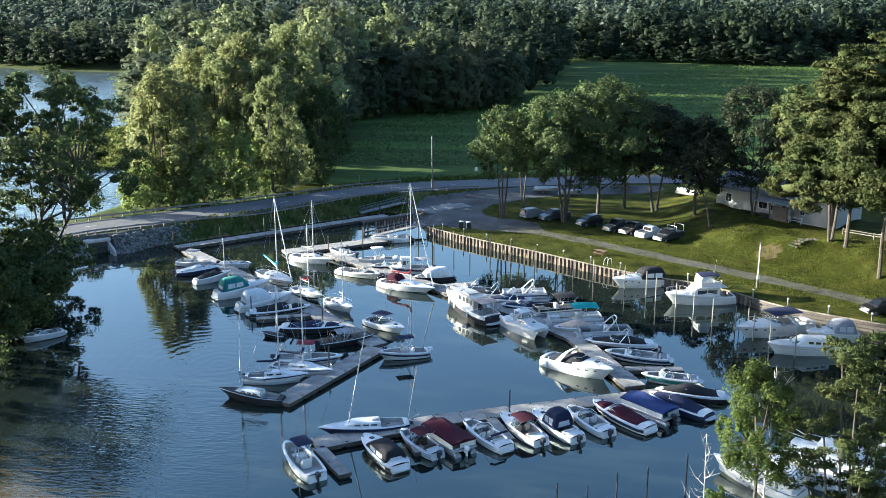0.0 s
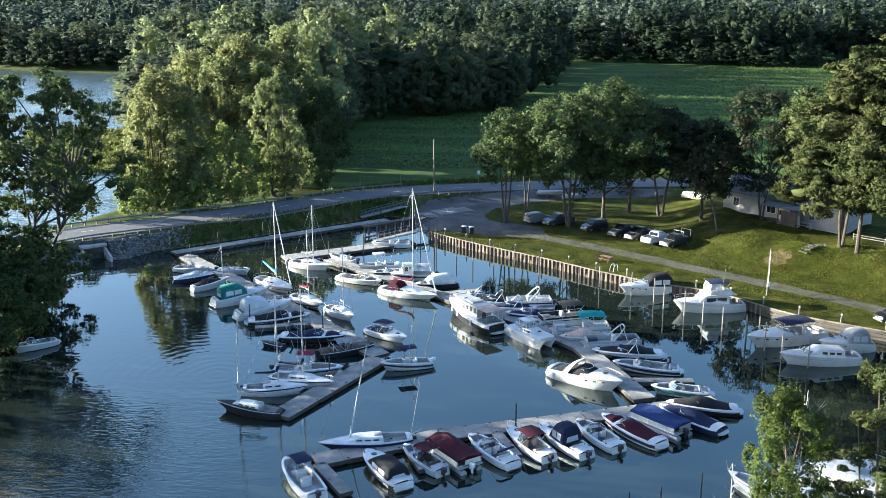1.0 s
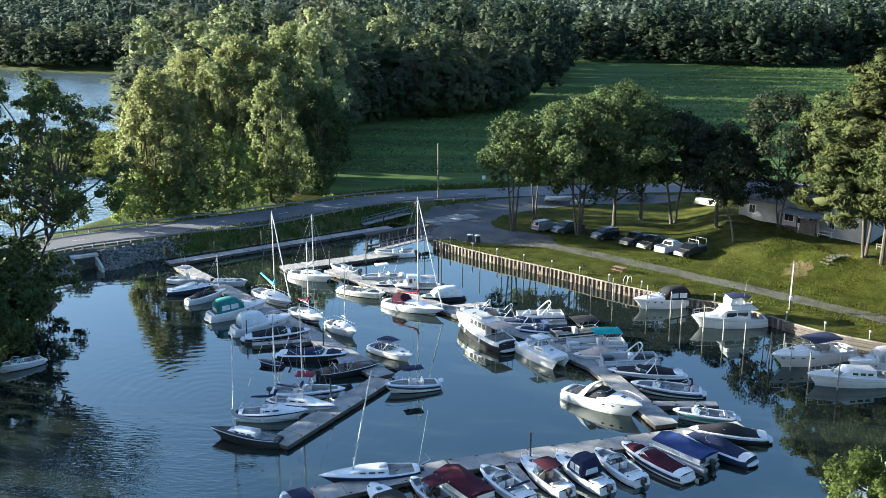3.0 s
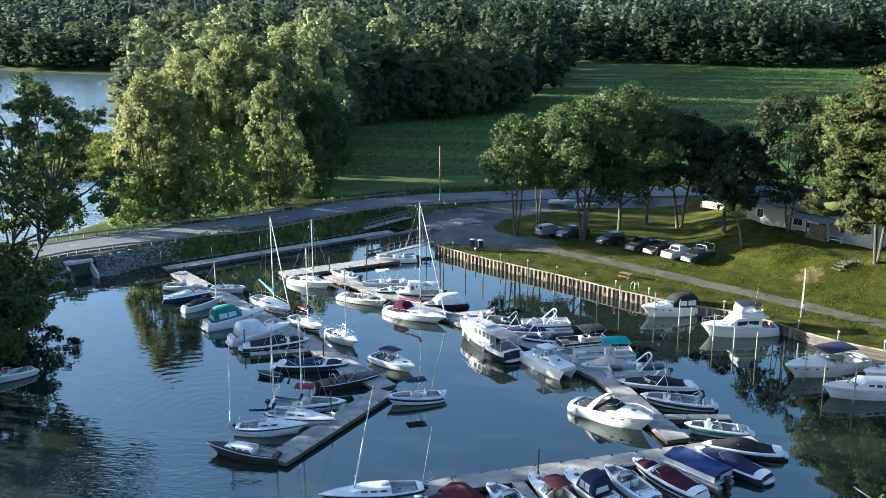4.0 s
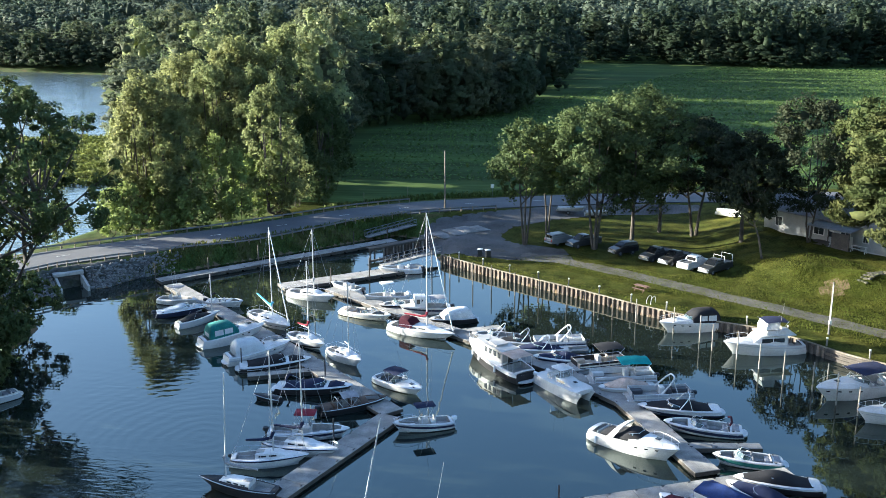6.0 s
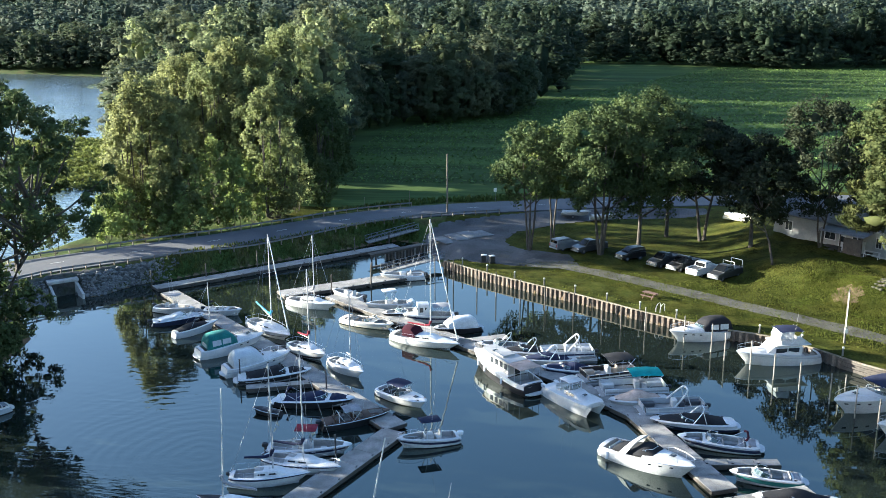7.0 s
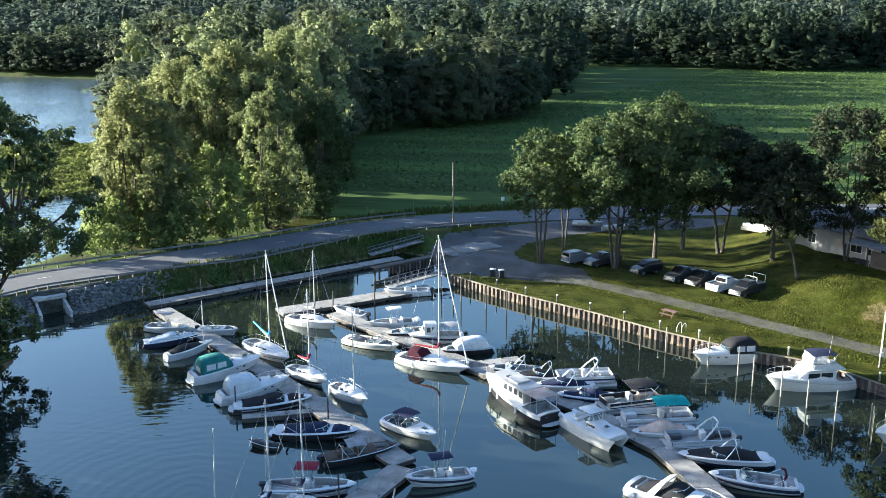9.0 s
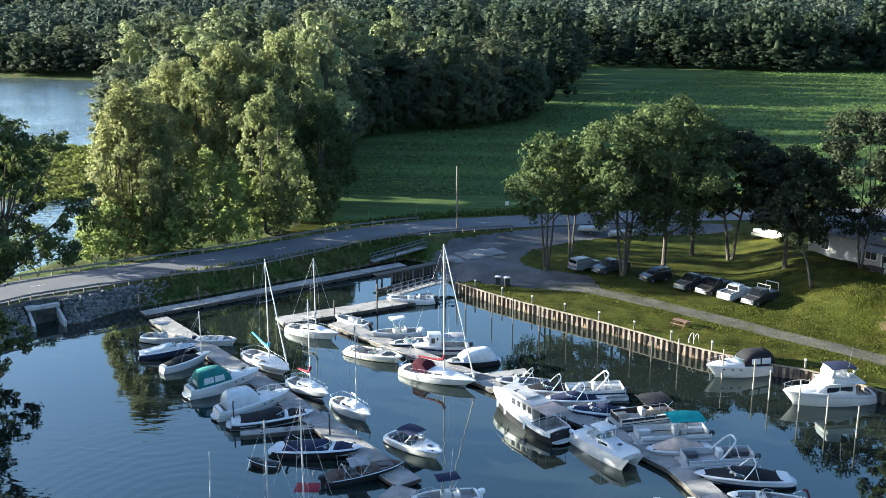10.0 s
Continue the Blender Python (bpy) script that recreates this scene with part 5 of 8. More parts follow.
sailboat("white sloop with light blue sail cover", -35.7, 123.9, -43, 8.7, 2.8, 11.0, stripe=BLACKHULL, sail=SKYBLUE, at=0.55, boom=0.4, up=1.0, band=(0.42, 0.5), jib=True)
sailboat("small white sloop with red sail cover and black boot stripe", -29.5, 117.3, -40, 6.4, 2.2, 8.8, stripe=BLACKHULL, sail=RED, at=0.55, boom=0.33, band=(0.1, 0.35))
sailboat("small white sailboat with black furled sail", -24.1, 112.8, -45, 6.0, 2.2, 8.0, sail=None, at=0.62, boom=0.12, windows=2, motor=MOTOR)
runabout("white cuddy runabout with navy bimini", -17.0, 105.8, -38, 6.4, 2.4, top=NAVY, cuddy=True, covered=None, seats=DARKVINYL)
center_console("white center console boat with navy top and fenders", -13.4, 96.4, -157, 5.6, 2.1, top=NAVY, motor=WHITEMOTOR, stripe=NAVYHULL, tall=1, guards=True)
t = thing("personal_watercraft", pose(-29.6, 101.3, 0, 0, 0, 170), "dark small personal watercraft moored by the dock", "watercraft")
h = Hull(2.9, 1.1, fb=0.35, rise=0.2)
hull_parts(t, h, BLACKHULL, BLACKHULL, LINER, None)
seat(t, -0.3, 0, 0.35, 0.4, 1.3, 0.35, DARKVINYL)

# ---- middle dock ----
sailboat("white sloop with bare mast and dark sail cover", -33.2, 134.5, -24, 7.4, 2.4, 8.3, sail=GREYC, at=0.55, boom=0.3)
center_console("small white open fishing boat", -29.4, 138.6, 157, 5.0, 2.0, top=None)
center_console("white open boat with low windshield", -23.6, 148.2, -166, 6.2, 2.3, top=None)
center_console("white center console boat with pale hard top", -23.4, 134.9, -156, 5.8, 2.2, top=WHITEC, twin=True, motor=WHITEMOTOR)
runabout("cream runabout with dark bimini folded on the bow", -24.6, 127.9, -24, 7.2, 2.5, hull=CREAM, deck=CREAM, seats=TANVINYL, top=None, stripe=GREYHULL)
runabout("dark runabout with pale deck", -20.9, 131.9, -150, 5.8, 2.2, hull=BLACKHULL, deck=CREAM, seats=VINYL)
t, h = boat("pilothouse_boat", "small white pilothouse boat with dark windows and bimini", -17.6, 130.6, -164, 6.4, 2.4)
hull_parts(t, h, GEL, GEL, LINER, (0.05, 0.5), NAVYHULL)
trunk(t, h, 0.5, 0.72, 1.45, GEL, 0.7, 0, 0.0, name="wheelhouse")
windows_row(t, h.x(0.52), h.x(0.71), h.half(0.6) * 0.67, 1.35, 1.95, 2)
windows_row(t, h.x(0.52), h.x(0.71), -h.half(0.6) * 0.67, 1.35, 1.95, 2)
s = Shape()
s.box((h.x(0.72) + 0.02, 0, 1.7), (0.04, 1.1, 0.5), chamfer=0.01)
part("front_window", s, GLASS, t, "dark front window")
bimini(t, h, 0.08, 0.42, 2.1, GREYC)
outboard(t, -3.2, 0.3, MOTOR)
t, h = runabout("dark-hulled runabout with white tent cover", -13.8, 126.9, -154, 5.8, 2.3, hull=BLACKHULL, deck=GREYHULL, shield=False)
enclosure(t, h, 0.08, 0.72, 1.05, WHITEC, WHITEC)
sailboat("white sloop with red dodger and sail cover", -16.8, 122.1, -26, 9.0, 2.9, 13.6, stripe=BLACKHULL, sail=RED, at=0.57, boom=0.36, dodger=MAROON, band=(0.0, 0.12), jib=True)

# ---- trawler ----
t, h = boat("trawler_yacht", "black-hulled trawler yacht with white deckhouse and dark windows", -7.5, 112.9, 128, 10.6, 3.3, fb=1.1, rise=0.6, rake=0.06)
hull_parts(t, h, BLACKHULL, GEL, LINER, (0.04, 0.24), GEL, (0.70, 1.0), floor=0.55)
house = [(h.x(0.27), 1.06), (h.x(0.60), 1.06), (h.x(0.74), 0.80), (h.x(0.78), 0.45)]
plan = house + [(x, -y) for x, y in reversed(house)]
s = Shape()
s.loft([[(x - 0.25 * max(0, z - 1.5) * (x > h.x(0.65)), y, z) for x, y in plan] for z in (1.10, 1.8, 2.62)], True, True)
part("deckhouse", s, HOUSEWHITE, t)
for sg in (1, -1):
    windows_row(t, h.x(0.29), h.x(0.60), sg * 1.08, 1.82, 2.40, 4, 0.40)
part("roof", Shape().slab([(x + (0.12 if x > h.x(0.65) else 0.0) - 0.15, y * 1.12) for x, y in plan], 2.62, 2.72), HOUSEWHITE, t, "weathered white deckhouse roof")
part("roof_hatch", Shape().box((h.x(0.6), 0.2, 2.76), (0.6, 0.6, 0.08), chamfer=0.02), GLASS, t, "dark roof hatch")
s = Shape()
s.box((h.x(0.16), 0, 2.64), (2.4, 2.5, 0.08), chamfer=0.03)
part("aft_canopy", s, BEIGE, t, "tan canopy over the aft deck")
for sg in (1, -1):
    for xx in (h.x(0.06), h.x(0.15), h.x(0.24)):
        part("canopy_post", Shape().tube([(xx, sg * 1.18, 0.9), (xx, sg * 1.18, 2.62)], 0.03, 5), GEL, t)
part("pilothouse", Shape().slab([(h.x(0.40), 0.75), (h.x(0.55), 0.7), (h.x(0.58), 0.4), (h.x(0.58), -0.4), (h.x(0.55), -0.7), (h.x(0.40), -0.75)], 2.72, 2.90), HOUSEWHITE, t, "low white raised roof")
s = Shape()
s.box((h.x(0.255), 0.0, 1.55), (0.04, 0.75, 1.3), chamfer=0.02)
part("aft_door", s, GLASS, t, "dark cabin door")
bow_rail(t, h, 0.5, 0.65)
swim_platform(t, h, GEL, 0.8)
s = Shape()
s.box((-h.L / 2 - 0.02, 0.4, 0.75), (0.03, 0.4, 0.35))
part("transom_panel", s, GEL, t)
fenders(t, h, [(0.3, 1), (0.6, 1), (0.75, 1)], WHITEMOTOR)
antenna(t, h.x(0.55), 0.5, 2.9, 2.4)

# ---- power catamaran ----
t = thing("catamaran_boat", pose(-0.2, 106.5, 0, 0, 0, -53), "white power catamaran with small cabin and outboards", "boat", "moored boats")
h = Hull(7.4, 2.7, fb=1.0, rise=0.35, full=0.75, p=3.5, rake=0.02)
for sg in (1, -1):
    g = Hull(7.4, 1.05, fb=0.9, rise=0.35, full=0.55, p=2.0, rake=0.10)
    s = Shape()
    r = [[(x, y + sg * 0.80, z) for x, y, z in ring] for ring in g.rings()]
    s.loft(r)
    s.add(r[0], [tuple(range(len(r[0])))])
    part("hull", s, GEL, t)
s = Shape()
rows = []
for i in range(13):
    k = i / 12 * 0.93
    y, z = h.half(k), h.sheer(k)
    rows.append([(h.x(k), y, z - 0.35), (h.x(k), y, z), (h.x(k), y * 0.5, z + 0.08), (h.x(k), -y * 0.5, z + 0.08), (h.x(k), -y, z), (h.x(k), -y, z - 0.35)])
s.loft(rows, True, True)
part("bridge_deck", s, GEL, t)
trunk(t, h, 0.42, 0.8, 0.55, GEL, 0.62, 1, 0.6)
windshield(t, h, 0.55, 0.95, 0.35, 0.62)
s = Shape()
s.box((h.x(0.42), 0, 2.55), (1.7, 1.7, 0.09), chamfer=0.04)
part("hard_top", s, GEL, t)
for sg in (1, -1):
    for xx in (h.x(0.33), h.x(0.52)):
        part("top_post", Shape().tube([(xx, sg * 0.75, 1.1), (xx, sg * 0.75, 2.55)], 0.03, 5), CHROME, t)
s = Shape()
s.box((h.x(0.72), 0, h.sheer(0.72) + 0.42), (0.4, 0.4, 0.06), chamfer=0.02)
part("deck_hatch", s, GLASS, t, "dark deck hatch")
for sg in (1, -1):
    outboard(t, -3.7, 0.45, WHITEMOTOR, sg * 0.8)
antenna(t, h.x(0.4), 0.6, 2.5, 2.6)
antenna(t, h.x(0.4), -0.6, 2.5, 2.6)
seat(t, h.x(0.25), 0, 1.0, 1.4, 0.5, 0.5, VINYL, -1)

# ---- white express cruiser ----
t, h = express("large white express cruiser with radar arch and dark cockpit canvas", 5.9, 94.2, -36, 8.6, 3.0, BLACK, encl=False, arch_mat=GEL, wrap=BLACK, ports=3)
fenders(t, h, [(0.12, -1)], WHITEMOTOR)

# ---- outer side of the right dock ----
runabout("white bowrider with wakeboard tower", -8.0, 121.2, -176, 5.6, 2.2, tower=CHROME, stripe=BLACKHULL, seats=DARKVINYL)
runabout("dark runabout with wakeboard tower", -5.2, 119.6, -168, 6.0, 2.3, hull=GREYHULL, tower=CHROME, covered=BLACK, peak=0.4)
runabout("white runabout under blue cover with tower", -2.9, 117.4, -163, 6.2, 2.3, covered=NAVY, peak=0.5, tower=CHROME)
pontoon("navy and white pontoon boat with bent arch", -0.9, 119.3, -168, 6.6, 2.5, fence=GEL, tower=GEL, band=NAVYHULL, seats=VINYL)
runabout("white bowrider under blue canvas cover", -0.7, 114.7, -175, 5.8, 2.2, stripe=NAVYHULL, covered=NAVY, peak=0.55, ridge=0.3)
pontoon("dark pontoon boat with black bimini", 3.4, 113.5, -158, 6.6, 2.5, fence=BLACKHULL, top=BLACK, seats=TANVINYL, band=CREAM)
pontoon("white pontoon boat with teal bimini", 5.6, 109.7, -168, 7.4, 2.6, fence=GEL, top=TEAL, seats=VINYL, band=LINER)
runabout("white runabout under beige mooring cover", 6.0, 107.2, -164, 6.0, 2.3, covered=BEIGE, peak=0.8, ridge=0.5)
pontoon("grey pontoon boat with white arch and rails", 9.0, 105.4, -168, 7.0, 2.5, fence=GREYHULL, tower=GEL, seats=DARKVINYL, band=GEL)
runabout("white and navy bowrider under black covers", 10.6, 102.6, -176, 7.8, 2.5, hull=NAVYHULL, stripe=GEL, band=(0.55, 1.0), covered=BLACK, peak=0.55, ridge=0.35, tower=CHROME)
runabout("white bowrider with navy band and folded maroon bimini", 12.3, 98.6, 174, 7.0, 2.5, stripe=NAVYHULL, band=(0.45, 0.8), covered=None, folded=MAROON, seats=GREYC)
runabout("white bowrider with teal side band and windshield", 15.2, 92.4, 178, 5.8, 2.2, stripe=GREEN, band=(0.4, 0.85), seats=GREYC)
runabout("black runabout with white stripe under black cover", 16.8, 88.4, 178, 6.8, 2.4, hull=BLACKHULL, deck=GEL, stripe=GEL, band=(0.8, 0.98), covered=BLACK, peak=0.7, ridge=0.5)

# ---- boats on the near dock ----
t, h = sailboat("white sailboat with navy hull and leaning bare mast", -14.1, 76.9, -160, 8.4, 2.5, 8.6, hull=NAVYHULL, sail=None, at=0.66, lean=(-0.19, 0.03), boom=0.02, rig=False, motor=MOTOR, band=(0.72, 1.0), windows=3)
s = Shape()
s.tube([(-4.0, 0.2, 0.9), (-5.3, -0.6, 1.0)], 0.03, 5)
s.tube([(-5.3, -0.6, 1.0), (-4.6, 0.6, 2.2)], 0.03, 5)
s.tube([(-4.1, 0.2, 0.9), (-5.0, 0.0, 5.8)], 0.025, 5)
part("stern_spar", s, ALLOY, t)
center_console("white center console boat with navy top", -18.2, 69.9, 128, 6.6, 2.4, top=NAVY)
runabout("white and black runabout with black cockpit canvas", -11.6, 72.4, 128, 6.6, 2.5, stripe=BLACKHULL, band=(0.25, 0.8), encl=(BLACK, 0.12, 0.66, 0.75), cuddy=True)
runabout("small aluminium boat with maroon bimini", -8.6, 74.4, 134, 5.4, 2.0, hull=GREYHULL, deck=GREYHULL, top=MAROON, seats=BROWNHULL, motor=MOTOR)
pontoon("pontoon boat under peaked maroon canvas cover", -6.2, 75.6, 130, 6.0, 2.5, covered=MAROON, fence=CREAM, motor=WHITEMOTOR)
runabout("white bowrider with folded navy canvas", -2.9, 76.8, 131, 6.2, 2.3, folded=NAVY, seats=VINYL)
t, h = runabout("white cuddy boat with maroon bimini", 0.3, 78.6, 126, 6.4, 2.3, top=MAROON, cuddy=True, motor=MOTOR, seats=TANVINYL, rail=True)
t, h = runabout("white walkaround boat with navy canvas enclosure", 3.4, 79.6, 128, 6.6, 2.4, cuddy=True, encl=(NAVY, 0.30, 0.60, 1.45), motor=MOTOR, rail=True)
runabout("white bowrider with open cockpit", 6.5, 81.0, 126, 6.0, 2.3, motor=MOTOR, seats=VINYL)
runabout("white runabout under maroon mooring cover", 9.6, 82.4, 134, 7.2, 2.5, stripe=NAVYHULL, covered=MAROON, peak=0.65, ridge=0.5, partial=0.85)
t, h = pontoon("pontoon boat under blue canvas cover", 12.3, 84.2, 136, 6.0, 2.5, covered=ROYAL, fence=GREYHULL)
runabout("navy runabout under black cover with white platform", 15.3, 85.5, 140, 6.8, 2.5, hull=NAVYHULL, deck=GEL, covered=NAVY, peak=0.6)

# ---- boats along the bulkhead ----
express("white cabin cruiser with black canvas enclosure", 14.9, 127.4, -158, 8.4, 2.8, BLACK, ports=3)
t, h = boat("flybridge_cruiser", "white flybridge cruiser with navy bimini and dark windows", 21.9, 120.6, -166, 9.2, 3.1, fb=1.0, rise=0.55, rake=0.12)
hull_parts(t, h, GEL, GEL, LINER, (0.04, 0.22), GREYHULL, (0.78, 0.84), floor=0.5)
trunk(t, h, 0.24, 0.66, 1.15, GEL, 0.80, 0, 0.22, name="deckhouse")
trunk(t, h, 0.6, 0.93, 0.35, GEL, 0.7, 0, 0.8, name="foredeck")
for sg in (1, -1):
    windows_row(t, h.x(0.28), h.x(0.58), sg * h.half(0.42) * 0.765, 1.5, 2.0, 2, 0.08)
    s = Shape()
    s.box((h.x(0.625), sg * 0.55, 1.82), (0.05, 0.9, 0.5), Matrix.Rotation(radians(-38), 3, "Y"), 0.015)
    part("front_window", s, GLASS, t, "dark raked front window")
s = Shape()
s.box((h.x(0.36), 0, 2.36), (4.0, 2.75, 0.14), chamfer=0.05)
part("bridge_deck", s, GEL, t)
s = Shape()
for c, z in (((h.x(0.52), 0, 2.72), (0.1, 2.2, 0.7)), ((h.x(0.37), 1.2, 2.66), (2.7, 0.08, 0.58)), ((h.x(0.37), -1.2, 2.66), (2.7, 0.08, 0.58))):
    s.box(c, z, chamfer=0.03)
part("bridge_coaming", s, GEL, t)
seat(t, h.x(0.33), 0, 2.43, 1.6, 0.5, 0.6, VINYL, -1)
s = Shape()
s.add([(h.x(0.53), 1.1, 3.05), (h.x(0.53), -1.1, 3.05), (h.x(0.5), -1.0, 3.8), (h.x(0.5), 1.0, 3.8)], [(0, 1, 2, 3)])
for sg in (1, -1):
    s.add([(h.x(0.53), sg * 1.1, 3.05), (h.x(0.36), sg * 1.2, 2.95), (h.x(0.36), sg * 1.1, 3.85), (h.x(0.5), sg * 1.0, 3.8)], [(0, 1, 2, 3)])
part("clear_curtain", s, CLEAR, t, "clear vinyl bridge curtain")
g = Hull(9.2, 2.7, fb=2.5, rise=0, full=0.9)
bimini(t, g, 0.24, 0.53, 4.0, NAVY, 0.86)
s = Shape()
s.box((h.x(0.2), 0, 2.36), (0.9, 2.6, 0.12), chamfer=0.04)
part("dark_awning", s, NAVY, t)
bow_rail(t, h, 0.55, 0.6)
antenna(t, h.x(0.35), 0.9, 2.6, 3.4)
express("large white express cruiser with navy bimini and arch", 29.0, 109.2, -152, 10.6, 3.3, NAVY, encl=False, top=NAVY, arch_mat=GEL, ports=4, fb=1.1)
t, h = boat("cabin_cruiser", "older white cabin boat with long windows", 31.3, 103.0, -170, 8.8, 2.8, fb=0.95, rise=0.4)
hull_parts(t, h, GEL, GEL, LINER, (0.04, 0.2), GREYHULL, (0.7, 0.76), floor=0.45)
trunk(t, h, 0.22, 0.66, 0.75, GEL, 0.76, 3, 0.25, name="deckhouse")
windshield(t, h, 0.7, 0.5, 0.4, 0.7)
bow_rail(t, h, 0.62, 0.55)
t, h = express("white boat with pale canvas beside the bulkhead", 35.2, 107.3, -164, 6.4, 2.5, GREYC, ports=1)
runabout("small weathered boat moored under the trees", -56.4, 97.6, -129, 5.0, 1.9, hull=GREYHULL, deck=CREAM, seats=GREYC)

# ---- old boats beside the near bank ----
t, h = boat("old_work_boat", "old white open work boat with dark gunwale", 19.9, 70.9, 140, 8.0, 2.5, fb=0.8, rise=0.5)
hull_parts(t, h, GEL, GEL, GREYHULL, (0.06, 0.9), BLACKHULL, (0.9, 0.99), floor=0.3)
for k in (0.45, 0.55):
    s = Shape()
    s.tube([(h.x(k), 0.2, 0.75), (h.x(k), 0.2, 0.95)], 0.42, 12)
    part("barrel", s, WHITEMOTOR, t, "white round drum")
    s = Shape()
    for yy in (-0.12, 0.2):
        s.box((h.x(k) + 0.12, 0.2 + yy, 0.965), (0.3, 0.22, 0.03), chamfer=0.01)
    part("drum_lid", s, BLACKHULL, t, "dark openings in the drum")
s = Shape()
s.box((h.x(0.2), 0, 1.35), (2.6, 2.1, 1.7), chamfer=0.06)
part("wheelhouse", s, GEL, t, "worn white wheelhouse")
part("house_roof", Shape().box((h.x(0.2), 0, 2.26), (2.9, 2.3, 0.09), chamfer=0.03), WHITEC, t, "patched white roof")
part("front_door", Shape().box((h.x(0.2) + 1.31, 0.45, 1.3), (0.05, 0.62, 1.4), chamfer=0.01), material("orange_door", (0.33, 0.09, 0.03), 0.7, vary=0.2), t, "rusty orange door")
for sg in (1, -1):
    windows_row(t, h.x(0.08), h.x(0.31), sg * 1.06, 1.45, 1.95, 2, 0.5)
part("plank", Shape().box((h.x(0.42), -0.7, 1.35), (2.4, 0.3, 0.08), Matrix.Rotation(radians(12), 3, "Y"), 0.02), TEAK, t, "yellow wooden plank")
t, h = boat("old_houseboat", "old white cabin cruiser with torn canvas roof and rails", 25.2, 71.8, 150, 10.4, 3.6, fb=1.1, rise=0.5, full=0.4)
hull_parts(t, h, GEL, GEL, GREYHULL, (0.04, 0.2), GREYHULL, (0.9, 0.98), floor=0.5)
trunk(t, h, 0.2, 0.72, 1.5, GEL, 0.74, 0, 0.15, name="deckhouse")
for sg in (1, -1):
    windows_row(t, h.x(0.24), h.x(0.66), sg * h.half(0.42) * 0.705, 1.7, 2.3, 4, 0.4)
s = Shape()
s.loft([[(x, 1.75, 2.62 + a), (x, 0.6, 2.95 + b), (x, -0.5, 2.9 + c), (x, -1.75, 2.6 + d), (x, -1.7, 2.54 + d), (x, 0, 2.8 + b), (x, 1.7, 2.56 + a)]
        for x, a, b, c, d in ((h.x(0.12), 0.0, 0.1, -0.05, 0.05), (h.x(0.3), 0.12, 0.0, 0.12, -0.04), (h.x(0.48), -0.02, 0.2, 0.0, 0.1), (h.x(0.64), 0.1, 0.02, 0.1, 0.0), (h.x(0.76), 0.0, -0.05, -0.1, 0.05))], True, True)
part("roof", s, WHITEC, t, "sagging patched white canvas roof")
trunk(t, h, 0.36, 0.58, 2.5, GEL, 0.55, 0, 0.3, name="upper_cabin")
for sg in (1, -1):
    windows_row(t, h.x(0.38), h.x(0.54), sg * h.half(0.46) * 0.505, 3.0, 3.4, 2, 0.3)
s = Shape()
for sg in (1, -1):
    s.tube([(h.x(0.22), sg * 1.4, 3.4), (h.x(0.66), sg * 1.4, 3.4)], 0.025, 5)
    for k in (0.22, 0.33, 0.44, 0.55, 0.66):
        s.tube([(h.x(k), sg * 1.4, 2.75), (h.x(k), sg * 1.4, 3.4)], 0.022, 5)
part("roof_rail", s, CHROME, t)
s = Shape()
s.tube([(h.x(0.3), 0.8, 2.8), (h.x(0.9), -0.6, 4.6)], 0.04, 5)
s.tube([(h.x(0.3), -0.8, 2.8), (h.x(0.8), 0.9, 4.2)], 0.04, 5)
part("loose_pole", s, ALLOY, t)
t, h = express("white cruiser with tattered canvas beside the bank", 30.6, 74.6, 150, 8.4, 3.0, GREYC, ports=2)

# ---- trees ----


def unit(a):
    return a / (np.linalg.norm(a, axis=-1, keepdims=True) + 1e-9)


def leaf_faces(r, pos, nrm, size, aspect=1.0, loose=0.5):
    """Small three-cornered leaf clumps at pos, facing about nrm."""
    n = len(pos)
    face = unit(nrm + r.normal(0, loose, (n, 3)))
    ref = r.normal(0, 1, (n, 3))
    u = unit(ref - face * np.sum(ref * face, 1)[:, None])
    w = np.cross(face, u)
    s = size * r.uniform(0.55, 1.35, n)[:, None]
    a = s * aspect
    v = np.empty((n, 3, 3))
    v[:, 0] = pos - u * a + face * s * 0.12
    v[:, 1] = pos + u * a * 0.7 - w * s * r.uniform(0.1, 0.7, (n, 1)) - face * s * 0.15
    v[:, 2] = pos + w * s * r.uniform(0.5, 1.0, (n, 1)) + u * a * r.uniform(-0.2, 0.5, (n, 1))
    away = np.sum(np.cross(v[:, 1] - v[:, 0], v[:, 2] - v[:, 0]) * nrm, 1) < 0
    v[away] = v[away][:, ::-1]
    return v.reshape(-1, 3)


ICO_V = np.array([(0, 0, 1)] + [(0.894 * math.cos(k * 1.2566), 0.894 * math.sin(k * 1.2566), 0.447) for k in range(5)]
                 + [(0.894 * math.cos(k * 1.2566 + 0.628), 0.894 * math.sin(k * 1.2566 + 0.628), -0.447) for k in range(5)] + [(0, 0, -1)])


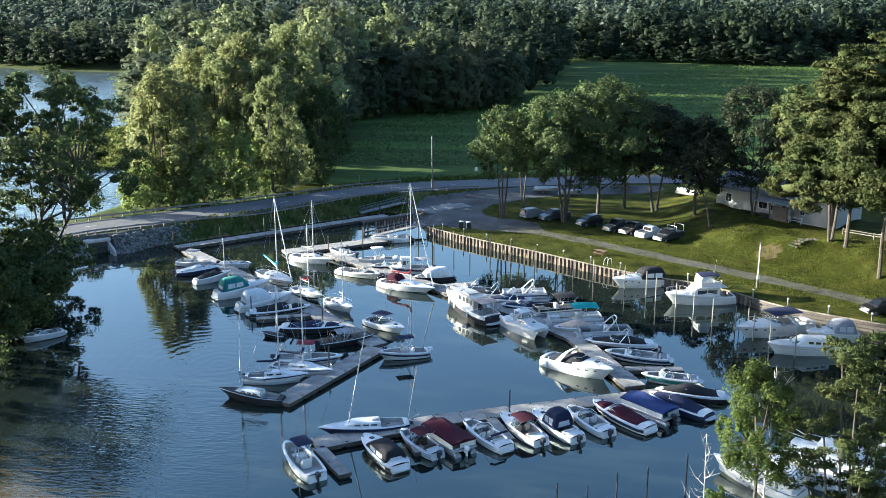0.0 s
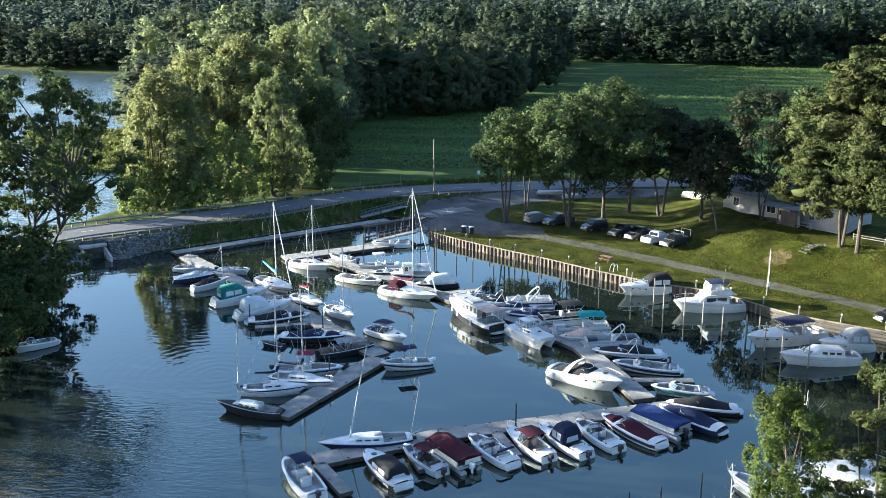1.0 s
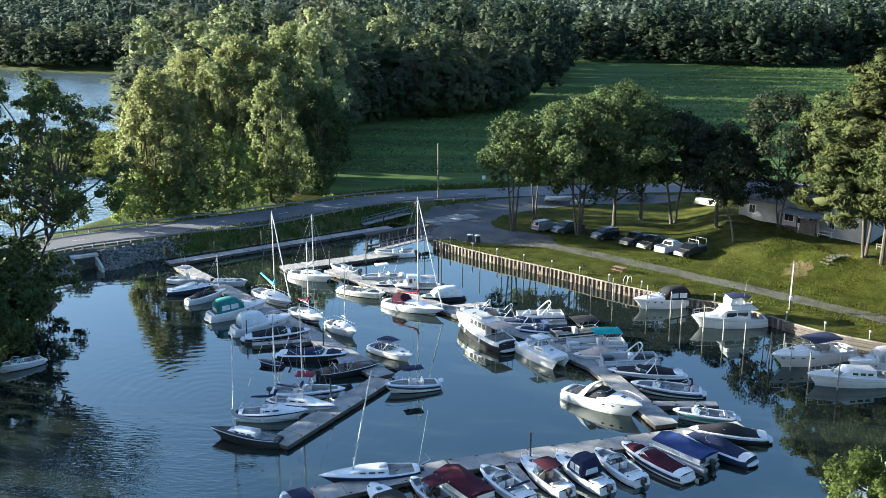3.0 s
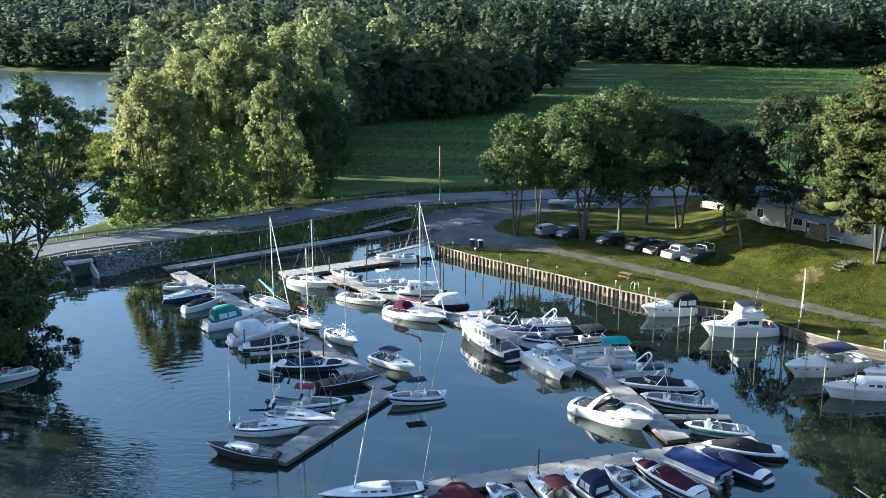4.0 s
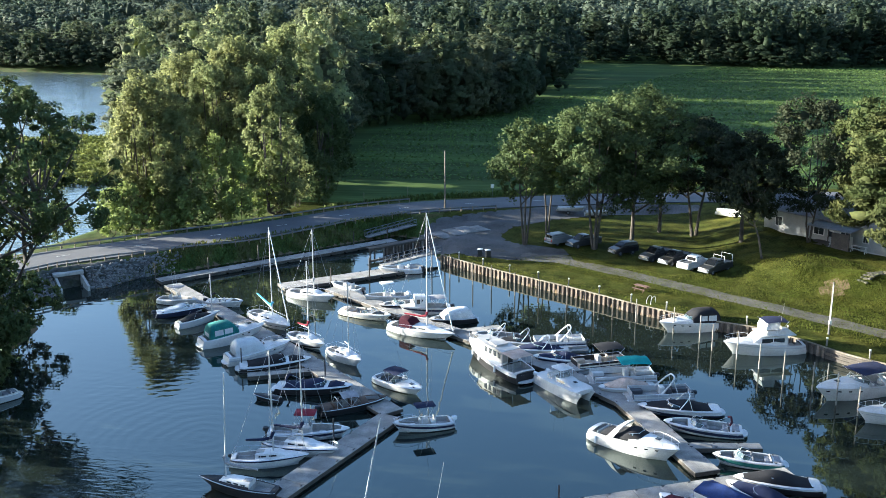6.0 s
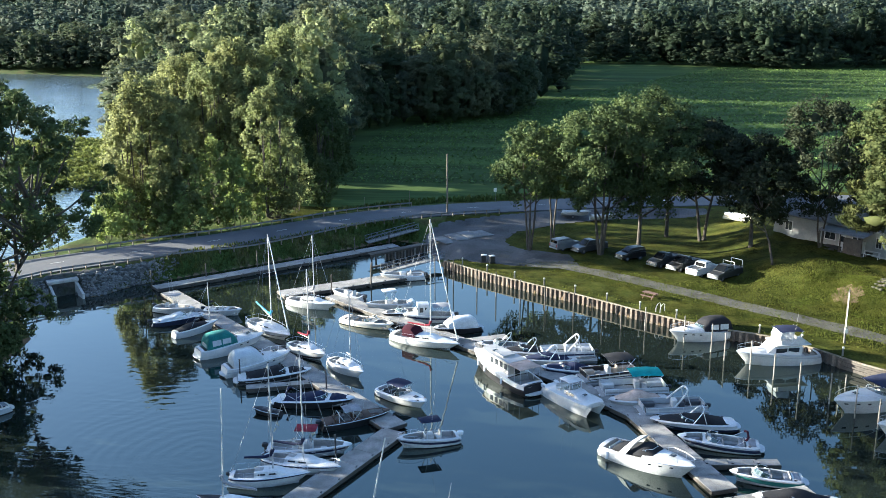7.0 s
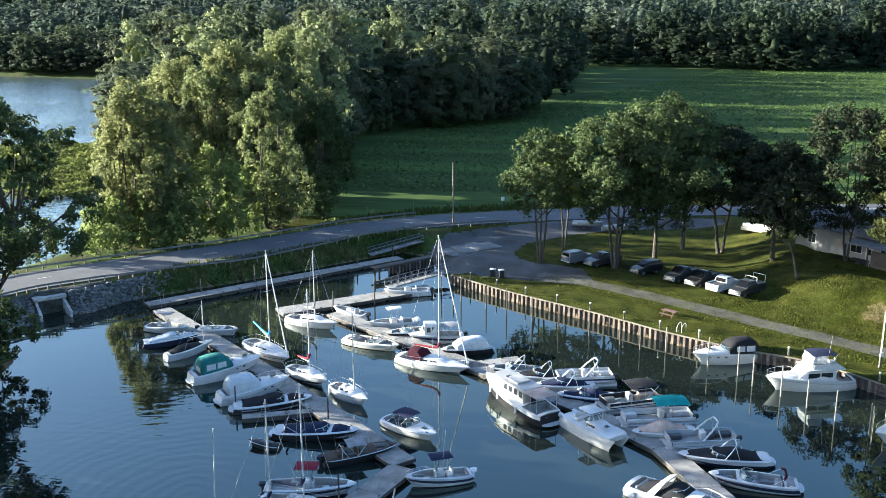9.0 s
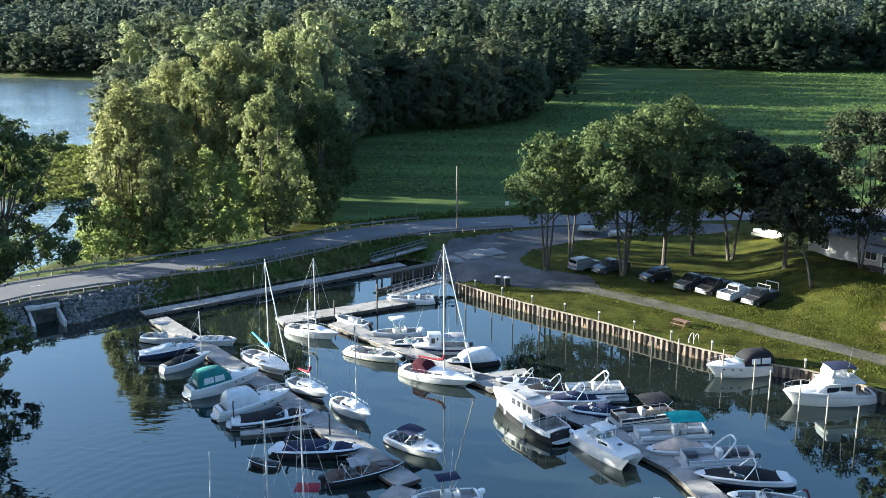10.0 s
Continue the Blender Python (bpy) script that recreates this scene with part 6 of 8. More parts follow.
def lobes_of(kind, r, H, R, base):
    """Centres and radii of the masses of leaves in a crown of height H and half-width R that starts at base."""
    c, q = [], []
    if kind == "pine":
        z = base
        while z < H * 0.98:
            f = 1 - (z - base) / (H - base)
            reach = R * (0.25 + 0.75 * f ** 0.45) * r.uniform(0.7, 1.1)
            n = int(3 + 4 * f)
            a0 = r.uniform(0, 6.28)
            for k in range(n):
                a = a0 + k * 6.28 / n + r.uniform(-0.35, 0.35)
                for e in (0.45, 0.85):
                    d = reach * e * r.uniform(0.85, 1.1)
                    c.append((d * math.cos(a), d * math.sin(a), z + r.uniform(-0.3, 0.4) - 0.05 * d))
                    g = R * (0.16 + 0.10 * f)
                    q.append((g * 1.25, g * 1.25, g * 0.5))
            z += H * r.uniform(0.045, 0.07)
        return np.array(c), np.array(q)
    n = {"broad": 40, "willow": 40, "slim": 26, "bush": 14, "far": 20, "wood": 28, "open": 62}[kind]
    mid, half = (H + base) / 2, (H - base) / 2
    bias = r.uniform(0, 6.28)
    for k in range(n):
        t = (k + 0.5) / n
        zz = 1 - 2 * t * 0.95
        a = k * 2.39996 + r.uniform(-0.5, 0.5)
        flat = math.sqrt(max(0, 1 - zz * zz))
        if kind == "willow" and zz < 0:
            flat = 1 - 0.12 * zz * zz
        elif kind in ("wood", "far") and zz < 0.1:
            flat = 0.92 + 0.2 * max(zz, -0.9)
        wob = (r.uniform(0.35, 1.18) if kind == "open" else r.uniform(0.5, 1.05)) * (1 + 0.14 * math.cos(a - bias) + 0.10 * math.sin(3 * a + 4 * zz + bias))
        wide = (0.95 if zz < 0 else 0.92) if kind != "slim" else (1.0 - 0.35 * max(0, zz))
        c.append((R * flat * wob * wide * math.cos(a), R * flat * wob * wide * math.sin(a), mid + half * zz * 0.90 * r.uniform(0.80, 1.05)))
        g = R * r.uniform(0.18, 0.34) * {"far": 1.3, "wood": 1.2, "bush": 1.3, "slim": 1.15, "open": 0.66}.get(kind, 1.0)
        q.append((g, g, g * (r.uniform(0.9, 1.35) if kind in ("willow", "slim") else r.uniform(0.65, 0.95))))
    return np.array(c), np.array(q)


def crown_arrays(kind, seed, H, R, base, leaf, density, core=0.62):
    """Leaf corners, core corners, their soft normals, and the crown's masses. Each mass carries tufts of leaves on its outer side."""
    r = np.random.default_rng(seed)
    c, q = lobes_of(kind, r, H, R, base)
    heart = np.array((0, 0, base + (H - base) * 0.3))
    rise = {"willow": 1.35, "slim": 1.4, "pine": 0.8}.get(kind, 1.0)
    m = {"pine": 5, "bush": 8, "far": 9, "wood": 11, "open": 6}.get(kind, 10)
    V, N, cores, core_n = [], [], [], []
    for mid, g in zip(c, q):
        n = max(8, int(density * (g[0] * g[2]) / (leaf * leaf)))
        g = g * r.uniform(0.8, 1.25, 3)
        out = unit(mid - heart)
        d = r.normal(0, 1, (m, 3)) + out * 0.9
        d[:, 2] += 0.3
        d = unit(d)
        tuft = mid + d * g * r.uniform(0.7, 1.12, (m, 1))
        size = 0.42 * g * r.uniform(0.6, 1.35, (m, 1)) * (1, 1, rise)
        k = r.integers(0, m, n)
        e = r.normal(0, 1, (n, 3))
        e[:, 2] += 0.2
        e = unit(e)
        p = tuft[k] + e * size[k] * np.sqrt(r.uniform(0.1, 1.15, (n, 1)))
        crown_side, ruffle = (1.15, 0.2) if kind in ("wood", "far") else (0.45, 0.55)
        soft = unit(e * 0.5 + d[k] * 0.5 + out * crown_side + r.normal(0, ruffle, (n, 3)))
        V.append(leaf_faces(r, p, soft, leaf, 2.2 if kind == "pine" else 1.1, 0.5))
        N.append(np.repeat(soft, 3, 0))
        cores.append(ICO_V * r.uniform(0.7, 1.1, (12, 1)) * g * core + mid)
        core_n.append(unit(ICO_V + out * 0.5))
    V, N = np.concatenate(V), np.concatenate(N)
    if kind in ("wood", "far", "willow"):
        # no leaves grow in the dark heart of the crown
        mid = V.reshape(-1, 3, 3).mean(1)
        deep = np.hypot(np.hypot(mid[:, 0], mid[:, 1]) / R, np.minimum(0, (H - mid[:, 2]) / (H - base) - 0.5) * 2) < 0.48
        V, N = V[np.repeat(~deep, 3)], N[np.repeat(~deep, 3)]
        k0 = 0.34
        for z in (0.25, 0.5, 0.66) if kind != "willow" else ():
            cores.append(ICO_V * r.uniform(0.6, 1.1, (12, 1)) * (R * k0 * (1 if z < 0.6 else 0.75), R * k0 * (1 if z < 0.6 else 0.75), (H - base) * 0.24) + (0, 0, base + (H - base) * z))
            core_n.append(ICO_V)
    tri = [(0, i, i % 5 + 1) for i in range(1, 6)] + [(11, i % 5 + 6, i + 5) for i in range(1, 6)]
    tri += [(i, i + 5, i % 5 + 1) for i in range(1, 6)] + [(i % 5 + 1, i + 5, i % 5 + 6) for i in range(1, 6)]
    C = np.concatenate(cores)
    T = np.concatenate([np.array(tri) + 12 * k for k in range(len(C) // 12)])
    return V, N, C, np.concatenate(core_n), T, c


def leaf_mesh(name, V, N, C, CN, T, mats, tone):
    """One mesh of leaves and cores with soft normals; tone: the material of each face."""
    me = bpy.data.meshes.new(name)
    verts = np.concatenate([V, C]).astype(np.float32)
    loops = np.concatenate([np.arange(len(V)), (T + len(V)).ravel()]).astype(np.int32)
    me.vertices.add(len(verts))
    me.vertices.foreach_set("co", verts.ravel())
    me.loops.add(len(loops))
    me.loops.foreach_set("vertex_index", loops)
    me.polygons.add(len(loops) // 3)
    me.polygons.foreach_set("loop_start", np.arange(0, len(loops), 3, dtype=np.int32))
    me.update(calc_edges=True)
    me.shade_smooth()
    soft = me.attributes.new("custom_normal", "FLOAT_VECTOR", "POINT")
    soft.data.foreach_set("vector", np.concatenate([N, CN]).astype(np.float32).ravel())
    for mat in mats:
        me.materials.append(mat)
    me.polygons.foreach_set("material_index", tone.astype(np.int32))
    return me


def crown_mesh(name, kind, seed, H, R, base, leaf, density, mat, core=0.62):
    V, N, C, CN, T, c = crown_arrays(kind, seed, H, R, base, leaf, density, core)
    return leaf_mesh(name, V, N, C, CN, T, [mat], np.zeros(len(V) // 3 + len(T))), c


def limb_shape(r, c, H, base, r0, stems=1, spread=0.0, limbs=9, lean=(0, 0)):
    s = Shape()
    tops = []
    for k in range(stems):
        a = k * 6.28 / max(1, stems) + 0.6
        dx, dy = spread * math.cos(a), spread * math.sin(a)
        if stems == 1:
            dx = dy = 0
        top = Vector((dx + lean[0], dy + lean[1], H * 0.78))
        pts = [Vector((dx * 0.12, dy * 0.12, -0.5)), Vector((dx * 0.2, dy * 0.2, 0.3)), Vector((dx * 0.5 + lean[0] * 0.3 + r.uniform(-0.15, 0.15), dy * 0.5 + lean[1] * 0.3, base * 0.6)),
               Vector((dx * 0.8 + lean[0] * 0.7, dy * 0.8 + lean[1] * 0.7, base * 1.1)), top]
        s.tube(pts, r0 * (1.0 if stems == 1 else 0.72), 8, r0 * 0.22)
        tops.append(pts)
    c = c + np.array((lean[0] * 0.8, lean[1] * 0.8, 0))
    order = r.permutation(len(c))[:limbs]
    for j in order:
        pts = tops[int(j) % stems]
        p = pts[3].lerp(pts[2], r.uniform(0, 0.8)) if c[j][2] < H * 0.6 else pts[3].lerp(pts[4], r.uniform(0.0, 0.5))
        e = Vector(c[j])
        m = p.lerp(e, 0.5) + Vector((0, 0, -0.04 * (e - p).length))
        s.tube([p, m, e], r0 * 0.38, 6, r0 * 0.1)
    return s


def tree(name, label, x, y, H, R, base, kind="broad", mat=None, leaf=0.30, density=9.0, r0=0.28, stems=1, spread=0.0, seed=1, lean=(0, 0), limbs=10, turn=0.0, group="trees", z=None, bark=None, core=0.34):
    t = thing(name, pose(x, y, height_at(x, y) - 0.05 if z is None else z, 0, 0, turn), label, "tree", group)
    r = np.random.default_rng(seed + 500)
    me, c = crown_mesh("crown", kind, seed, H, R, base, leaf, density, mat or MAPLE, core)
    part("trunk", limb_shape(r, c, H, base, r0, stems, spread, limbs, lean), bark or BARK, t)
    part("crown", me, None, t, m=pose(lean[0] * 0.8, lean[1] * 0.8, 0))
    return t


# lawn trees
tree("maple_tree", "slender green tree with thin bare trunks on the lawn", -6.0, 160.8, 18.4, 5.8, 8.0, "broad", MAPLE, 0.23, 8, 0.30, 3, 1.3, 11)
tree("maple_tree", "slender bright green tree beside the gravel lot", -2.6, 163.6, 18.0, 4.4, 7.6, "broad", SHRUB, 0.23, 8, 0.28, 2, 0.9, 12)
tree("maple_tree", "tall green lawn tree with several stems", 4.6, 159.6, 21.4, 7.2, 6.8, "broad", MAPLE, 0.23, 8, 0.42, 3, 1.5, 13)
tree("maple_tree", "tall full green lawn tree", 10.4, 162.8, 22.8, 7.9, 6.4, "broad", MAPLE, 0.23, 8, 0.44, 1, 0, 14)
tree("maple_tree", "broad dark green lawn tree", 15.4, 171.0, 21.0, 7.4, 6.2, "broad", MAPLE, 0.23, 8, 0.42, 1, 0, 15)
tree("maple_tree", "broad dark green lawn tree with forked trunk", 20.6, 168.8, 18.0, 7.8, 6.6, "broad", SHADEDMAPLE, 0.23, 8, 0.46, 2, 2.2, 16)
tree("maple_tree", "low dark tree with a leaning slender trunk", 27.4, 150.4, 13.2, 4.2, 4.6, "broad", SHADEDMAPLE, 0.23, 8, 0.22, 1, 0, 17, lean=(-1.2, 5.0))
tree("maple_tree", "dark lawn tree close to the house", 26.4, 160.5, 16.0, 6.0, 5.6, "broad", SHADEDMAPLE, 0.23, 8, 0.42, 1, 0, 18)
tree("maple_tree", "dark green tree in front of the house", 35.4, 157.4, 20.4, 7.0, 4.6, "broad", SHADEDMAPLE, 0.23, 8, 0.28, 2, 1.2, 19)
tree("pine_tree", "tall layered green pine on the grassy slope", 45.0, 138.6, 28.5, 10.2, 9.0, "pine", PINE, 0.20, 10, 0.40, 1, 0, 21, limbs=30, core=0.5)
tree("maple_tree", "tall leafy tree with bare lower trunk on the slope", 46.8, 128.6, 24.0, 7.4, 9.0, "broad", PINE, 0.23, 8, 0.36, 1, 0, 22)
tree("pine_tree", "tall layered green pine on the grassy slope", 51.5, 142.0, 31.0, 8.8, 9.0, "pine", PINE, 0.20, 10, 0.42, 1, 0, 23, limbs=30, core=0.5)
tree("maple_tree", "tall dense olive-green tree beside the pines", 43.6, 141.6, 26.5, 8.2, 8.0, "broad", PINE, 0.24, 9, 0.40, 2, 1.6, 27, core=0.5)
tree("maple_tree", "tall leafy tree near the house", 46.0, 150.0, 23.0, 6.8, 7.4, "broad", MAPLE, 0.25, 8, 0.36, 1, 0, 24)
tree("maple_tree", "tall leafy tree on the grassy slope", 56.0, 130.0, 26.0, 7.4, 8.0, "broad", MAPLE, 0.30, 7, 0.40, 1, 0, 25)

# unseen trees right of the view, added to darken reflections in the basin
for k, (x, y, H, R) in enumerate(((60.0, 116.0, 27.0, 7.0), (56.0, 106.0, 29.0, 7.0), (52.0, 97.0, 30.0, 6.6), (50.0, 88.0, 30.0, 7.0), (46.5, 78.0, 29.0, 7.0), (43.0, 67.0, 28.0, 7.0), (38.0, 57.5, 27.0, 6.4))):
    tree("maple_tree", "unseen tall dark tree added beside the basin for its reflection", x, y, H, R, 1.0, "broad", PINE, 0.5, 9, 0.4, 1, 0, 401 + k)

# left bank trees
tree("maple_tree", "large open-branched tree on the bank beside the road", -65.2, 114.2, 29.0, 9.6, 10.5, "open", MAPLE, 0.22, 10, 0.50, 2, 2.4, 31, limbs=40, core=0.3, lean=(5.6, -1.0))
tree("maple_tree", "large open-branched tree on the bank beside the road", -70.6, 112.2, 29.0, 7.4, 14.0, "open", MAPLE, 0.25, 9, 0.40, 1, 0, 41, limbs=24, core=0.3)
tree("maple_tree", "large dark tree on the wooded bank", -69.5, 103.0, 14.0, 6.0, 3.0, "broad", MAPLE, 0.34, 6, 0.40, 1, 0, 32)
tree("maple_tree", "large dark tree on the wooded bank", -66.5, 92.0, 24.0, 7.4, 3.0, "broad", MAPLE, 0.36, 6, 0.40, 1, 0, 33)
tree("maple_tree", "large dark tree on the wooded bank", -65.0, 81.0, 26.0, 7.6, 3.0, "broad", MAPLE, 0.36, 5, 0.40, 1, 0, 34)
tree("maple_tree", "large dark tree on the wooded bank", -63.0, 69.0, 27.0, 8.0, 3.0, "broad", MAPLE, 0.38, 5, 0.40, 1, 0, 35)
tree("maple_tree", "large dark tree on the wooded bank", -62.0, 56.0, 27.0, 8.0, 3.0, "broad", MAPLE, 0.40, 5, 0.40, 1, 0, 36)
tree("maple_tree", "large dark tree on the wooded bank", -72.0, 62.0, 27.0, 8.0, 5.0, "broad", MAPLE, 0.40, 5, 0.40, 1, 0, 37)
for k, (x, y, H, R) in enumerate(((-64.4, 117.2, 8.5, 3.6), (-63.6, 112.0, 9.5, 4.4), (-62.6, 105.6, 10.5, 5.0), (-61.6, 98.0, 10.5, 5.2), (-59.6, 89.0, 10.0, 5.0), (-62.0, 108.6, 5.0, 3.4), (-61.4, 101.8, 5.5, 3.6), (-60.0, 93.8, 5.5, 3.6),  (-58.2, 79.5, 11.0, 4.6), (-56.4, 70.0, 11.0, 4.6), (-67.4, 122.0, 2.4, 2.0), (-68.4, 107.6, 13.0, 4.6), (-67.6, 114.6, 13.5, 4.4), (-67.0, 99.0, 14.0, 4.8))):
    tree("shrub", "dense dark shrub overhanging the water edge", x, y, H, R, 0.2, "bush", MAPLE, 0.26, 10, 0.12, 3, 0.8, 60 + k, limbs=4, group="bank shrubs")

# unseen trees on the river side of the road, added to shade the causeway
for k, (x, y, H, R) in enumerate(((-88.0, 126.5, 13.5, 4.6), (-91.0, 118.5, 14.0, 5.4), (-94.5, 110.0, 14.0, 5.6), (-86.6, 133.0, 12.0, 3.4))):
    tree("maple_tree", "unseen leafy tree added on the river side to shade the road", x, y, H, R, 1.0, "broad", MAPLE, 0.46, 8, 0.3, 1, 0, 45 + k)

# willows and poplars behind the road
W = "pale olive-green willow behind the road"
for k, (x, y, H, R, b) in enumerate(((-68.0, 165.4, 25.6, 6.0, 1.0), (-63.6, 165.6, 19.5, 4.2, 1.0), (-70.6, 167.6, 21.5, 4.8, 1.2), (-66.0, 193.0, 26.0, 6.0, 2.0),
                                     (-50.0, 176.6, 24.0, 4.4, 0.6), (-57.5, 192.0, 24.0, 5.6, 2.0), (-63.0, 199.0, 29.5, 6.6, 3.0), (-77.5, 192.0, 21.5, 5.2, 1.2),
                                     (-55.0, 204.0, 31.5, 6.6, 4.0), (-74.0, 202.0, 27.0, 6.4, 3.0), (-46.0, 199.0, 19.0, 5.0, 1.2), (-84.0, 204.0, 20.0, 5.4, 1.2))):
    tree("willow_tree", W, x, y, H, R, b, "willow", GOLDWILLOW if k in (0, 2, 6, 9) else MAPLE if k == 10 else WILLOW, 0.23, 12, 0.42, 2, 1.6, 80 + k, limbs=8, group="willows behind the road", core=0.42)
for k, (x, y, H, R) in enumerate(((-71.6, 158.8, 7.5, 2.6), (-69.6, 160.5, 8.5, 3.0), (-65.5, 164.0, 9.5, 3.0), (-61.5, 167.6, 11.5, 3.2), (-58.0, 170.6, 15.5, 3.0), (-54.6, 175.0, 10.5, 3.2), (-51.0, 178.6, 12.5, 3.2), (-47.4, 182.0, 13.0, 3.0),
                                  (-43.6, 186.6, 9.0, 3.0), (-53.6, 167.6, 12.6, 2.8), (-62.6, 163.6, 8.0, 2.8), (-67.4, 158.6, 4.0, 2.2), (-63.4, 161.6, 4.4, 2.4),
                                  (-59.4, 165.0, 4.6, 2.4), (-55.8, 168.6, 4.4, 2.4), (-52.2, 172.4, 4.8, 2.4), (-48.8, 176.6, 4.6, 2.4))):
    tree("young_tree", "bright green young tree beside the road", x, y, H, R, 0.5, "slim" if H > 5 else "bush", SHRUB if x < -50 else WILLOW if x < -46 else MAPLE, 0.28, 9, 0.12, 2, 0.6, 100 + k, limbs=4, group="young trees by the road")
tree("young_tree", "small dark leafy tree on the river edge", -76.5, 151.5, 7.5, 2.8, 1.2, "slim", MAPLE, 0.28, 6, 0.14, 2, 0.6, 125, limbs=6)

SAPLING = leaves("sapling_leaves", (0.056, 0.080, 0.018), (0.072, 0.096, 0.022), 0.25, 0.4)
# foreground tree and pine
tree("young_tree", "tall slim bright green tree on the near bank", 12.6, 38.8, 21.2, 1.65, 15.6, "slim", SAPLING, 0.065, 13.0, 0.16, 1, 0, 131, limbs=16)
tree("pine_tree", "dark layered pine on the near bank", 16.6, 37.6, 23.5, 3.9, 6.0, "pine", PINE, 0.055, 7, 0.26, 1, 0, 132, limbs=40, core=0.25)
tree("young_tree", "bright green young tree on the near bank", 11.0, 39.6, 14.6, 1.1, 10.5, "slim", SAPLING, 0.06, 7, 0.10, 1, 0, 134, limbs=8)
dead = material("dead_branch", (0.36, 0.32, 0.27), 0.9, vary=0.2)
for k, (x, y, a, hh0) in enumerate(((13.2, 39.6, 40, 21.0), (10.6, 39.4, 160, 17.5))):
    t = thing("bare_sapling", pose(x, y, 1.2, 0, 0, a), "leafless grey sapling with thin branches", "tree")
    r = np.random.default_rng(140 + k)
    s = Shape()
    s.tube([(0, 0, -0.4), (0.1, 0.1, hh0 * 0.5), (0.3, 0.1, hh0)], 0.09, 6, 0.015)
    for j in range(16):
        z = hh0 * (0.62 + 0.36 * j / 16)
        d = Vector((r.uniform(-1, 1), r.uniform(-1, 1), r.uniform(0.3, 0.9))) * r.uniform(0.7, 1.4)
        p0 = Vector((0.25, 0.1, z))
        s.tube([p0, p0 + d * 0.6, p0 + d + Vector((0, 0, 0.3))], 0.025, 4, 0.006)
        for q in range(3):
            s.tube([p0 + d * (0.4 + 0.2 * q), p0 + d * (0.4 + 0.2 * q) + Vector((r.uniform(-0.4, 0.4), r.uniform(-0.4, 0.4), r.uniform(0, 0.5)))], 0.010, 3, 0.004)
    part("branch", s, dead, t)


# ---- woods ----
def woods(name, label, spots, kind, mat, leaf, density, seed, core=0.72):
    """A stand of many trees: spots of x, y, height and half-width."""
    r = np.random.default_rng(seed)
    kinds = [crown_arrays(kind, seed + j, 24.0, 6.0, 0.2, leaf, density, core)[:5] for j in range(7)]
    mats = mat if isinstance(mat, list) else [mat]
    tone, leaf_tone, core_tone = r.integers(0, len(mats), len(spots)), [], []
    Vs, Ns, Cs, CNs, Ts = [], [], [], [], []
    nc = 0
    gz = ground_height([(a, b) for a, b, _, _ in spots])
    for (x, y, H, R), z, k in zip(spots, gz, tone):
        V, N, C, CN, T = kinds[r.integers(7)]
        a = r.uniform(0, 6.28)
        m = np.array([[math.cos(a), -math.sin(a), 0], [math.sin(a), math.cos(a), 0], [0, 0, 1]])
        f = np.array([R / 6.0, R / 6.0, H / 24])
        Vs.append((V * f) @ m.T + (x, y, z))
        Cs.append((C * f) @ m.T + (x, y, z))
        Ns.append(N @ m.T)
        CNs.append(CN @ m.T)
        Ts.append(T + nc)
        leaf_tone.append(np.full(len(V) // 3, k))
        core_tone.append(np.full(len(T), k))
        nc += len(C)
    join = np.concatenate
    me = leaf_mesh(name, join(Vs), join(Ns), join(Cs), join(CNs), join(Ts), mats, join(leaf_tone + core_tone))
    return tagged(new(name, me), label, "woods", kind="stuff")


def scatter(poly, gap, seed, hr, rr, jitter=0.45):
    r = np.random.default_rng(seed)
    poly = np.array(poly, float)
    (x0, y0), (x1, y1) = poly.min(0), poly.max(0)
    out = []
    for j, y in enumerate(np.arange(y0, y1, gap * 0.87)):
        for x in np.arange(x0 + (j % 2) * gap / 2, x1, gap):
            p = np.array([x, y]) + r.uniform(-jitter, jitter, 2) * gap
            if inside(p[None], poly)[0]:
                out.append((p[0], p[1], r.uniform(*hr), r.uniform(*rr)))
    return out


near_wood = [(-52, 207), (-55, 240), (-60, 282), (-49, 301), (-36, 308), (-23, 317), (-14, 332), (-14, 352), (-30, 372), (-80, 385), (-130, 345), (-118, 268), (-98, 222), (-80, 206)]
stand = [(x, y, H * (0.84 if x > -45 else 0.74 if x < -72 and y < 255 else 1.0), R) for x, y, H, R in scatter(near_wood, 14.5, 3, (20, 36), (6.0, 10.0))]
woods("woods", "dense leafy green woods beside the field", [q for q in stand if q[2] < 27], "wood", WOODS, 0.36, 8.6, 300, 0.6)
# only the tallest crowns take the paler, sunlit-looking leaf colours
woods("poplar_woods", "tall poplars and willows among the woods, coloured pale as sunlit crowns", [q for q in stand if q[2] >= 27], "wood", [SUNLITPOPLAR, WOODS[2], WOODS[0]], 0.36, 8.6, 306, 0.5)
edge = [(x, y, h, 4.5) for (x, y), h in zip(spline([(-53, 232), (-57, 270), (-57, 284), (-46, 299), (-32, 306), (-23, 316), (-13, 331), (-12, 350)], 7), [14, 17, 12, 18, 15, 20, 13, 17, 19, 14, 16, 18, 15, 20, 17, 14, 16, 19, 18, 15, 17, 20, 16, 18, 15, 17, 19])]
woods("woods_edge", "dark leafy undergrowth along the woods", edge, "wood", WOODS, 0.40, 7.0, 320, 0.6)
woods("far_hills", "hazy wooded hills on the horizon", scatter([(-620, 905), (520, 905), (560, 1010), (-680, 1010)], 34, 12, (20, 32), (13, 19)), "far", HAZYWOODS, 1.6, 4.2, 365, 0.5)
shore = spline([(-182, 455), (-198, 478), (-214, 491), (-250, 494), (-300, 512), (-400, 558)], 9)
